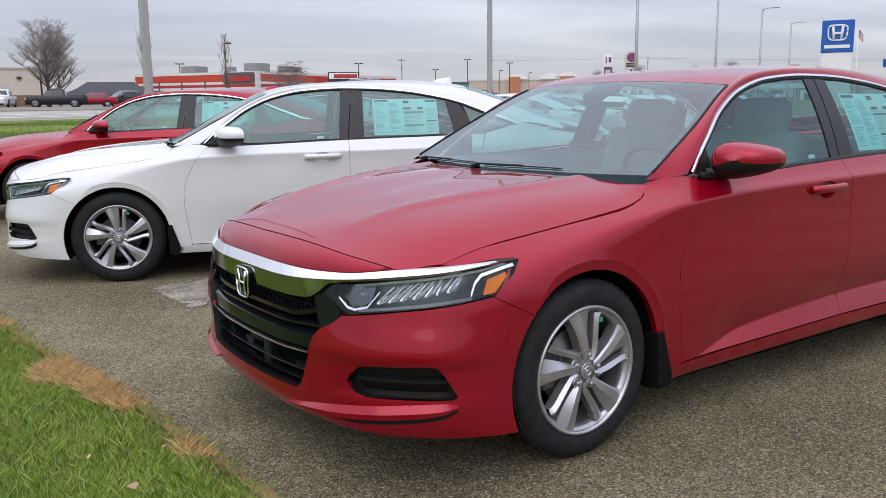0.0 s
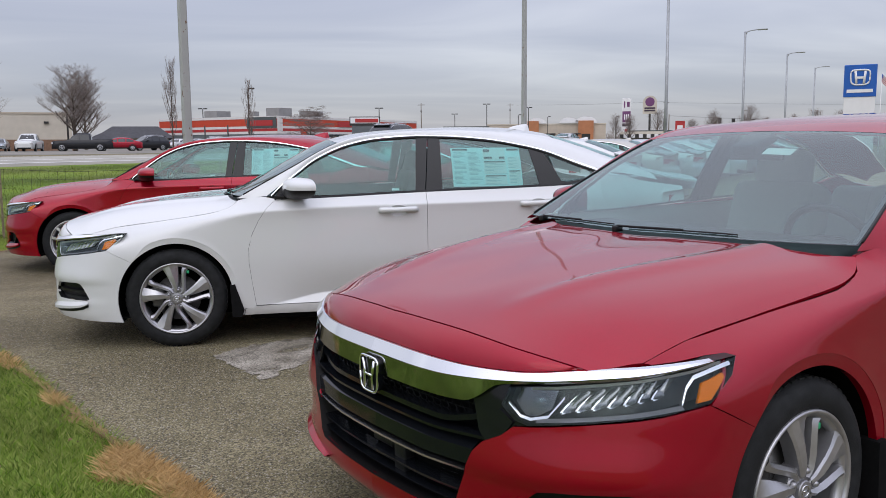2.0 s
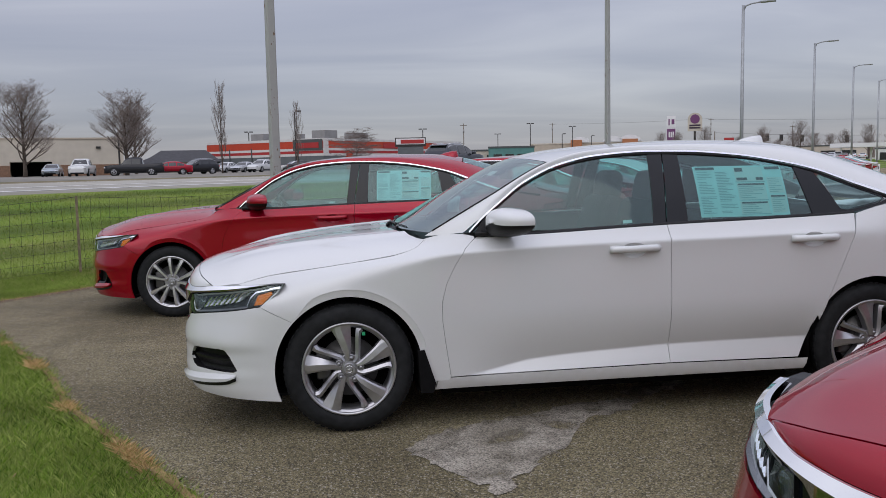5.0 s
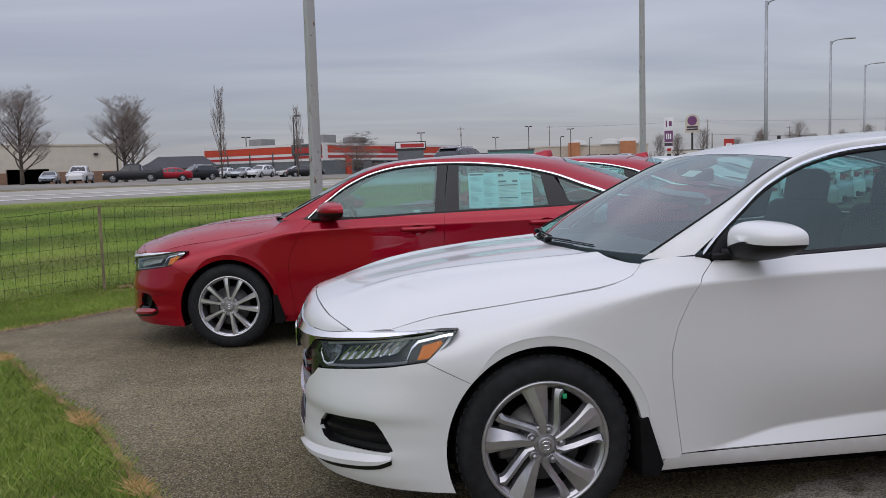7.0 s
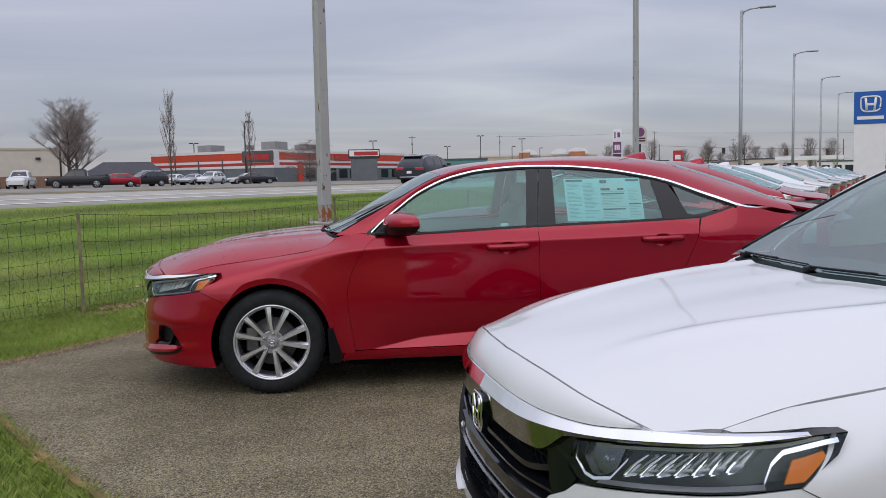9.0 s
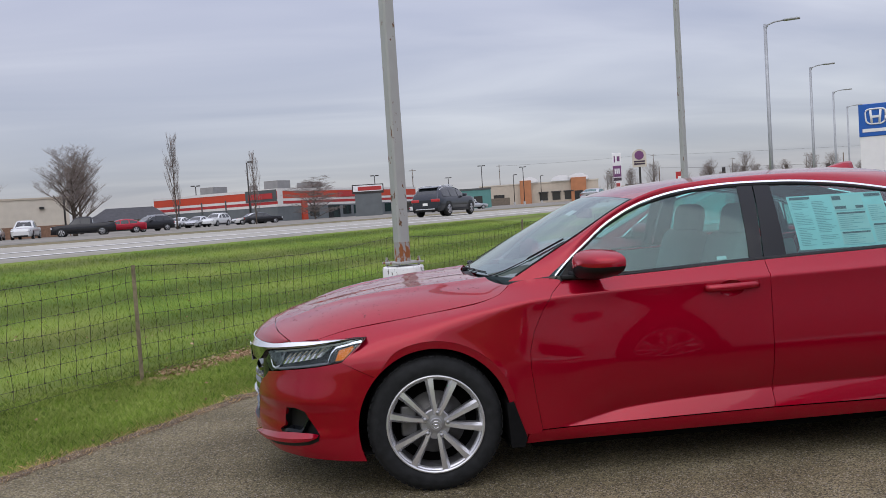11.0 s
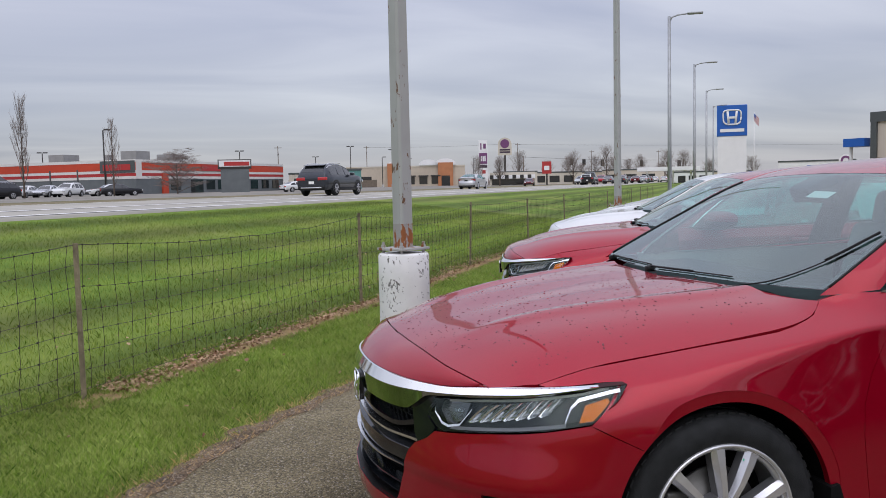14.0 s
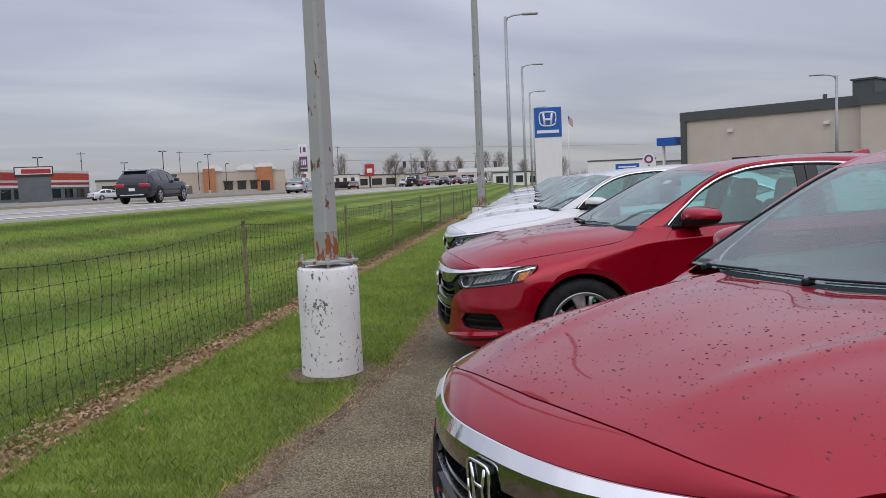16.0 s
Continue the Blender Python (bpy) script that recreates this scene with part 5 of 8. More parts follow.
    twin("grille_wing", (sheet(wing2, nose_off(.004), F, lip=.012, gap=0)), M["gloss_black"], grille)
    # chrome brow
    s = np.linspace(0, 1.165, 60)
    tz, rz, lz2 = spl(*CHROME_TOP)(s), spl(*CHROME_RIDGE)(s), spl(*CHROME_LOW)(s)
    back = [np.stack(nose_off(.012)(s, tz + .002), -1), np.stack(nose_off(-.002)(s, tz), -1), np.stack(nose_off(-.012)(s, rz + .003), -1)]
    part("chrome_brow", both(strip(back, False)), M["chrome"], grille, "chrome strip over the grille")
    # lower face of the same chrome, its darker reflection painted in
    face = [np.stack(nose_off(-.012)(s, rz + .003), -1), np.stack(nose_off(-.010)(s, rz), -1), np.stack(nose_off(-.004)(s, lz2), -1), np.stack(nose_off(.03)(s, lz2 - .001), -1)]
    part("chrome_face", both(strip(face, False)), M["chrome_dimmed"], grille)
    # mark: a plain bright frame
    em = thing_part_mark(grille)
    # lamps
    lamp_out = LAMP_TOP + LAMP_BOT[1:-1]
    for mir in (False, True):
        mm = mirrored if mir else (lambda g: g)
        lamp = part("headlight", mm(sheet(lamp_out, nose_off(.055), F, gap=.0, lip=0)), M["lamp_back"], car, "clear headlight with an amber corner")
        ring = np.array(lamp_out + lamp_out[:1])
        part("lamp_rim", mm(strip([np.stack(nose_off(.001)(*ring.T), -1), np.stack(nose_off(.056)(*ring.T), -1)])), M["black"], lamp)
        part("lamp_lens", mm(sheet(lamp_out, nose_off(-.001), F, gap=.002, lip=0)), M["lens"], lamp)
        part("amber_reflector", mm(sheet([(1.098, .664), (1.140, .670), (1.196, .722), (1.190, .732), (1.118, .713)], nose_off(.005), .02, gap=0, lip=.01)), M["amber"], lamp, "amber side reflector")
        el = []
        el.append(strip([np.stack(nose_off(d)(np.array([1.235, 1.20, 1.10, 1.075, 1.058]), np.array([.748, .744, .724, .70, .662]) + dz), -1) for d, dz in ((.012, .006), (.010, -.003), (.030, -.006))], False))
        part("light_guide", mm(joined(*el)), M["satin_chrome"], lamp)
        refl = []
        bowls = []
        for i in range(7):
            s0 = .722 + i * .042
            zb, zt = .634 + i * .0068, .689 + i * .0068
            q = np.linspace(0, 1, 8)
            lean_s = .060 * q ** 1.3
            c1 = np.stack(nose_off(.022)(s0 + lean_s, zb + (zt - zb) * q), -1)
            c2 = np.stack(nose_off(.026)(s0 + .0075 + lean_s, zb + (zt - zb) * q), -1)
            c3 = np.stack(nose_off(.050)(s0 + .020 + lean_s, zb + .002 + (zt - zb - .004) * q), -1)
            c4 = np.stack(nose_off(.034)(s0 + .040 + lean_s, zb + .004 + (zt - zb - .004) * q), -1)
            refl.append(strip([c1, c2], False))
            bowls.append(strip([c2, c3, c4]))
            sf = np.linspace(0, 1, 5)
            refl.append(strip([np.stack(nose_off(.018)(s0 + .006 + .034 * sf, zb - .002 + .010 * sf), -1), np.stack(nose_off(.046)(s0 + .010 + .036 * sf, zb + .006 + .012 * sf), -1)], False))
        part("reflector_cells", mm(joined(*bowls)), M["lamp_grey"], lamp)
        part("reflector", mm(joined(*refl)), M["chrome"], lamp)
        bowl = [(.585, .645), (.60, .68), (.66, .688), (.715, .688), (.695, .635), (.65, .612), (.62, .612)]
        part("reflector_bowl", mm(sheet(bowl, lambda a, b: nose_off(.045)(a, b), .018, gap=0, lip=-.012)), M["lamp_bowl"], lamp)
        part("projector", mm(moved(lathe([(.0, -.012), (.012, -.009), (.019, .0), (.020, .02)], 20, "x"), Matrix.Translation(np.array(nose_off(.035)(.655, .652))))), M["lens"], lamp)
        part("lamp_edge", mm(strip([np.stack(nose_off(d)(np.array([.575, .572, .61, .64, .69, .735]), np.array([.672, .645, .615, .610, .622, .672]) + dz), -1) for d, dz in ((.018, .004), (.016, -.003))])), M["satin_chrome"], lamp)
        tz2 = np.linspace(.64, 1.20, 22)
        tl = np.interp(tz2, [q[0] for q in LAMP_TOP], [q[1] for q in LAMP_TOP])
        part("lamp_trim", mm(strip([np.stack(nose_off(d)(tz2, tl + dz), -1) for d, dz in ((.006, -.004), (.010, -.012), (.034, -.015))], False)), M["alloy_dark"], lamp)
        part("lamp_sill", mm(strip([np.stack(nose_off(d)(np.linspace(.66, 1.06, 16), np.linspace(.606, .650, 16) + dz), -1) for d, dz in ((.020, .008), (.004, .002))])), M["alloy_dark"], lamp)
    # --- nose panel and hood
    hf = smooth_line([(-.812, 0), (-.806, .18), (-.788, .36), (-.762, .50), (-.713, .633), (-.672, .720)], 30)
    c0 = np.stack(hood_at(hf[:, 0] - .003, hf[:, 1]), -1)
    sN = np.linspace(0, .80, 30)
    c2 = np.stack(nose_off(.004)(sN, spl(*CHROME_TOP)(sN) + .002), -1)
    fade = (1 - np.linspace(0, 1, 30)[:, None] ** 3)
    mid = (c0 + c2) / 2 + np.array([-.006, 0, .010]) * fade
    q1, q3 = .5 * (c0 + mid) + np.array([-.002, 0, .004]) * fade, .5 * (mid + c2) + np.array([-.004, 0, .004]) * fade
    c00 = c0 - np.array([0, 0, .014])
    part("nose_panel", both(joined(strip([c2, q3, mid, q1, c0]), strip([c0, c00]))), body, car)
    side_edge = np.array([(-.672, .720), (-.64, .740), (-.61, .756), (-.575, .772), (-.552, .782)] + [tuple(p) for p in smooth_line([(-.545, .785), (-.46, .789), (-.383, .792), (-.1, .803), (.12, .822), (.28, .838), (.36, .830), (.407, .798)], 30)])
    rear = smooth_line([(.407, .798), (.375, .70), (.31, .45), (.275, .2), (.265, 0)], 20)
    half = [tuple(p) for p in hf] + [tuple(p) for p in side_edge[1:]] + [tuple(p) for p in rear[1:]]
    full = half + [(x, -y) for x, y in reversed(half[1:-1])]
    bonnet = part("hood", sheet(full, hood_at, F, gap=.0022, outward=(0, 0, 0)), body, car)
    if wet:
        rain_drops(bonnet)
    ch = np.array([tuple(p) for p in hf] + [tuple(p) for p in side_edge[1:]])
    part("hood_channel", both(strip([np.stack((ch[:, 0] + dx, -(ch[:, 1] * k), hood(ch[:, 0], ch[:, 1]) - .016), -1) for dx, k in ((.012, .97), (-.004, 1.002))])), body, car)
    # --- fenders, doors, quarters on both sides
    fend = HOODLINE + [(.45, .974), (.50, .984), (.60, .984), (.65, .972)] + DOORCUT + [(.50, .245), (.44, .245), (.432, .20), (.405, .20)]
    flare_a = np.linspace(-14, 137.5, 44)
    flare_r = [.366 + .036 * float(step(-12, 22, a) * step(137.5, 112, a)) for a in flare_a]
    fend += [(r * math.cos(radians(a)), .328 + r * math.sin(radians(a))) for a, r in zip(flare_a, flare_r)]
    fend += [(-.428, .659), (-.352, .7225), (-.313, .7645), (-.36, .7635), (-.45, .7555), (-.52, .753)]
    belt_front = [(x, float(belt(x)) - .012) for x in np.linspace(1.683, .70, 14)]
    fdoor = DOORCUT[::-1] + [(.672, .972)] + belt_front[::-1] + [(1.683, .275)]
    belt_rear = [(x, float(belt(x)) - .012) for x in np.linspace(1.683, 2.74, 14)]
    arch_r = circle_pts(2.83, .328, .366, 153, 170, 6)
    rdoor = [(1.683, .275)] + belt_rear + REARCUT[1:] + arch_r + [(2.40, .272)]
    quarter = [(2.748, 1.034), (2.86, 1.066), (3.0, 1.098), (3.10, 1.100), (3.25, 1.06), (3.45, 1.03), (3.60, 1.01), (3.60, .80), (3.52, .60), (3.45, .45), (3.38, .24), (3.165, .215)]
    quarter += circle_pts(2.83, .328, .366, -16, 152, 30) + REARCUT[::-1]
    quarter = quarter[:-1]
    sill = [(.432, .196), (2.44, .205), (2.455, .267), (1.69, .2725), (.52, .2595), (.445, .243)]
    for mir in (False, True):
        mm = mirrored if mir else (lambda g: g)
        part("fender", mm(sheet(fend, side_at, .02, gap=.0006, lines=creases)), body, car)
        fd = part("front_door", mm(sheet(fdoor, side_at, .022, lines=creases + ledges, holes=[cup_ring(1.482, .878)])), body, car)
        rd = part("rear_door", mm(sheet(rdoor, side_at, .022, lines=creases + ledges, holes=[cup_ring(2.475, .905)])), body, car)
        part("quarter_panel", mm(sheet(quarter, side_at, .045)), body, car)
        rings = [[], [], []]
        for a, r in zip(np.radians(flare_a), flare_r):
            for ring, rr, off in zip(rings, (r + .003, .366, .367), (-.0012, -.0012 - .22 * (r - .366), -.035)):
                px, pz = rr * math.cos(a), .328 + rr * math.sin(a)
                ring.append((px, -(float(side(px, pz)) + off), pz))
        part("arch_flare", mm(strip(rings, False)), body, car)
        part("sill", mm(sheet(sill, side_at, .04, lip=.05, gap=.001)), body, car)
        # handles
        for dr, x0, x1, z in ((fd, 1.352, 1.612, .884), (rd, 2.345, 2.605, .911)):
            pts = [(x0 + (x1 - x0) * t, -(float(side(x0 + (x1 - x0) * t, z)) + .003 + .022 * math.sin(math.pi * min(max(t, .0), 1)) ** .5), z + .004 * t) for t in np.linspace(0, 1, 14)]
            hv, hf2 = tube(pts, .0185, 10)
            part("handle", mm((hv, hf2)), body, dr)
            cx, cz = (x0 + x1) / 2, z - .006
            part("handle_cup", mm(sheet(cup_ring(cx, cz), lambda x, zz, cx=cx, cz=cz: (x, -(side(x, zz) - .020 * np.clip(1 - ((x - cx) / .068) ** 2 - ((zz - cz) / .040) ** 2, 0, 1)), zz), .007, gap=0, lip=0)), body, dr)
        # glass and its frames
        wt = smooth_line(WIN_TOP, 60)
        gt = [(x, z - .012) for x, z in wt]
        fglass = [(.735, .992)] + [p for p in gt if .735 < p[0] < 1.632] + [(1.645, 1.369), (1.612, 1.006)] + [(x, float(belt(x)) - .004) for x in (1.4, 1.1, .9)]
        rglass = [(1.800, 1.016)] + [(1.812, 1.364)] + [p for p in gt if 1.83 < p[0] < 2.44] + [(2.452, 1.288), (2.505, 1.034)] + [(x, float(belt(x)) - .004) for x in (2.3, 2.0)]
        qglass = [(2.585, 1.25), (2.70, 1.20), (2.88, 1.13), (2.925, 1.108), (2.90, 1.094), (2.80, 1.070), (2.705, 1.056), (2.66, 1.060)]
        part("door_glass", mm(sheet(fglass, side_off(-.006), .05, gap=0, lip=0)), glass, fd)
        part("door_glass", mm(sheet(rglass, side_off(-.006), .05, gap=0, lip=0)), glass, rd)
        part("quarter_glass", mm(sheet(qglass, side_off(-.004), .05, gap=0, lip=0)), M["glass_dark"], car)
        part("door_pillar", mm(sheet([(1.610, 1.002), (1.643, 1.372), (1.7245, 1.372), (1.679, 1.006)], side_off(-.001), .04, gap=.001, lip=.01)), M["gloss_black"], fd)
        part("door_pillar", mm(sheet([(1.684, 1.006), (1.729, 1.372), (1.814, 1.367), (1.802, 1.012)], side_off(-.001), .04, gap=.001, lip=.01)), M["gloss_black"], rd)
        part("door_pillar", mm(sheet([(2.503, 1.03), (2.450, 1.290), (2.56, 1.258), (2.60, 1.19), (2.665, 1.062), (2.735, 1.040)], side_off(-.001), .04, gap=.001, lip=.01)), M["gloss_black"], rd)
        part("quarter_frame", mm(joined(strip([np.stack(side_off(.0)(*np.array(qglass + qglass[:1]).T), -1), np.stack(side_off(-.012)(*(np.array(qglass + qglass[:1]) * .94 + np.array(qglass).mean(0) * .06).T), -1)]), sheet([(2.735, 1.040), (2.665, 1.062), (2.705, 1.052), (2.80, 1.066), (2.90, 1.090), (2.935, 1.106), (2.985, 1.104), (2.86, 1.066)], side_off(-.001), .04, gap=0, lip=0), sheet([(2.56, 1.258), (2.70, 1.212), (2.90, 1.137), (2.925, 1.108), (2.88, 1.13), (2.70, 1.20), (2.60, 1.24)], side_off(-.001), .04, gap=0, lip=0))), M["gloss_black"], car)
        part("window_seal", mm(joined(strip([np.stack(side_off(.001)(np.linspace(.66, 2.74, 40), belt(np.linspace(.66, 2.74, 40)) - .010), -1), np.stack(side_off(.003)(np.linspace(.66, 2.74, 40), belt(np.linspace(.66, 2.74, 40)) - .001), -1), np.stack(side_off(-.008)(np.linspace(.66, 2.74, 40), belt(np.linspace(.66, 2.74, 40)) + .003), -1)]),
             strip([np.stack(side_off(.0)(wt[:, 0], wt[:, 1] - .002), -1), np.stack(side_off(-.001)(wt[:, 0], wt[:, 1] - .013), -1), np.stack(side_off(-.012)(wt[:, 0], wt[:, 1] - .016), -1)]))), M["black"], fd)
        part("sail_cover", mm(sheet([(.655, .985), (.745, .990), (.752, 1.085), (.70, 1.044)], side_off(.002), .03, gap=0, lip=.01)), M["black"], fd)
        tailx = np.r_[wt[:, 0], 3.06, 3.12, 3.165]
        tailz = np.r_[wt[:, 1], 1.092, 1.090, 1.094]
        wd = np.interp(tailx, [.6, 2.4, 2.9, 3.06, 3.165], [.015, .015, .024, .018, .002])
        part("window_chrome", mm(strip([np.stack(side_off(-.002)(tailx, tailz), -1), np.stack(side_off(.005)(tailx, tailz + .2 * wd), -1), np.stack(side_off(.005)(tailx, tailz + .8 * wd), -1), np.stack(side_off(-.003)(tailx, tailz + wd), -1)], False)), M["satin_chrome"], car, "chrome window surround")
        # pillar and roof rail
        ax = np.r_[np.linspace(.44, .6, 5), wt[2:, 0], 3.12, 3.2, 3.4]
        az = np.r_[np.linspace(.976, .990, 5), wt[2:, 1] + .014, 1.112, 1.100, 1.058]
        outer = np.stack(side_at(ax, az), -1)
        t = np.linspace(0, 1, len(ax))
        bx = spl([0, .08, .2, .36, .5, .62, .75, .88, 1.0], [.405, .52, .80, 1.10, 1.55, 2.0, 2.5, 2.95, 3.45])(t)
        bx = np.interp(np.r_[0, np.cumsum(np.hypot(np.diff(ax), np.diff(az)))], np.r_[0, np.cumsum(np.hypot(np.diff(ax), np.diff(az)))], ax * .985 + .005)
        bx[0] = .405
        inner = np.stack([bx, -edge_y(bx), edge_z(bx)], -1)
        rows = []
        for k in np.linspace(0, 1, 6):
            bulge = (np.sin(math.pi * k) * .018 * np.clip((np.arange(len(ax)) - 2) / 6, 0, 1))
            p = outer * (1 - k) + inner * k
            p[:, 1] -= bulge * .8
            p[:, 2] += bulge * .7
            rows.append(p)
        part("roof_rail", mm(strip(rows)), body, car)
        # mirror
        mirror(fd, mm, body)
        # mud flap, arch liner
        fp = [(.345, .405), (.378, .412), (.434, .235), (.418, .190), (.355, .192)]
        part("mud_flap", mm(([(x, -.939, z) for x, z in fp] + [(x, -.72, z) for x, z in fp], [(0, 1, 2, 3, 4), (9, 8, 7, 6, 5)] + [(i, 5 + i, 5 + (i + 1) % 5, (i + 1) % 5) for i in range(5)])), M["flap"], car, smooth=False)
        for wx in (0, 2.83):
            lin = [(math.cos(a) * .372 + wx, math.sin(a) * .372 + .328) for a in np.linspace(radians(-22), radians(203), 30)]
            part("arch_liner", mm(joined(strip([[(x, -.915, z) for x, z in lin], [(x, -.60, z) for x, z in lin]]), ([(x, -.62, z) for x, z in lin], [tuple(range(len(lin)))]))), M["void"], car)
        for wx in (0, 2.83):
            wheel_parts(car, wx, rim, not mir)
        if sheet_on and not mir:
            window_sheet(rd, mm)
            lab = [(1.45, 1.012), (1.50, 1.013), (1.50, 1.030), (1.45, 1.029)]
            part("label", mm(sheet(lab, side_off(-.008), .03, gap=0, lip=0)), M["paper_white"], fd)
    # --- roof, screens, trunk
    ws_top = [(1.09, .62), (1.065, .45), (1.045, .2), (1.04, 0)]
    wsu = smooth_line(ws_top, 14)
    def span(lo, hi, n=12):
        return np.linspace(lo, hi, n)
    base = smooth_line([(.428, .792), (.378, .62), (.312, .3), (.286, 0)], 16)
    rightup = [(x, float(edge_y(x)) - .004) for x in span(.46, 1.085, 12)]
    halfw = [tuple(p) for p in base[::-1]] + rightup + [tuple(p) for p in wsu]
    scr = halfw + [(x, -y) for x, y in reversed(halfw[1:-1])]
    part("windshield", sheet(scr, top_at, .05, gap=.004, lip=0, outward=(1.5, 0, 0)), M["glass_screen"], car, "laminated windshield")
    post = [(x, float(edge_y(x)) - .001) for x in span(.445, 1.085, 14)]
    for sgn in (-1, 1):
        part("screen_moulding", tube([(x, sgn * y, float(top(x, y)) + .002) for x, y in post], .0045, 6), M["black"], car)
    rim_o = np.array(scr + scr[:1])
    cen = np.array([.70, 0.0])
    part("screen_band", strip([np.stack((rim_o[:, 0], -rim_o[:, 1], top(rim_o[:, 0], rim_o[:, 1]) + .001), -1), np.stack((lambda q: (q[:, 0], -q[:, 1], top(q[:, 0], q[:, 1]) - .003))(rim_o + (cen - rim_o) * np.array([.045, .035])), -1)]), M["gloss_black"], car)
    rhalf = [tuple(p) for p in wsu[::-1]] + [(x, float(edge_y(x)) + .002) for x in span(1.10, 2.68, 24)] + [(2.70, .3), (2.71, 0)]
    part("roof", sheet(rhalf + [(x, -y) for x, y in reversed(rhalf[1:-1])], top_at, .05, gap=.001, outward=(1.5, 0, 0)), body, car)
    bl = [(2.715, 0), (2.705, .3)] + [(x, float(edge_y(x)) - .004) for x in span(2.69, 3.33, 12)] + [(3.40, .45), (3.43, 0)]
    part("rear_screen", sheet(bl + [(x, -y) for x, y in reversed(bl[1:-1])], top_at, .06, gap=.004, lip=0, outward=(1.5, 0, 0)), M["glass_dark"], car)
    tr = [(3.435, 0), (3.405, .45)] + [(x, float(edge_y(x))) for x in span(3.34, 3.80, 10)] + [(3.86, .4), (3.885, 0)]
    part("trunk_lid", sheet(tr + [(x, -y) for x, y in reversed(tr[1:-1])], top_at, .05, outward=(1.5, 0, 0)), body, car)
    rear_end(car, body)
    cw = [(x, y) for x, y in rear if y < .75]
    cw = list(reversed(cw)) + [(x, -y) for x, y in cw[1:]]
    cw.sort(key=lambda p: p[1])
    part("cowl", strip([[(x + dx, -y, float(hood(x, y)) - dz) for x, y in cw] for dx, dz in ((-.03, .03), (.0, .034), (.05, .030), (.06, .018))]), M["black"], car)
    wipers(car, raised)
    fin = [(2.48, 0, 1.448), (2.53, 0, 1.466), (2.60, 0, 1.482), (2.65, 0, 1.485), (2.67, 0, 1.42)]
    part("antenna_fin", joined(strip([[(x, -.035 - .0 * z, min(z, 1.45) - .02) for x, y, z in fin], [(x, -.018, z - .012) for x, y, z in fin], [(x, 0, z) for x, y, z in fin], [(x, .018, z - .012) for x, y, z in fin], [(x, .035, min(z, 1.45) - .02) for x, y, z in fin]])), body, car)
    # --- cabin
    st = M[seats]
    for y in (-.37, .37):
        seat(car, 1.32, y, st)
    part("rear_bench", joined(box(2.00, 2.52, -.66, .66, .42, .60, .06), moved(box(-.08, .08, -.66, .66, 0, .60, .06), Matrix.Translation((2.52, 0, .50)) @ Matrix.Rotation(radians(24), 4, "Y"))), st, car)
    part("dashboard", joined(box(.42, .86, -.74, .74, .70, .965, .07), box(.44, .62, -.64, .64, .80, .945, .03)), M["cabin"], car)
    wheel_ring = moved(tube([(0, .185 * math.cos(t), .185 * math.sin(t)) for t in np.linspace(0, 2 * math.pi, 33)], .016, 7), Matrix.Translation((.98, -.37, .90)) @ Matrix.Rotation(radians(-24), 4, "Y"))
    spoke = moved(joined(box(-.012, .02, -.17, .17, -.02, .03, .008), box(-.015, .03, -.07, .07, -.07, .05, .02)), Matrix.Translation((.98, -.37, .90)) @ Matrix.Rotation(radians(-24), 4, "Y"))
    part("steering_wheel", joined(wheel_ring, spoke), M["cabin"], car)
    part("cabin_floor", joined(box(.45, 3.3, -.80, .80, .24, .40, .03), box(.6, 1.7, -.12, .12, .38, .68, .03)), M["cabin"], car)
    twin("door_trim", (strip([[(x, -.80, .35) for x in np.linspace(.6, 2.7, 8)], [(x, -.80, .93) for x in np.linspace(.6, 2.7, 8)], [(x, -.85, .99) for x in np.linspace(.6, 2.7, 8)]])), st, car)
    part("parcel_shelf", box(2.72, 3.35, -.62, .62, .98, 1.02, .01), M["cabin"], car)
    part("rear_view_mirror", box(.985, 1.02, -.13, .13, 1.245, 1.305, .012), M["cabin"], car)
    part("sensor_housing", moved(box(.0, .16, -.06, .06, 0, .05, .012), Matrix.Translation((.93, 0, 1.262)) @ Matrix.Rotation(radians(-24), 4, "Y")), M["cabin"], car)
    part("headliner", strip([[(x, y * .95 * float(edge_y(x)), float(top(x, y * float(edge_y(x)) * .95)) - .03) for y in np.linspace(-1, 1, 9)] for x in np.linspace(1.12, 2.66, 9)]), M["seat_light"], car)
    part("underbody", joined(box(-.72, 3.70, -.55, .55, .145, .30, .04), box(.47, 2.38, -.83, .83, .15, .30, .02), box(3.2, 3.75, -.8, .8, .24, .40, .03)), M["void"], car)
    # unseen tray, added to deepen the shade on the ground under the nose
    us = np.linspace(0, float(np.interp(-.37, PX, nose_len)), 22)
    ux, uy = plan_x(us) + .07, plan_y(us) - .045
    rim_l = [(float(x), float(y)) for x, y in zip(ux, uy)]
    tray = rim_l + [(-.36, .60), (.46, .60)]
    loop = tray + [(x, -y) for x, y in reversed(tray[1:])]
    nl = len(loop)
    part("shade_tray", ([(x, y, .203) for x, y in loop] + [(x, y, .215) for x, y in loop], [tuple(range(nl))[::-1], tuple(range(nl, 2 * nl))] + [(i, (i + 1) % nl, nl + (i + 1) % nl, nl + i) for i in range(nl)]), M["void"], car, smooth=False)
    part("engine_bay", box(-.70, .42, -.56, .56, .30, .70, .05), M["void"], car)
    # paper slip behind the windshield
    slip = [(.90, -.13), (.90, -.26), (.855, -.26), (.855, -.13)]
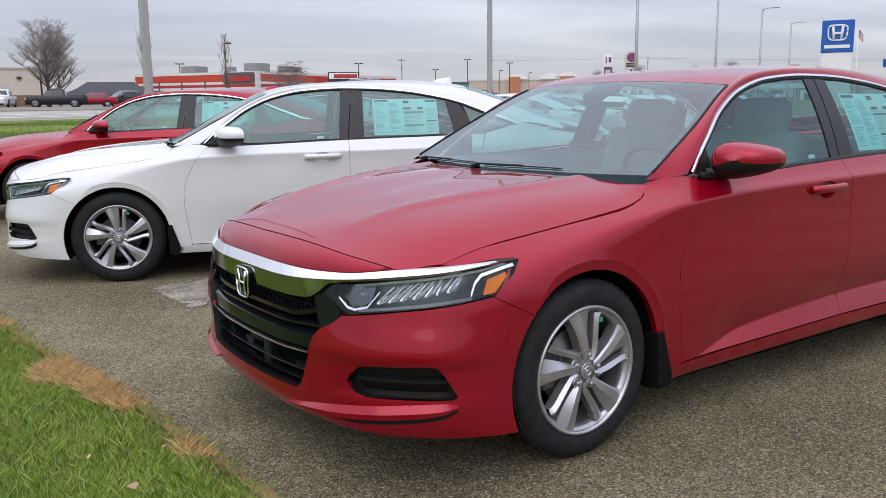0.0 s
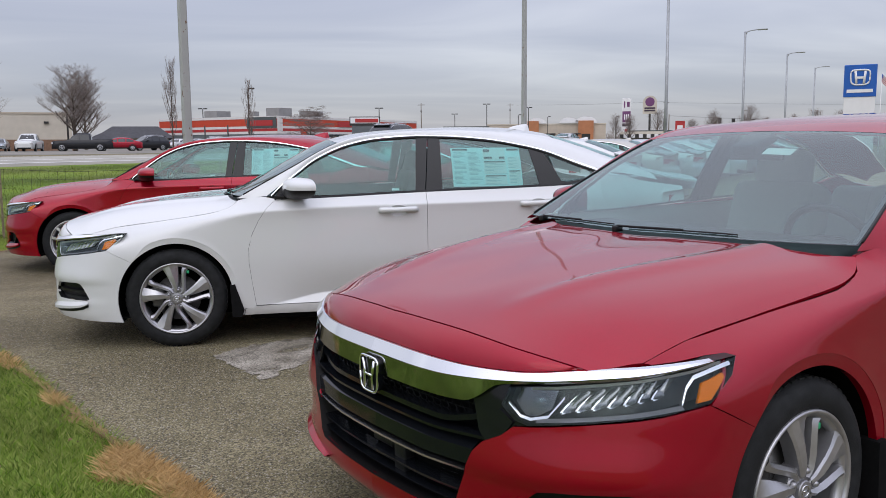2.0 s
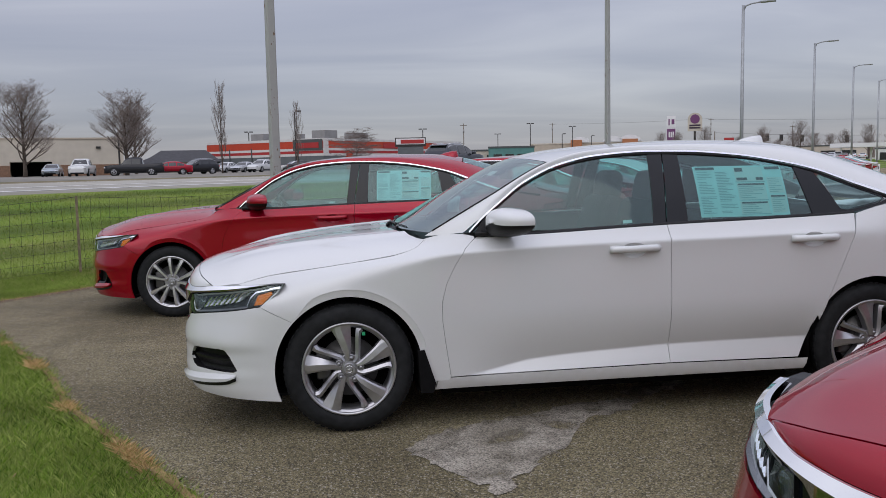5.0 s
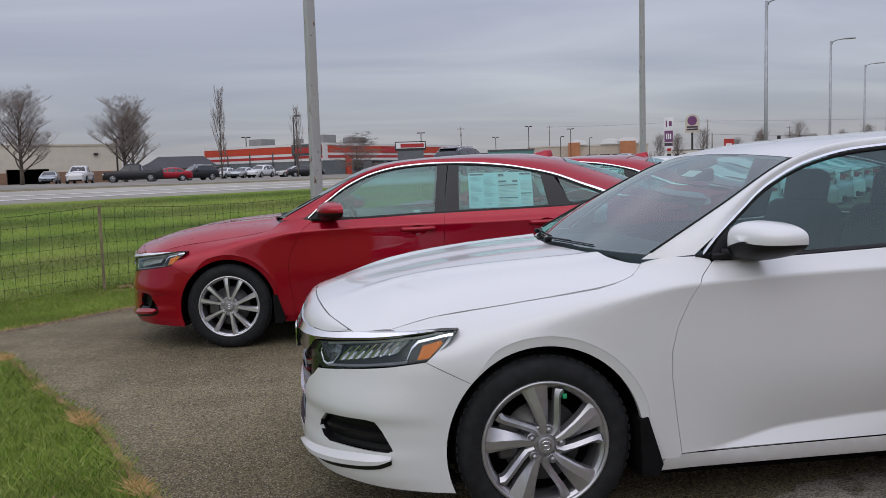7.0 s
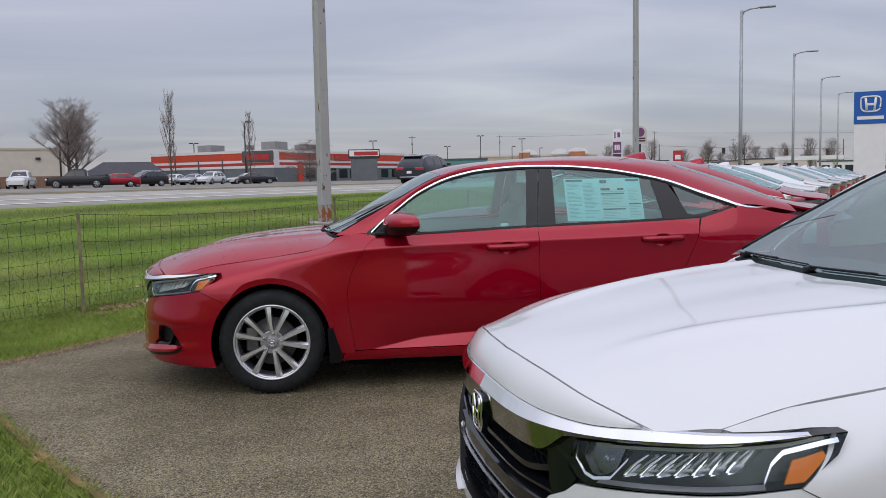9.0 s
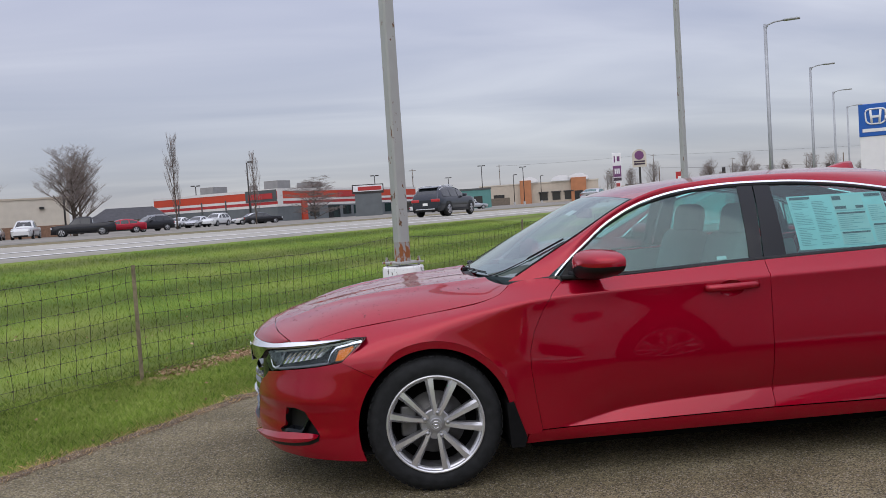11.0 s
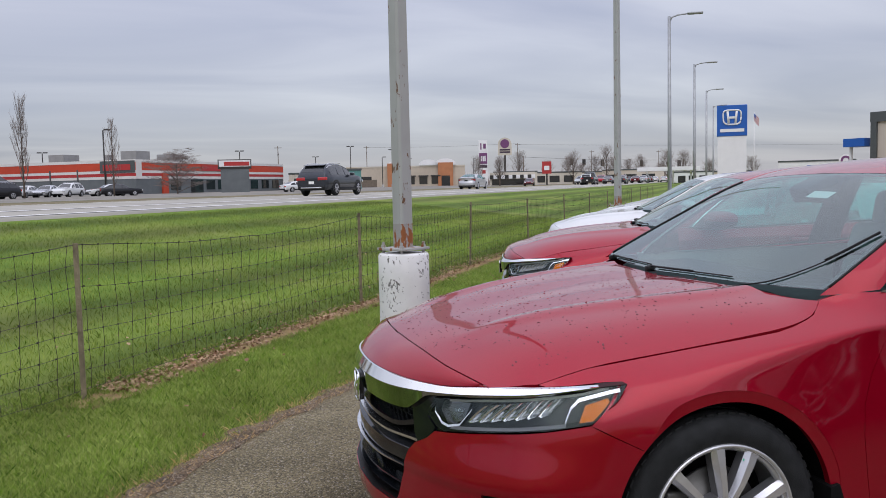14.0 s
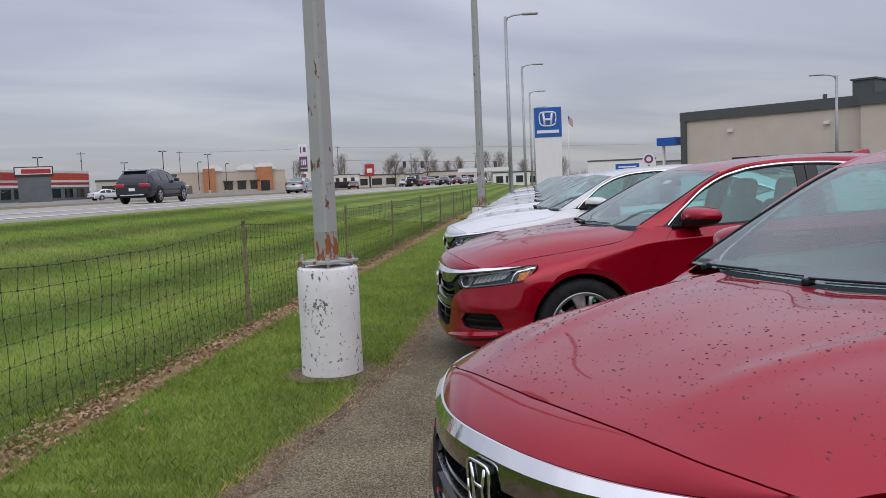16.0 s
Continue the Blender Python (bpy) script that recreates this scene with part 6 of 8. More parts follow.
    part("paper_slip", sheet([(a, -b) for a, b in slip], lambda x, y: (x, -np.asarray(y), top(x, y) - .006), .05, gap=0, lip=0), M["paper_white"], car, "small white paper slip")
    return car


nose_len = np.r_[0, np.cumsum(np.hypot(np.diff(PX), np.diff(PY)))]


def rain_drops(bonnet):
    """Drops of rain standing on the hood: flat, uneven domes."""
    rnd = random.Random(19)
    vs, fs = [], []
    for _ in range(1300):
        x = rnd.uniform(-.78, .30)
        y = rnd.uniform(-1, 1) * (float(hood_y(x)) * .93 if x > -.68 else .55)
        if x < -.60 and abs(y) > .5:
            continue
        r = rnd.choice((.0010, .0013, .0016, .0020, .0030)) * rnd.uniform(.8, 1.3)
        a, e = rnd.uniform(1.0, 2.1), rnd.uniform(1.0, 1.9)
        k = len(vs)
        for q, lift in ((1.0, -.0005), (.72, .42 * r), (.0, .62 * r)):
            for j in range(7 if q else 1):
                t = 2 * math.pi * j / 7
                u, v = r * e * q * math.cos(t), r * q * math.sin(t) * (1 + .25 * math.cos(2 * t + a))
                px, pyy = x + u * math.cos(a) - v * math.sin(a), y + u * math.sin(a) + v * math.cos(a)
                vs.append((px, -pyy, float(hood(px, pyy)) + lift))
        fs += [(k + j, k + (j + 1) % 7, k + 7 + (j + 1) % 7, k + 7 + j) for j in range(7)] + [(k + 7 + j, k + 7 + (j + 1) % 7, k + 14) for j in range(7)]
    fs = [f[::-1] for f in fs]
    tagged(part("rain_water", (vs, fs), M["water"], bonnet), "rain drops standing on the hood, coloured dark red", kind="stuff")


def thing_part_mark(grille):
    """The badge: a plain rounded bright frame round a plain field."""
    c = np.array(nose_off(-.018)(0.0, .618))
    fr = [(.053 * math.copysign(abs(math.cos(t)) ** .42, math.cos(t)) * (1.0 + .12 * math.sin(t)), .055 * math.copysign(abs(math.sin(t)) ** .42, math.sin(t))) for t in np.linspace(0, 2 * math.pi, 41)]
    badge = part("badge", tube([(c[0] + .10 * (z if z < 0 else 0) * 0, y, c[2] + z) for y, z in fr], .0042, 6), M["chrome"], grille, "bright metal badge")
    rows = [[(c[0] + d, y * k, c[2] + z * k) for y, z in fr] for k, d in ((.96, .020), (.96, .003), (.10, .003))]
    part("badge_plate", strip(rows), M["gloss_black"], badge, smooth=False)
    for sy in (-1, 1):
        part("badge_bar", tube([(c[0], sy * .034, c[2] + .046), (c[0] - .001, sy * .023, c[2] + .010), (c[0] - .001, sy * .022, c[2] - .010), (c[0], sy * .026, c[2] - .046)], .0055, 6), M["chrome"], badge)
    part("badge_bar", tube([(c[0] - .001, -.022, c[2] - .002), (c[0] - .001, .022, c[2] - .002)], .0048, 6), M["chrome"], badge)
    return badge


def mirror(door, mm, body):
    """Door mirror: body-coloured shell, black foot and base."""
    vs, fs = [], []
    nu, nv = 18, 28
    for i in range(nu):
        u = i / (nu - 1)
        x = .722 + .160 * u ** 1.3
        r = max((1 - (1 - min(u / .8, 1.0)) ** 2.3) ** .5 * (1 - .06 * max(u - .8, 0) / .2), .03)
        for j in range(nv):
            t = 2 * math.pi * j / nv
            cy, cz = math.cos(t), math.sin(t)
            yy = .112 * math.copysign(abs(cy) ** .66, cy) * r
            zz = .083 * math.copysign(abs(cz) ** .66, cz) * r
            taper = 1 - .50 * (yy / .112 * .5 + .5) ** 1.6
            vs.append((x + .045 * (yy / .112), -(.952 + yy), 1.042 + zz * taper + .006 * (yy / .112)))
    for i in range(nu - 1):
        for j in range(nv):
            k = (j + 1) % nv
            fs.append((i * nv + j, i * nv + k, (i + 1) * nv + k, (i + 1) * nv + j))
    fs.append(tuple(range(nv)))
    end = tuple((nu - 1) * nv + j for j in range(nv))
    low = lambda f: len(f) == 4 and 15 <= (min(f) % nv if max(f) % nv - min(f) % nv < 2 else nv) <= 26
    up_f, low_f = [f for f in fs if not low(f)], [f for f in fs if low(f)]
    shell = part("mirror", mm((vs, up_f)), body, door, "body-coloured door mirror")
    part("mirror_foot", mm((vs, low_f)), M["black"], shell)
    part("mirror_glass", mm((vs, [end])), M["chrome"], shell, smooth=False)
    arm = tube([(.70, -.845, .992), (.755, -.875, .990), (.79, -.91, .992)], .020, 8)
    part("mirror_arm", mm(joined(arm, box(.655, .79, -.875, -.845, .972, .994, .006))), M["black"], shell)


def window_sheet(door, mm):
    """Printed price sheet behind the rear door glass: pale sheet, fine ruled bars and boxes for its print."""
    def quad(x0, x1, z0, z1):
        return [(x0, z0), (x1, z0), (x1, z1), (x0, z1)]

    def flat(quads, d):
        g = []
        for q in quads:
            pts = resample(q, .06)
            x = np.stack(side_off(d)(*pts.T), -1)
            g.append(([tuple(v) for v in x], [tuple(range(len(x)))]))
        return mm(joined(*g))
    sh = part("price_sheet", mm(sheet(quad(1.885, 2.385, 1.030, 1.300), side_off(-.014), .05, gap=0, lip=0)), M["paper"], door, "pale blue printed price sheet")
    part("white_field", flat([quad(2.115, 2.275, 1.215, 1.292), quad(2.115, 2.275, 1.118, 1.205), quad(2.115, 2.275, 1.045, 1.108), quad(2.290, 2.378, 1.150, 1.235), quad(2.290, 2.378, 1.045, 1.140)], -.0130), M["paper_white"], sh)
    rnd = random.Random(88)
    fine, bold = [], [quad(1.898, 2.005, 1.281, 1.294), quad(2.120, 2.165, 1.268, 1.288), quad(2.120, 2.270, 1.196, 1.204), quad(2.292, 2.376, 1.278, 1.292), quad(2.120, 2.180, 1.222, 1.236), quad(2.230, 2.270, 1.222, 1.236), quad(2.294, 2.374, 1.130, 1.138), quad(2.122, 2.268, 1.098, 1.106)]
    for x0, x1 in ((1.900, 1.990), (2.005, 2.100)):
        z = 1.268
        while z > 1.05:
            fine.append(quad(x0, x0 + (x1 - x0) * rnd.uniform(.45, 1.0), z - .0028, z))
            z -= .0085 if rnd.random() < .85 else .018
    for x0, x1, z0, z1 in ((2.122, 2.268, 1.125, 1.190), (2.122, 2.268, 1.050, 1.092), (2.295, 2.372, 1.155, 1.230), (2.295, 2.372, 1.050, 1.125)):
        z = z1
        while z > z0:
            fine.append(quad(x0, x0 + (x1 - x0) * rnd.uniform(.4, 1.0), z - .0026, z))
            z -= .010
    for z in (1.214, 1.117, 1.043):
        fine.append(quad(2.112, 2.280, z - .002, z))
    part("print", flat(fine, -.0118), M["ink"], sh)
    part("heading", flat(bold, -.0112), M["ink_dark"], sh)


def wipers(car, raised):
    """Two slim wiper arms at the foot of the windshield; a raised blade lies up along the driver's pillar."""
    if raised:
        up = smooth_line([(.321, -.487), (.37, -.562), (.45, -.625), (.54, -.668), (.64, -.692), (.715, -.705)], 16)
        pts = [(x, y, float(top(x, y)) + .006) for x, y in up]
        part("wiper_blade", joined(tube(pts, .0030, 6, taper=.0022), tube([(x - .002, y, z + .004) for x, y, z in pts[9:]], .0032, 5)), M["black"], car)
    for y0, y1 in ((.66, .16), (.12, -.40)):
        a = []
        for t in np.linspace(0, 1, 11):
            y = y0 + (y1 - y0) * t
            x = .300 + .12 * (y / .76) ** 2 + .004 + .014 * math.sin(math.pi * t * .6)
            a.append((x, y, float(top(x, y)) + .005))
        w = part("wiper", joined(tube(a[1:], .003, 6), tube([(x - .010, y, z + .004) for x, y, z in a[:7]], .0042, 5)), M["black"], car)
        part("wiper_pivot", box(a[0][0] - .03, a[0][0] + .015, a[0][1] - .013, a[0][1] + .013, a[0][2] - .02, a[0][2] + .004, .006), M["black"], w)


def rear_end(car, body):
    """Rear bumper, trunk face and tail lamps."""
    yb = np.linspace(-.925, .925, 41)
    rows = [np.stack(tail_at(yb, z + 0 * yb), -1) for z in (.22, .26, .35, .45, .58, .68, .70)]
    part("rear_bumper", strip(rows), body, car)
    yt = np.linspace(-.90, .90, 41)
    rows = [np.stack(tail_at(yt, z + 0 * yt), -1) for z in (.70, .73, .80, .90, .97)]
    e = np.array([(3.885 - .10 * (abs(y) / .9) ** 2.4 - .12 * max(abs(y) - .6, 0), -y, 1.062 - .05 * (abs(y) / .9) ** 2) for y in yt])
    e[:, 2] = np.minimum(e[:, 2], 1.075)
    part("trunk_face", strip(rows + [e]), body, car)
    for sgn in (1, -1):
        out = [(.90, .80), (.885, .95), (.70, .93), (.45, .905), (.45, .865), (.66, .86), (.70, .80)]
        q = [(y * sgn, z) for y, z in out]
        lamp = part("tail_lamp", sheet(q, lambda y, z: (tail_at(y, z)[0] + .012, tail_at(y, z)[1], z), .04, gap=0, lip=.012), M["tail_red"], car, "red tail lamp")
    part("plate_panel", box(3.885, 3.905, -.16, .16, .76, .88, .004), M["black"], car)
    part("rear_valance", strip([np.stack((tail_at(yb * .8, z + 0 * yb)[0] + .006, tail_at(yb * .8, 0 * yb)[1], z + 0 * yb), -1) for z in (.23, .36)]), M["black"], car)


def at_hub(x, y, heading, z=0.0):
    """The pose of a car whose driver's-side front wheel stands at x, y."""
    h = radians(heading)
    return pose(x - math.sin(h) * .906, y + math.cos(h) * .906, z, 0, 0, heading)


# ---- the front row ----
car_1 = sedan("sedan", "red", "deep red sedan with machined alloy wheels and a chrome grille", at_hub(2.178, -3.637, 24.24), rim="a", fascia="a")
car_2 = sedan("sedan", "white", "pearl white sedan with machined alloy wheels and dark seats", at_hub(0, 0, 0), rim="a", fascia="a", seats="seat_dark")
sedan("sedan", "red", "deep red sedan with ten-spoke wheels and rain drops on its hood", at_hub(-1.526, 3.740, -6.88), rim="b", fascia="b", wet=True, raised=True)
car_4 = copy_thing(car_1, at_hub(.383, 7.413, -26.69))
tagged(car_4, "deep red sedan parked nose-in towards the wire fence")
# farther along the row
ROW = ["white", "white", "champagne", "silver", "white", "silver", "grey", "white", "silver", "red", "white"]
LOOKS = {"white": "white sedan in the row along the fence", "champagne": "champagne-coloured sedan in the row along the fence", "silver": "silver sedan in the row along the fence", "grey": "dark grey sedan in the row along the fence", "red": "red sedan far along the row by the fence"}
built = {"white": car_2, "red": car_1}
for k, paint in enumerate(ROW):
    m = at_hub(2.62 + .628 * 3.45 * k, 10.83 + .778 * 3.45 * k, -29 - min(k, 4))
    if paint in built:
        c = copy_thing(built[paint], m)
    else:
        c = built[paint] = sedan("sedan", paint, LOOKS[paint], m, rim="b", fascia="a", sheet_on=False)
    tagged(c, LOOKS[paint])


# ---- beyond: road traffic, shops, signs, trees ----
M["stucco"] = plain("tan_stucco", (0.52, 0.45, 0.36), 0.9, grain=0.05, scale=1.5, big=0.08)
M["cream"] = plain("cream_wall", (0.60, 0.55, 0.46), 0.9, grain=0.05, scale=1.2, big=0.08)
M["brick"] = plain("brown_brick", (0.24, 0.14, 0.09), 0.9, grain=0.2, scale=6)
M["beige_panel"] = plain("beige_panel", (0.56, 0.50, 0.42), 0.8, grain=0.04, scale=1.0, big=0.05)
M["dark_trim"] = plain("dark_green_grey_trim", (0.075, 0.085, 0.085), 0.6, grain=0.1)
M["orange"] = plain("orange_band", (0.52, 0.055, 0.020), 0.6, grain=0.05, scale=1)
M["crimson"] = plain("red_band", (0.42, 0.03, 0.03), 0.6, grain=0.05, scale=1)
M["white_band"] = plain("white_band", (0.68, 0.66, 0.63), 0.6, grain=0.05, scale=1)
M["slate"] = plain("slate_wall", (0.13, 0.145, 0.15), 0.8, grain=0.1, scale=1)
M["roof_dark"] = plain("shingle_roof", (0.055, 0.055, 0.06), 0.9, grain=0.2, scale=2)
M["terracotta"] = plain("orange_stucco", (0.45, 0.19, 0.09), 0.9, grain=0.08, scale=1)
M["sign_blue"] = plain("blue_sign", (0.008, 0.10, 0.42), 0.35, grain=0.03)
M["sign_white"] = plain("white_sign", (0.78, 0.78, 0.78), 0.5, grain=0.03, scale=1)
M["sign_dark"] = plain("dark_sign", (0.05, 0.03, 0.05), 0.5, grain=0.05)
M["sign_purple"] = plain("purple_sign", (0.16, 0.05, 0.15), 0.5, grain=0.05)
M["lamp_black"] = plain("dark_bronze", (0.03, 0.028, 0.026), 0.6, grain=0.1)
M["wood_pole"] = plain("weathered_wood", (0.16, 0.13, 0.10), 0.9, grain=0.2, scale=3)
M["dark_glass"] = plain("dark_window", (0.015, 0.018, 0.02), 0.12, 0.0, coat=0.5)
M["unit_grey"] = plain("roof_unit", (0.30, 0.29, 0.28), 0.7, grain=0.1, scale=1)
M["teal"] = plain("teal_wall", (0.10, 0.25, 0.23), 0.8, grain=0.08, scale=1)


def land(x, y):
    s, n = to_sn(x, y)
    return rise(s, n) - .03


def facing(x, y, toward=(-1.5, -2.0), size=1.0):
    """A pose on the land whose -y side looks at a place."""
    dx, dy = toward[0] - x, toward[1] - y
    return pose(x, y, land(x, y), 0, 0, math.degrees(math.atan2(dy, dx)) + 90) @ Matrix.Scale(size, 4)


def along(azimuth, distance):
    """A place by compass bearing from the lot."""
    return -1.2 + distance * math.sin(radians(azimuth)), -1.6 + distance * math.cos(radians(azimuth))


def far_car(name, paint, label, x, y, heading, kind="sedan", group="traffic and parked cars far off"):
    """A parked or passing car seen from far: shaped body, glass house, wheels, lamps. Its nose points along -x."""
    z = land(x, y) + (.05 if 9.4 < to_sn(x, y)[1] < 19.8 else .0)
    c = thing(name, label, "car" if kind != "pickup" else "pickup truck", pose(x, y, z, 0, 0, heading), group)
    L, W, H, waist, r = {"sedan": (4.8, .91, 1.45, .95, .33), "suv": (4.75, .96, 1.76, 1.05, .38), "pickup": (5.8, 1.0, 1.90, 1.15, .42)}[kind]
    x0 = -.95
    roof = {"sedan": ([-.95, -.8, .45, 1.2, 1.9, 2.6, 3.3, 3.6, 3.85], [.62, .80, .95, 1.36, 1.45, 1.38, 1.08, 1.03, .95]), "suv": ([-.95, -.8, -.3, .42, 1.25, 1.9, 2.9, 3.30, 3.60, 3.76, 3.80], [.72, .92, 1.02, 1.12, 1.60, 1.70, 1.66, 1.58, 1.30, 1.06, .90]), "pickup": ([-.95, -.9, .60, 1.25, 1.7, 2.5, 2.72, 2.80, 4.85], [.80, 1.05, 1.20, 1.78, 1.90, 1.88, 1.78, 1.22, 1.20])}[kind]
    top_z = spl(*roof)
    xs = np.unique(np.r_[np.linspace(x0, x0 + L, 34), roof[0]])
    wb = spl([x0, x0 + .25, x0 + .9, x0 + L - .8, x0 + L - .15, x0 + L], [W * .72, W * .90, W, W, W * .93, W * .84])

    lean_in = {"sedan": .30, "suv": .25, "pickup": .19}[kind]

    def section(x):
        w, t = float(wb(x)), float(top_z(x))
        wa = min(waist, t - .02)
        k = max(t - waist, 0)
        return [(w * .86, .30), (w * .97, .40), (w, .62), (w * .985, wa - .10), (w * .94, wa), (w * (.94 - lean_in * min(k / .6, 1)) + .0, t - .07 * min(k / .3, 1)), (w * (.86 - (lean_in + .04) * min(k / .6, 1)), t - .01), (w * .3, t + .008), (0, t + .012)]
    left = [[(x, -y, z) for x in xs for (y, z) in [section(x)[k]]] for k in range(9)]
    g = strip(left)
    ends = []
    for x in (xs[0], xs[-1]):
        sct = section(x)
        ends.append(([(x, -y, z) for y, z in sct] + [(x, y, z) for y, z in reversed(sct)], [tuple(range(18))]))
    part("body", joined(g, mirrored(g), *ends), M[paint], c)
    a, b = {"sedan": (.62, 3.05), "suv": (.66, 3.36), "pickup": (.80, 2.62)}[kind]
    panes = np.linspace(a, b, 4 if kind != "pickup" else 3)
    for p0, p1 in zip(panes, panes[1:]):
        q = np.linspace(p0 + .05, p1 - .05, 8)
        lo = [(x, -(section(x)[4][0] + .004), section(x)[4][1] + .03) for x in q]
        hi = []
        for x in q:
            (y4, z4), (y5, z5) = section(x)[4], section(x)[5]
            k = .86
            hi.append((x, -(y4 + (y5 - y4) * k + .004), max(z4 + (z5 - z4) * k, z4 + .031)))
        wv = strip([lo, hi])
        part("window", wv, M["dark_glass"], c)
        part("window", mirrored(wv), M["dark_glass"], c)
    def screen(xa, xb):
        rows = []
        for x in np.linspace(xa, xb, 6):
            w = section(x)[6][0] * .93
            rows.append([(x, w * u, section(x)[6][1] + .012 + .012 * (1 - u * u)) for u in np.linspace(-1, 1, 7)])
        return strip(rows)
    ra = {"sedan": ((.52, 1.16), (2.68, 3.22)), "suv": ((.48, 1.20), (3.34, 3.66)), "pickup": ((.68, 1.22), (2.72, 2.79))}[kind]
    part("windshield", screen(*ra[0]), M["dark_glass"], c)
    part("rear_screen", screen(*ra[1]), M["dark_glass"], c)
    part("rear_bumper", box(x0 + L - .10, x0 + L + .04, -W * .80, W * .80, .32, .50, .03), M["black"], c)
    if kind == "suv":
        part("bumper_strip", box(x0 + L + .02, x0 + L + .055, -W * .62, W * .62, .40, .45, .01), M["satin_chrome"], c)
    part("front_bumper", box(x0 - .04, x0 + .10, -W * .66, W * .66, .30, .46, .03), M["black"], c)
    for sy in (-1, 1):
        part("sill_trim", box(.40, L - 2.35, sy * W - .03, sy * W + .01, .28, .40, .01), M["black"], c)
    if kind == "pickup":
        part("bed", box(2.95, x0 + L - .1, -W * .82, W * .82, 1.17, 1.222, .01), M["void"], c)
    for wx in (0, L - 1.95 if kind != "pickup" else 3.6):
        for sy in (-1, 1):
            t = part("tyre", lathe([(.0, -.11), (r * .62, -.115), (r * .9, -.11), (r, -.07), (r, .07), (r * .9, .11), (0, .11)], 20), M["rubber"], c, m=pose(wx, sy * (W - .10), r))
            part("rim", joined(lathe([(r * .54, -.118), (r * .60, -.126), (r * .64, -.116)], 18), *(moved(box(-.035, .035, -.128, -.116, .0, r * .58), Matrix.Rotation(radians(72 * k), 4, "Y")) for k in range(5))), M["alloy"], t, m=Matrix.Identity(4) if sy < 0 else pose(0, 0, 0, 0, 0, 180))
    for sy in (-1, 1):
        half = .25 if kind == "suv" else .16
        part("tail_lamp", box(x0 + L - (.22 if kind == "suv" else .06), x0 + L + .02, sy * (W * .90 - half) - half, sy * (W * .90 - half) + half, waist - .24, waist - .08, .03), M["tail_red"], c)
        part("head_lamp", box(x0 - .01, x0 + .14, sy * W * .72 - .16, sy * W * .72 + .16, waist - .34, waist - .22, .02), M["satin_chrome"], c)
    for wx in (0, L - 1.95 if kind != "pickup" else 3.6):
        for sy in (-1, 1):
            lip = [(wx + (r + d) * math.cos(t), r + (r + d) * math.sin(t)) for d in (.005, .07) for t in np.linspace(-.25, math.pi + .25, 17)]
            part("arch_trim", ([(x, sy * (float(wb(min(max(x, x0), x0 + L))) + .006), z) for x, z in lip], [(i, i + 1, i + 18, i + 17) for i in range(16)]), M["black"], c)
    if kind == "suv":
        part("spoiler", moved(box(-.16, .16, -W * .60, W * .60, -.02, .02, .012), Matrix.Translation((3.36, 0, 1.60)) @ Matrix.Rotation(radians(10), 4, "Y")), M[paint], c)
        for sy in (-1, 1):
            part("window_trim", tube([(x, sy * (section(x)[5][0] + .006), section(x)[5][1] - .01) for x in np.linspace(.80, 3.40, 14)], .014, 5), M["satin_chrome"], c)
            part("door_mirror", box(.86, 1.06, sy * W + (-.02 if sy > 0 else -.20), sy * W + (.20 if sy > 0 else .02), 1.06, 1.22, .04), M[paint], c)
            part("roof_rail", tube([(x, sy * W * .62, float(top_z(x)) + .03) for x in np.linspace(1.5, 3.1, 8)], .018, 6), M["satin_chrome"], c)
    part("plate", box(x0 + L, x0 + L + .015, -.15, .15, .62, .76), M["paper_white"], c, smooth=False)
    return c


ALONG = 231.1
far_car("suv", "charcoal", "charcoal family suv on the highway", 8.45, 48.2, ALONG, "suv")
rc = copy_thing(built["silver"], pose(29.9, 79.2, land(29.9, 79.2) + .05, 0, 0, ALONG))
tagged(rc, "silver sedan on the highway", group="traffic and parked cars far off")
for nm, pnt, lab, x, y, h, kd in (
    ("car", "red", "red sedan parked by the tan store", -18.2, 87.4, 15, "sedan"), ("pickup", "black_paint", "black pickup parked by the tan store", -21.9, 86.7, 8, "pickup"),
    ("pickup", "white", "white pickup parked by the tan store", -25.8, 88.0, 95, "pickup"), ("car", "pale_blue", "pale blue car at the store opening", -29.8, 92.0, 100, "sedan"),
    ("suv", "black_paint", "black suv parked behind the red sedan", -15.6, 91.0, 40, "suv"),
    ("car", "white", "white car parked at the parts store", -14.0, 108, 70, "sedan"), ("car", "silver", "silver car parked at the parts store", -11.7, 108.5, 70, "sedan"), ("suv", "white", "white suv parked at the parts store", -9.6, 109, 65, "suv"),
    ("car", "white", "white coupe parked at the parts store", -6.0, 109.5, 20, "sedan"), ("car", "black_paint", "black car parked at the parts store", -1.8, 109.5, 190, "sedan"),
    ("car", "white", "white hatchback parked past the parts store", 20.5, 116, 200, "sedan"), ("car", "silver", "silver car parked near the restaurant", 31.5, 134, 190, "sedan"),
    ("car", "maroon", "maroon car parked near the restaurant", 66, 140, 60, "sedan"), ("pickup", "black_paint", "black pickup on the far highway", 66, 118, ALONG, "pickup"),
    ("car", "white", "white car on the far highway", 82, 135, ALONG - 180, "sedan"), ("suv", "maroon", "maroon suv on the far highway", 92, 150, ALONG - 180, "suv"),
    ("car", "silver", "silver car on the far highway", 96, 148, ALONG, "sedan"), ("car", "red", "red car on the far highway", 118, 178, ALONG, "sedan"), ("car", "white", "white car waiting at the signals", 128, 186, ALONG, "sedan"),
    ("suv", "grey", "grey suv waiting at the signals", 122, 190, ALONG - 180, "suv")):
    far_car(nm, pnt, lab, x, y, h, kd)


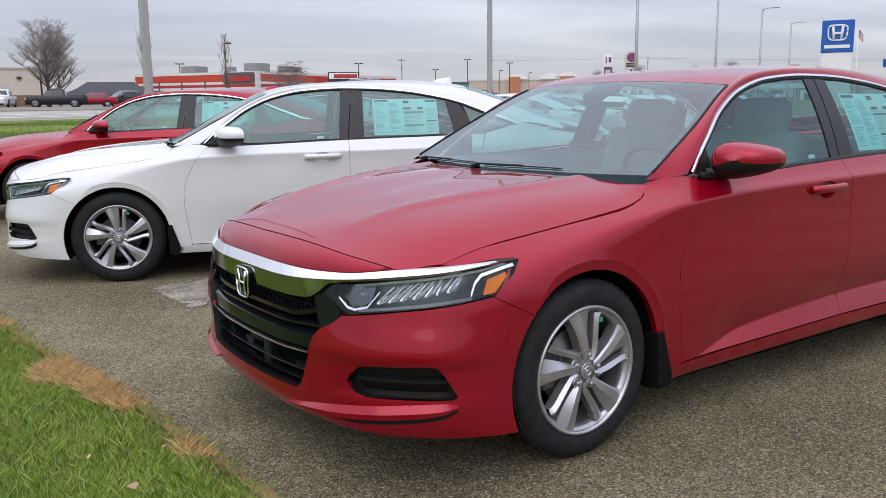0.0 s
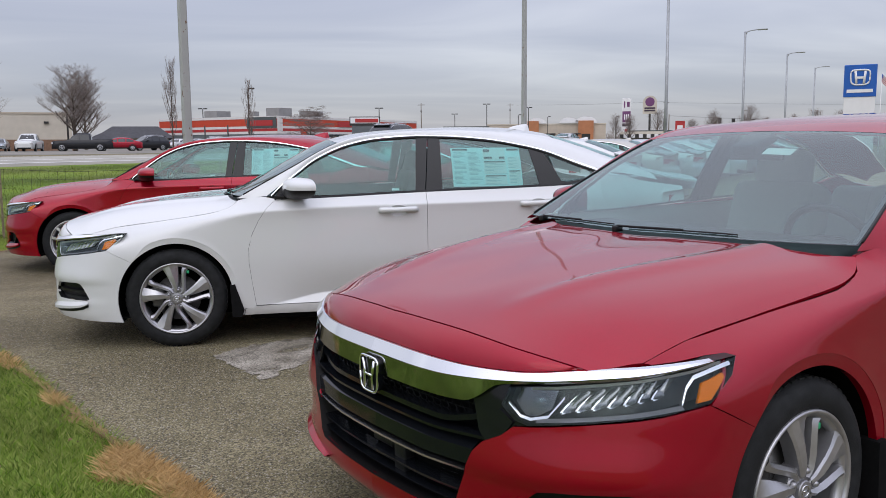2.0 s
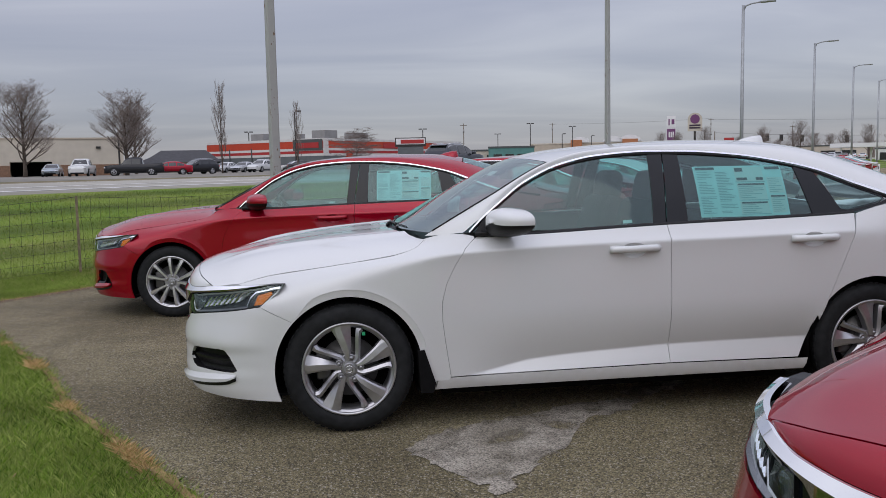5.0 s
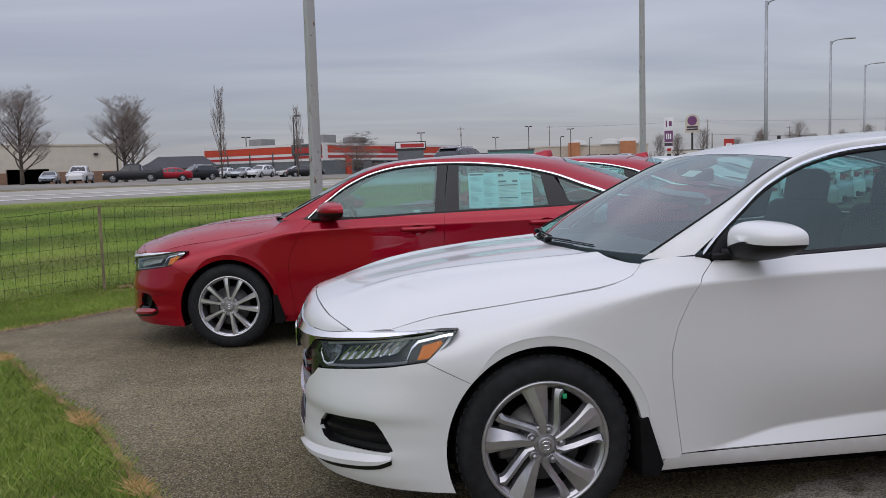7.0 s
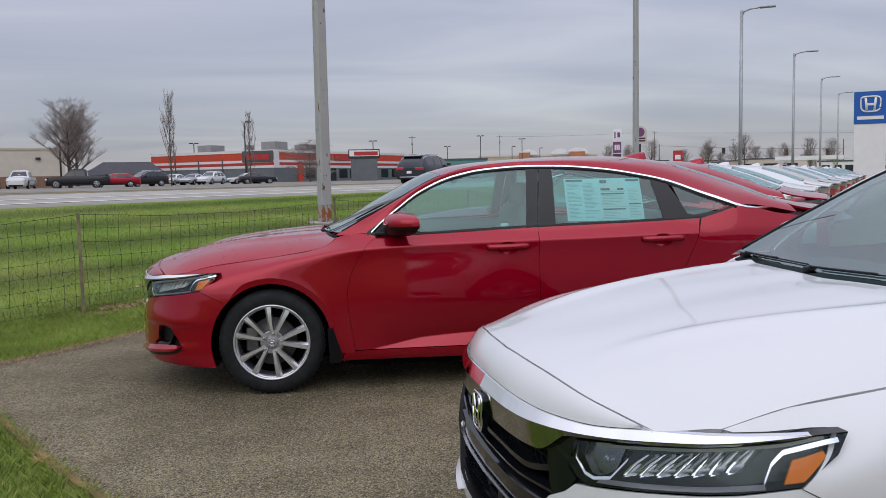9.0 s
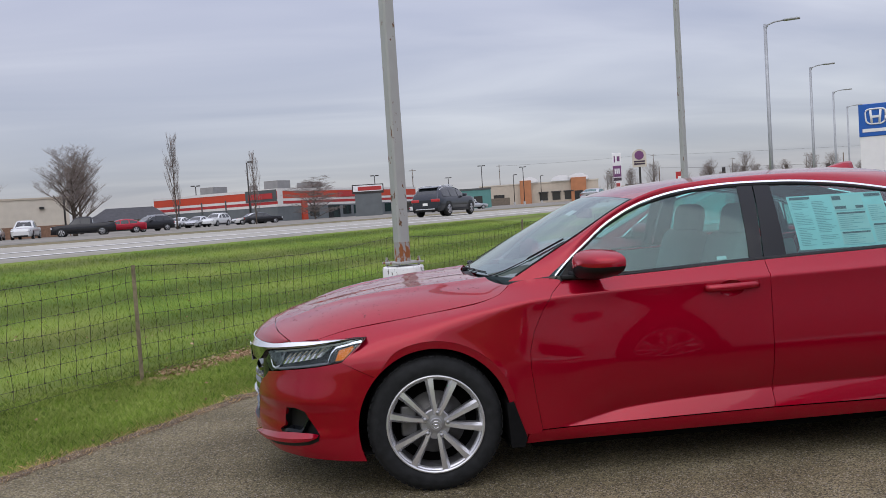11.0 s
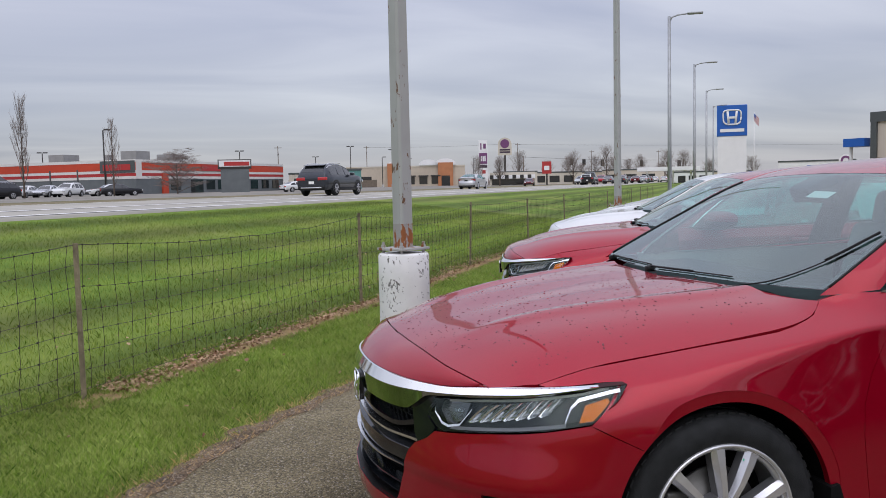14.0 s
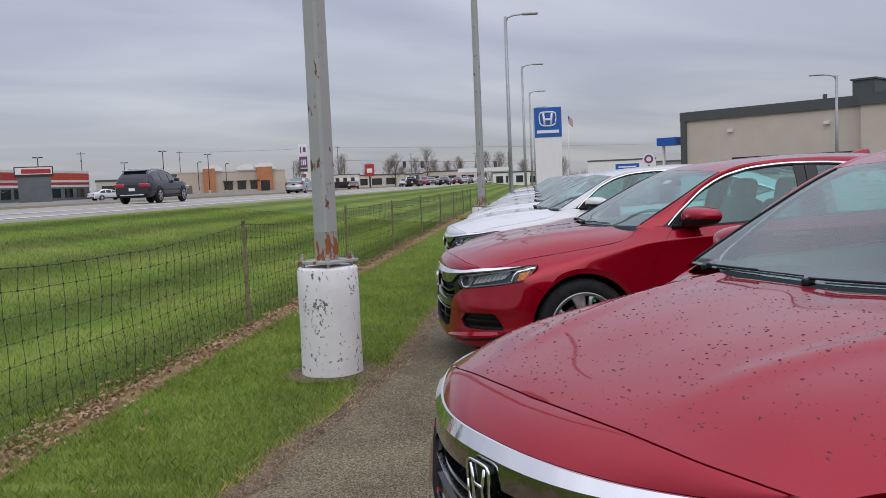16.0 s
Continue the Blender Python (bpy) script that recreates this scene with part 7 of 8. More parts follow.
def block(parent, name, x0, x1, y0, y1, z0, z1, mat, label="", r=0.0):
    return part(name, box(x0, x1, y0, y1, z0, z1, r), M[mat], parent, label, smooth=False)


# parts store on the corner of its lot: grey walls under orange, white and red bands, one front to the road and one to the side lot
st = thing("parts_store", "long low store with orange, white and red bands", "store building", pose(-1.0, 138.4, land(-1, 138.4), 0, 0, math.degrees(math.atan2(.778, .628))))
LX, LY, SH = 45.5, 27.0, 5.35
block(st, "wall", 0, LX, 0, LY, -.5, SH - .1, "slate")
for z0, z1, mt, pr in ((4.92, 5.35, "white_band", .10), (3.72, 4.91, "orange", .06), (3.30, 3.71, "white_band", .05), (2.84, 3.29, "crimson", .06), (2.42, 2.83, "white_band", .05)):
    block(st, "band", -pr, LX + pr, -pr, 0, z0, z1, mt)
    block(st, "band", -pr, 0, .001, LY + pr, z0, z1, mt)
block(st, "corner_panel", -.14, 0, .0, 6.4, 3.35, 5.2, "dark_trim")
block(st, "corner_panel", 0, 1.3, -.14, 0, 2.42, 5.2, "white_band")
block(st, "sign_bar", -.22, -.15, .8, 5.8, 3.75, 4.65, "crimson", "red bar in place of the store's sign")
block(st, "sign_bar", 17.0, 23.5, -.24, -.15, 3.75, 4.7, "crimson", "red bar in place of the store's sign")
for x0 in (6.2, 26.0):
    block(st, "pier", x0, x0 + 1.4, -.3, 0, -.2, 3.3, "orange")
block(st, "door", 14.0, 17.5, -.06, 0, 0, 2.3, "dark_glass")
for x0 in (8.6, 18.5, 22.0, 29, 33, 37, 41):
    block(st, "window", x0, x0 + 2.6, -.05, 0, .6, 2.2, "dark_glass")
for y0 in (5.3, 10.6, 15.9, 21.2):
    block(st, "pilaster", -.12, 0, y0, y0 + .25, -.3, 4.0, "dark_trim")
for x0, x1, y0, y1, z1 in ((3, 6.5, 16, 19, 1.3), (8, 11.5, 6, 9, 1.75), (20, 23.5, 8, 11, 1.6), (1.5, 2.6, 6, 7, .9)):
    block(st, "roof_unit", x0, x1, y0, y1, SH - .1, SH + z1, "unit_grey")
mon = thing("store_sign", "grey sign wall with a white and red sign box", "sign", facing(*along(6.05, 136), size=1.31))
block(mon, "wall", -1.6, 1.6, 0, .5, -.2, 2.75, "slate")
block(mon, "sign_box", -1.9, 1.9, -.05, .55, 2.75, 3.85, "lamp_black")
block(mon, "sign_face", -1.78, 1.78, -.09, -.05, 3.02, 3.74, "sign_white")
block(mon, "sign_bar", -1.2, 1.65, -.12, -.09, 3.12, 3.58, "crimson", "red bar in place of the lettering")

# tan store with a dark loading opening
tn = thing("tan_store", "cream stucco store with a brick base and a dark bay", "store building", facing(-33.0, 99.0))
for x0, x1, z0, z1 in ((-30, -3.2, -.3, 4.3), (1.2, 9.0, -.3, 4.3), (-3.2, 1.2, 1.75, 4.3)):
    block(tn, "wall", x0, x1, 0, 14, z0, z1, "cream")
# black sheet inside the opening: the bay's shade is painted on it
block(tn, "bay", -3.2, 1.2, 3, 3.2, -.3, 1.75, "void")
for x0, x1 in ((-30, -3.2), (1.2, 9.0)):
    block(tn, "brick_base", x0 - .02, x1 + .02, -.06, 0, -.3, 1.35, "brick")
block(tn, "coping", -30.1, 9.1, -.1, 14.1, 4.3, 4.5, "stucco")
block(tn, "wall_lamp", 6.0, 6.5, -.25, 0, 3.2, 3.45, "lamp_black")

hs = thing("house", "low house with a dark shingle roof", "house", facing(-25.3, 145))
block(hs, "wall", -5, 6, 0, 9, -.3, 1.9, "stucco")
part("roof", ([(-6, -1, 1.8), (7, -1, 1.8), (7, 10, 1.8), (-6, 10, 1.8), (-3, 4.5, 3.9), (4.5, 4.5, 3.9)], [(0, 1, 5, 4), (1, 2, 5), (2, 3, 4, 5), (3, 0, 4)]), M["roof_dark"], hs, smooth=False)
part("porch_roof", ([(-7.5, -2, 1.4), (-2, -2, 1.4), (-2, 3, 1.4), (-7.5, 3, 1.4), (-4.7, .5, 2.7), (-4.7, 3, 2.7)], [(0, 1, 4), (1, 2, 5, 4), (3, 0, 4, 5)]), M["roof_dark"], hs, smooth=False)
for x0 in (-3, 1.5):
    block(hs, "window", x0, x0 + 1.2, -.05, 0, .6, 1.5, "dark_glass")

# restaurant with orange towers and curved white roofs
rs = thing("restaurant", "tan restaurant with orange towers and white curved roofs", "restaurant building", facing(90.7, 286.1, size=1.65))
block(rs, "wall", -12.5, 12.8, 0, 14, -.3, 4.2, "stucco")
block(rs, "coping", -12.6, 12.9, -.1, 14.1, 4.2, 4.45, "cream")
for x0, x1, z in ((-3.8, -1.4, 5.0), (7.0, 10.2, 5.0)):
    block(rs, "tower", x0, x1, -.8, 2.5, -.3, z, "terracotta")
for cx, rr in ((-1.8, 1.9), (5.0, 2.0), (8.6, 2.3)):
    arc = [[(cx + rr * math.cos(t), y, 4.9 + .55 * rr * math.sin(t) ** 1.0 - .3) for t in np.linspace(0, math.pi, 13)] for y in (-.6, 3)]
    cap = [p for p in arc[0]]
    part("curved_roof", joined(strip(arc), (cap, [tuple(range(len(cap)))])), M["sign_white"], rs)
for x0 in (.3, 3.0, 5.6):
    block(rs, "window", x0, x0 + 1.7, -.06, 0, .5, 2.1, "dark_glass")
    block(rs, "awning", x0 - .2, x0 + 1.9, -.9, 0, 2.1, 2.35, "lamp_black")
block(rs, "window", -9.5, -7.2, -.06, 0, .9, 2.3, "dark_glass")
block(rs, "door", 7.7, 9.5, -.86, -.8, 0, 2.2, "dark_glass")
block(rs, "fence_wall", -15.5, -6, -3, -2.8, -.2, 1.6, "wood_pole")

# price pylon and restaurant sign
py = thing("price_pylon", "tall purple and white fuel price pylon", "sign", facing(*along(23.0, 330), size=1.86))
block(py, "pylon", -.9, .9, 0, .6, 0, 9.2, "sign_white")
for z0, z1, mt in ((6.9, 9.1, "sign_white"), (4.35, 6.6, "sign_purple"), (3.55, 4.15, "sign_dark"), (1.2, 3.3, "sign_white")):
    block(py, "panel", -.82, .82, -.06, 0, z0, z1, mt)
for x0, x1, z0, z1, mt in ((-.50, -.26, 4.9, 6.0, "sign_white"), (-.12, .12, 4.9, 6.0, "sign_white"), (.26, .50, 4.9, 6.0, "sign_white"), (-.55, -.30, 7.3, 8.6, "sign_purple"), (.05, .60, 7.5, 8.5, "sign_purple"), (-.30, .45, 2.35, 3.05, "crimson")):
    block(py, "panel_bar", x0, x1, -.10, -.06, z0, z1, mt, "plain bar in place of the mark")
rsn = thing("restaurant_sign", "tall arched restaurant sign on a dark pole", "sign", facing(*along(24.47, 340), size=1.86))
block(rsn, "pole", -.22, .22, 0, .4, 0, 6.2, "lamp_black")
arch_p = [(-1.45, 6.2), (1.45, 6.2), (1.45, 8.6)] + [(1.45 * math.cos(t), 8.6 + 1.35 * math.sin(t)) for t in np.linspace(.15, math.pi - .15, 11)] + [(-1.45, 8.6)]
nn = len(arch_p)
part("sign_box", ([(x, 0, z) for x, z in arch_p] + [(x, .5, z) for x, z in arch_p], [tuple(range(nn)), tuple(range(nn, 2 * nn))[::-1]] + [(i, (i + 1) % nn, nn + (i + 1) % nn, nn + i) for i in range(nn)]), M["cream"], rsn, smooth=False)
part("sign_mark", ([(.95 * math.cos(t), -.05, 8.65 + .95 * math.sin(t)) for t in np.linspace(0, math.pi * 2, 18)[:-1]], [tuple(range(17))]), M["sign_purple"], rsn, "round dark mark", smooth=False)
for z0 in (7.25, 6.75):
    block(rsn, "letter_bar", -1.1, 1.1, -.06, -.02, z0 - .05, z0 + .28, "sign_dark", "bar in place of lettering")

# dealer's pylon: blue box on a white column
dp = thing("dealer_sign", "white sign column with a blue sign box", "sign", facing(78.16, 100.0))
KS = 1.17
block(dp, "column", -1.66 * KS, 1.66 * KS, 0, 1.2, -.3, 6.6 * KS, "sign_white")
block(dp, "sign_box", -1.74 * KS, 1.74 * KS, -.1, 1.3, 6.42 * KS, 10.15 * KS, "sign_blue", r=.08)
trap = [(1.02 * KS * math.copysign(abs(math.cos(t)) ** .5, math.cos(t)) * (1 + .10 * math.sin(t)), KS * (8.68 + .86 * math.copysign(abs(math.sin(t)) ** .5, math.sin(t)))) for t in np.linspace(0, 2 * math.pi, 33)]
part("mark_frame", tube([(x, -.14, z) for x, z in trap], .11, 6), M["sign_white"], dp, "plain white rounded frame")
for sx in (-1, 1):
    part("mark_bar", tube([(sx * .62, -.14, 9.40 * KS), (sx * .46, -.14, 7.95 * KS)], .17, 6), M["sign_white"], dp)
block(dp, "mark_bar", -.5, .5, -.20, -.1, 8.52 * KS, 8.78 * KS, "sign_white")
block(dp, "letter_bar", -1.62, 1.62, -.16, -.1, 6.92 * KS, 7.30 * KS, "sign_white", "white bar in place of lettering")

# dealer's building
db = thing("dealer_building", "beige dealer building with a dark parapet band", "building", pose(43.3, 44.0, 0, 0, 0, 11))
block(db, "wall", 0, 32, -50, 0, -.1, 4.9, "beige_panel")
block(db, "parapet", -.15, 32.1, -50, .2, 4.9, 5.55, "dark_trim")
block(db, "corner_trim", -.18, .2, -.25, .15, 0, 4.9, "dark_trim")
block(db, "wall", -.7, 0, -40, -12.1, -.1, 4.9, "beige_panel")
block(db, "parapet", -.85, -.15, -40, -12.0, 4.9, 5.6, "dark_trim")
for y0 in (-3.6, -8.5, -13.0, -22):
    block(db, "window", -.08, 0, y0 - 3.2, y0, 1.0, 2.25, "dark_glass")
block(db, "roof_unit", 1, 3, -12.3, -11.0, 5.5, 6.55, "dark_trim")
block(db, "roof_unit_cap", .9, 3.1, -12.4, -10.9, 6.55, 6.65, "dark_trim")
block(db, "vent_pipe", 2, 2.2, -9, -8.8, 5.5, 6.0, "dark_trim")
for y0 in (-3.7, -10.05):
    block(db, "wall_lamp", -.22, 0, y0, y0 + .34, 3.95, 4.17, "white_band", r=.03)
block(db, "canopy", -.3, 1.2, .5, 2.0, 3.35, 3.9, "sign_blue")
block(db, "canopy_post", .2, .35, 1.7, 1.85, 0, 3.35, "sign_white")
lot_lamp(36.6, 28.3, 5.9, 140)


def twin_lamp(x, y, h, twin=True, lab="dark two-headed parking lot lamp"):
    p = thing("parking_lamp", lab, "street lamp", facing(x, y), "parking lot lamps across the road")
    part("pole", lathe([(.11, 0), (.10, h)], 8, "z", True), M["lamp_black"], p)
    part("base", lathe([(.35, 0), (.35, .9), (0, .9)], 10, "z"), M["concrete"], p)
    for sx in ((-1, 1) if twin else (1,)):
        part("lamp_head", box(min(sx * .1, sx * 1.0), max(sx * .1, sx * 1.0), -.22, .22, h, h + .22, .03), M["lamp_black"], p)


for x, y, h, tw in ((-5.2, 131.3, 9.2, False), (54.0, 220.7, 11.0, True), (68.4, 230, 10.5, True), (-24.5, 100, 5.0, False), (-17.7, 190.5, 8.5, True), (22.4, 199, 9.0, True), (50, 245.4, 9.2, True), (64.3, 226, 8.3, False), (85.0, 265, 9.0, False), (121, 296, 10, False), (146, 309, 10, False)):
    twin_lamp(x, y, h, tw, "dark two-headed parking lot lamp" if tw else "dark single-headed parking lot lamp")


def utility_pole(x, y, h):
    p = thing("utility_pole", "wooden utility pole with a cross arm", "utility pole", facing(x, y), "utility poles")
    part("pole", lathe([(.17, 0), (.12, h)], 8, "z", True), M["wood_pole"], p)
    part("cross_arm", box(-1.2, 1.2, -.07, .07, h - .7, h - .52), M["wood_pole"], p, smooth=False)
    part("transformer", lathe([(0, h - 3.0), (.25, h - 3.0), (.25, h - 2.0), (0, h - 2.0)], 10, "z"), M["unit_grey"], p)


UP = [(45.3, 280.5, 14.2), (92.3, 341.1, 17), (171, 361, 19.0), (204, 350, 15), (254, 368, 15.5), (317, 386, 16)]
for x, y, h in UP:
    utility_pole(x, y, h)
for (x0, y0, h0), (x1, y1, h1) in (((171, 361, 19.0), (308, 269, 15)), ((92.3, 341.1, 17), (171, 361, 19.0))):
    z0, z1 = land(x0, y0) + h0 - .6, land(x1, y1) + h1
    w = new("power_line", mesh_of("power_line", *tube([(x0 + (x1 - x0) * t, y0 + (y1 - y0) * t, z0 + (z1 - z0) * t - 6 * t * (1 - t) * .35) for t in np.linspace(0, 1, 14)], .035, 3), M["lamp_black"]))
    tagged(w, "dark overhead power line", "power line")

# signals hung over the crossing
sg = thing("traffic_signals", "dark traffic signals hanging on a span wire", "traffic signals", Matrix.Identity(4))
sp0, sp1 = Vector((148.1, 308.7)), Vector((203.4, 273.5))
part("span_wire", tube([(sp0.x + (sp1.x - sp0.x) * t, sp0.y + (sp1.y - sp0.y) * t, 12.2 - 3.0 * t - 1.7 * t * (1 - t)) for t in np.linspace(0, 1, 10)], .05, 3), M["lamp_black"], sg)
for q in (sp0, sp1):
    part("pole", moved(lathe([(.25, 0), (.18, 12.4)], 8, "z", True), Matrix.Translation((q.x, q.y, 0.3))), M["wood_pole"], sg)
for t in (.29, .366, .475, .705, .92):
    q = sp0.lerp(sp1, t)
    zc = 12.2 - 3.0 * t - 1.7 * t * (1 - t)
    part("signal_head", moved(box(-.50, .50, -.50, .50, -2.5, -.08, .08), Matrix.Translation((q.x, q.y, zc))), M["lamp_black"], sg)

fl = thing("flag_pole", "white flag pole with a drooping striped flag", "flag pole", pose(77.1, 94.3, 0))
part("pole", lathe([(.07, 0), (.04, 10.3)], 8, "z", True), M["sign_white"], fl)
for k in range(9):
    fg = [[(-.02 - .10 * math.sin(3 * u), -1.0 * u, 10.15 - 1.0 * v - .75 * u ** 1.3) for u in np.linspace(.45 if k < 4 else 0, 1, 8)] for v in (k / 9, (k + 1) / 9)]
    part("flag_stripe", strip(fg), M["sign_white" if k % 2 else "crimson"], fl)
part("flag_canton", strip([[(-.02 - .10 * math.sin(3 * u), -1.0 * u, 10.15 - 1.0 * v - .75 * u ** 1.3) for u in np.linspace(0, .45, 5)] for v in (0, 4 / 9)]), M["sign_blue"], fl)

# shops far down the road
for i, (az, dist, w, h, mt) in enumerate(((28, 240, 14, 3.2, "cream"), (30.5, 270, 12, 3.4, "stucco"), (33, 260, 18, 3.6, "beige_panel"), (36.8, 230, 10, 3.2, "sign_white"), (38.5, 260, 16, 3.6, "stucco"), (25.2, 215, 11, 3.2, "cream"), (13.2, 165, 9, 3.6, "teal"), (12, 175, 12, 3.2, "cream"), (44, 210, 16, 5, "sign_white"), (47, 230, 14, 4.5, "unit_grey"))):
    x, y = -2 + dist * math.sin(radians(az)), dist * math.cos(radians(az))
    b = thing("shop", "small flat-roofed shop far down the road", "shop building", facing(x, y), "shops down the road")
    block(b, "wall", -w / 2, w / 2, 0, 10, -1, h, mt)
    block(b, "coping", -w / 2 - .1, w / 2 + .1, -.1, 10.1, h, h + .35, "dark_trim")
    for k in range(3):
        block(b, "window", -w / 2 + 1 + k * (w - 2) / 3, -w / 2 + 1 + (k + .7) * (w - 2) / 3, -.08, 0, .6, 2.4, "dark_glass")
wd = thing("red_sign", "red roadside sign box on a post", "sign", facing(88.3, 175.3))
block(wd, "pole", -.2, .2, 0, .3, 0, 2.6, "lamp_black")
block(wd, "sign_box", -1.05, 1.05, -.1, .5, 2.6, 5.4, "crimson")
block(wd, "letter_bar", -.6, .6, -.16, -.1, 3.4, 4.4, "sign_white", "bar in place of lettering")


fz = thing("round_sign", "round white roadside sign with a maroon ring", "sign", facing(112.8, 113))
block(fz, "pole", -.15, .15, 0, .3, 0, 3.2, "lamp_black")
part("sign_disc", moved(lathe([(0, -.2), (1.1, -.2), (1.1, .2), (0, .2)], 20), Matrix.Translation((0, 0, 4.2))), M["sign_white"], fz, smooth=False)
part("sign_ring", moved(lathe([(.45, -.24), (.8, -.24), (.8, -.18)], 20), Matrix.Translation((0, 0, 4.2))), M["sign_purple"], fz, smooth=False)
bz = thing("blue_sign", "small blue and red roadside sign boxes", "sign", facing(103, 108.7))
for x0 in (-1.2, 1.0):
    block(bz, "pole", x0, x0 + .2, 0, .2, 0, 2.2, "lamp_black")
block(bz, "sign_box", -2.0, 2.0, -.1, .3, 2.4, 3.4, "sign_blue")
block(bz, "sign_box", -1.6, .2, -.1, .3, 1.3, 2.2, "crimson")
block(bz, "letter_bar", -1.5, 1.5, -.14, -.1, 2.75, 3.0, "sign_white", "bar in place of lettering")
cn = thing("fuel_canopy", "white fuel station canopy far down the road", "canopy", facing(116, 166))
block(cn, "roof", -8, 6, 0, 8, 3.0, 3.9, "sign_white")
for x0 in (-6, 0, 4):
    block(cn, "post", x0, x0 + .35, 3, 3.4, -.3, 3.0, "sign_white")
aw = thing("awning_shop", "small shop with a black and white striped awning", "shop building", facing(78, 172))
block(aw, "wall", -5, 5, 0, 8, -.5, 3.0, "cream")
for k in range(12):
    block(aw, "awning_stripe", -5 + k * .83, -5 + (k + 1) * .83, -1.2, 0, 1.6, 2.4, "sign_white" if k % 2 else "lamp_black")
block(aw, "window", -4.5, 4.5, -.06, 0, .2, 1.5, "dark_glass")
rq = random.Random(77)
QUEUE = ["white", "silver", "black_paint", "grey", "red", "maroon", "white", "silver", "grey", "champagne", "black_paint", "white"]
for k, pnt in enumerate(QUEUE):
    s0, n0 = 128 + k * 8.5 + rq.uniform(-2, 2), (15.5, 18.0, 12.0)[k % 3]
    fx, fy = sn(s0, n0)
    far_car("car" if k % 4 else "suv", pnt, {"white": "white car in the far traffic", "silver": "silver car in the far traffic", "black_paint": "black car in the far traffic", "grey": "grey car in the far traffic", "red": "red car in the far traffic", "maroon": "maroon car in the far traffic", "champagne": "champagne car in the far traffic"}[pnt], fx, fy, ALONG + (180 if n0 > 17 else 0), "sedan" if k % 4 else "suv")


# ---- bare trees ----
def bare_tree(name, label, x, y, h, spread, seed, trunk=.16, up=.55, depth=5, first=.18, kids=(4, 4), reach=.27):
    """A leafless tree: trunk, limbs and many fine twigs."""
    rnd = random.Random(seed)
    t = thing(name, label, "tree", pose(x, y, land(x, y)), "bare trees across the road")
    wood, fine = [], []

    def grow(p, d, length, r, lev):
        pts, q = [p], Vector(p)
        for _ in range(3):
            d = (d + Vector((rnd.gauss(0, .07), rnd.gauss(0, .07), up * .16))).normalized()
            q = q + d * (length / 3)
            pts.append(tuple(q))
        (wood if lev < 2 else fine).append(tube(pts, r, 5 if lev < 2 else 3, taper=r * .62))
        if lev >= depth:
            return
        for _ in range(rnd.randint(*kids) + (1 if lev == 0 else 0)):
            k = rnd.uniform(.3, 1.0)
            i = min(int(k * 3), 2)
            base = Vector(pts[i]).lerp(Vector(pts[i + 1]), k * 3 - i)
            a = rnd.uniform(0, 6.283)
            side_v = Vector((math.cos(a), math.sin(a), 0))
            nd = (d * (1 - spread) + side_v * spread * rnd.uniform(.7, 1.2) + Vector((0, 0, up * .5))).normalized()
            grow(tuple(base), nd, length * rnd.uniform(.50, .74), max(r * .5, .0065), lev + 1)
    pts = [(0, 0, -.2), (.02, .01, h * first), (.0, .03, h * .45), (.03, 0, h * .72)]
    wood.append(tube(pts, trunk, 8, taper=trunk * .25))
    n_limb = 22
    for i in range(n_limb):
        k = first + (.74 - first) * i / (n_limb - 1)
        a = i * 2.4 + rnd.uniform(-.4, .4)
        out = spread * (1.5 - .9 * k)
        d = Vector((math.cos(a) * out, math.sin(a) * out, .62 + .5 * k)).normalized()
        oval = math.sin(math.pi * min(.30 + .75 * (k - first) / (.9 - first), 1.0))
        grow((0.0, 0.0, h * k), d, h * reach * (.45 + .55 * oval), trunk * .36 * (1.1 - k), 1)
    part("trunk", joined(*wood), M["bark"], t)
    part("crown", joined(*fine), M["twig"], t)
    return t


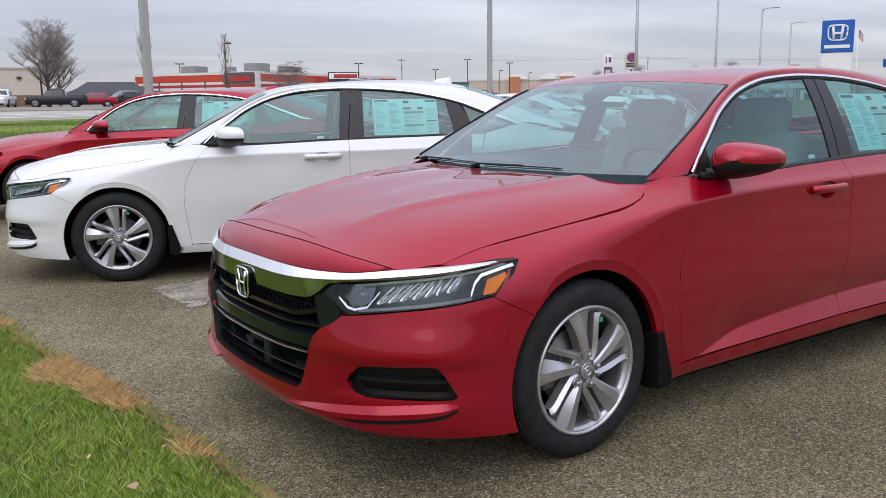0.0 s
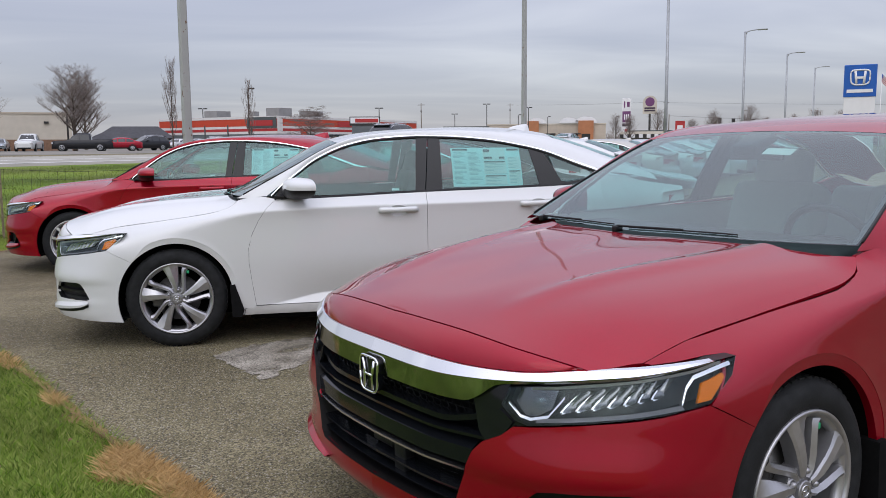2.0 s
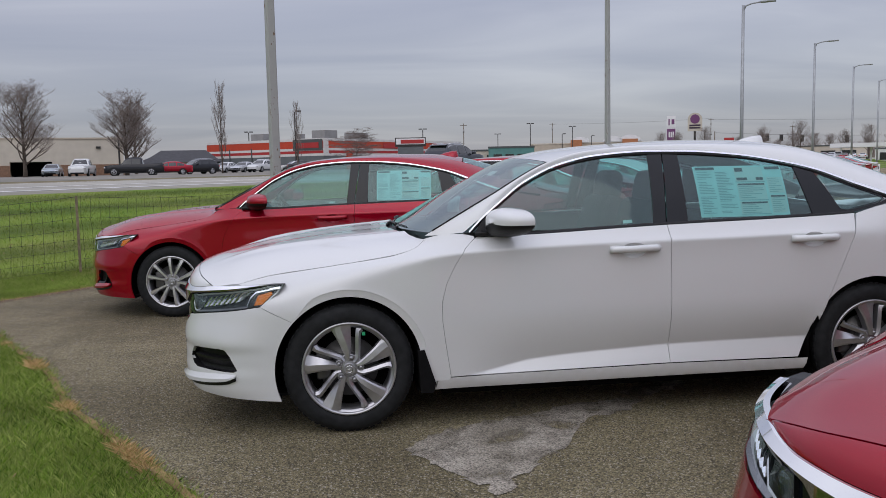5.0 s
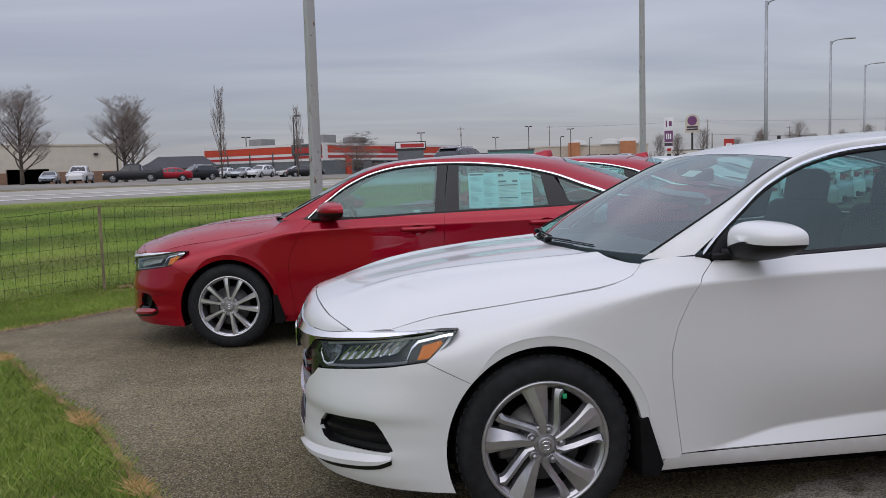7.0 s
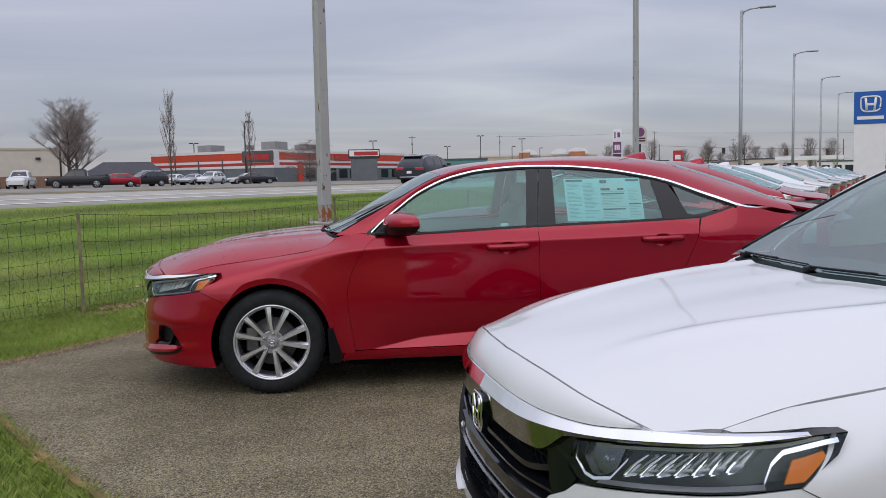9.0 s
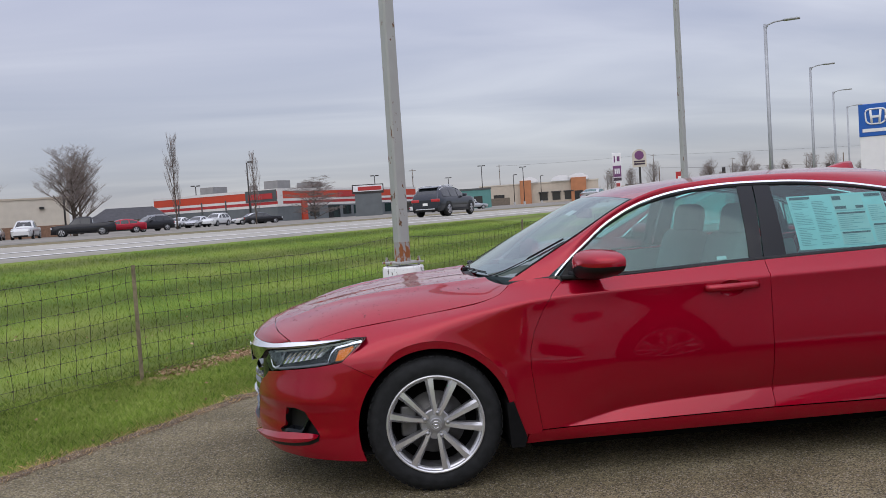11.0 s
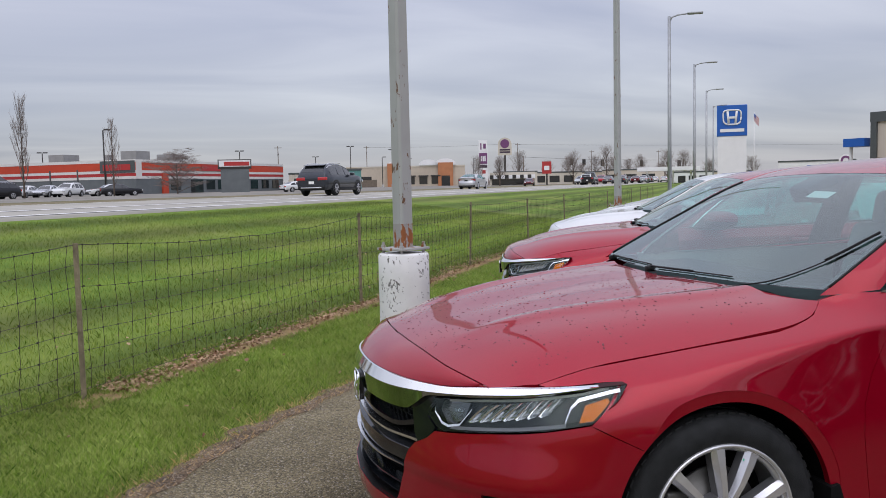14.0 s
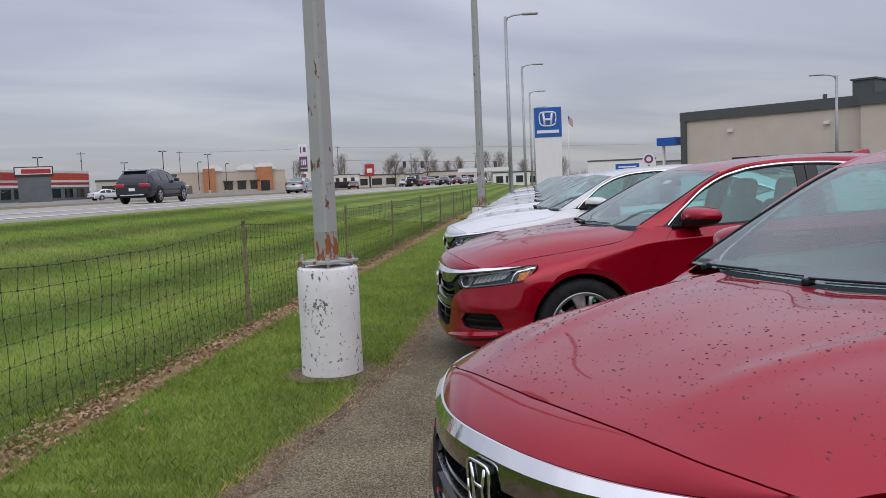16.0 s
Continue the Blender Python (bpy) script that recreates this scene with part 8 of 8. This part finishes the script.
bare_tree("tree", "broad bare street tree", -30.8, 87.2, 9.4, .80, 1, .26, first=.13, reach=.33)
bare_tree("tree", "broad bare street tree", -21.4, 89.8, 8.5, .80, 2, .26, first=.13, reach=.33)
bare_tree("tree", "slim upright bare tree", -12.3, 96.4, 11.4, .30, 3, .11, .9, 4, .12, (3, 4), .17)
bare_tree("tree", "slim upright bare tree", -3.9, 102, 9.6, .30, 4, .10, .9, 4, .12, (3, 3), .17)
bare_tree("bush", "broad bare shrub by the store", 4.1, 124.0, 6.0, 1.1, 5, .13, .25, 5, .04, (4, 4), .55)
bare_tree("tree", "bare tree behind the tan store", -27, 120, 9.5, .6, 6, .25)
bare_tree("tree", "bare tree near the signs", 74, 170, 6.5, .6, 7, .18, depth=4)
for k, az in enumerate((27.2, 28.6, 29.5, 30.4, 31.6, 32.5, 33.3, 34.6, 36.0, 37.6, 39.0, 40.2)):
    tx, ty = along(az, 318 + 26 * ((k * 5) % 4) / 3)
    bare_tree("tree", "bare tree behind the far crossing", tx, ty, (8.5, 10.0, 7.5, 10.8, 9.0)[k % 5], .66, 60 + k, .22, depth=4, kids=(4, 5), reach=.30)
for x, y, h, sd in ((104, 222, 10, 8), (112, 205, 9, 9), (128, 214, 11, 10), (136, 196, 9, 11), (98, 238, 9, 12), (150, 190, 8, 13), (168, 150, 7, 14)):
    bare_tree("tree", "bare tree far down the road", x, y, h, .6, sd, .2, depth=4)


def far_wood(rnd):
    az = rnd.uniform(-30, 75)
    d = rnd.uniform(330, 480)
    return (-2 + d * math.sin(radians(az)), d * math.cos(radians(az)), az)


def wisp(rnd, x, y, az):
    h = max(0.5, 4.0 + 5.5 * noise.noise((az * .35, 2.0, 0)) + 3 * noise.noise((az * 1.3, 5.0, 0)) + rnd.uniform(-1, 1.5))
    z = land(x, y) - 1
    vs, fs = [], []
    for _ in range(5):
        dx, w = rnd.uniform(-2.2, 2.2), rnd.uniform(.05, .16)
        ca, sa2 = math.cos(radians(az)), math.sin(radians(az))
        k = len(vs)
        vs += [(x - w * ca, y + w * sa2, z), (x + w * ca, y - w * sa2, z), (x + dx * ca, y - dx * sa2, z + 1 + h * rnd.uniform(.6, 1.1))]
        fs.append((k, k + 1, k + 2))
    return vs, fs


scatter("far_woods", 2600, far_wood, wisp, M["twig"], "hazy line of leafless woods on the horizon", "woods", 51)
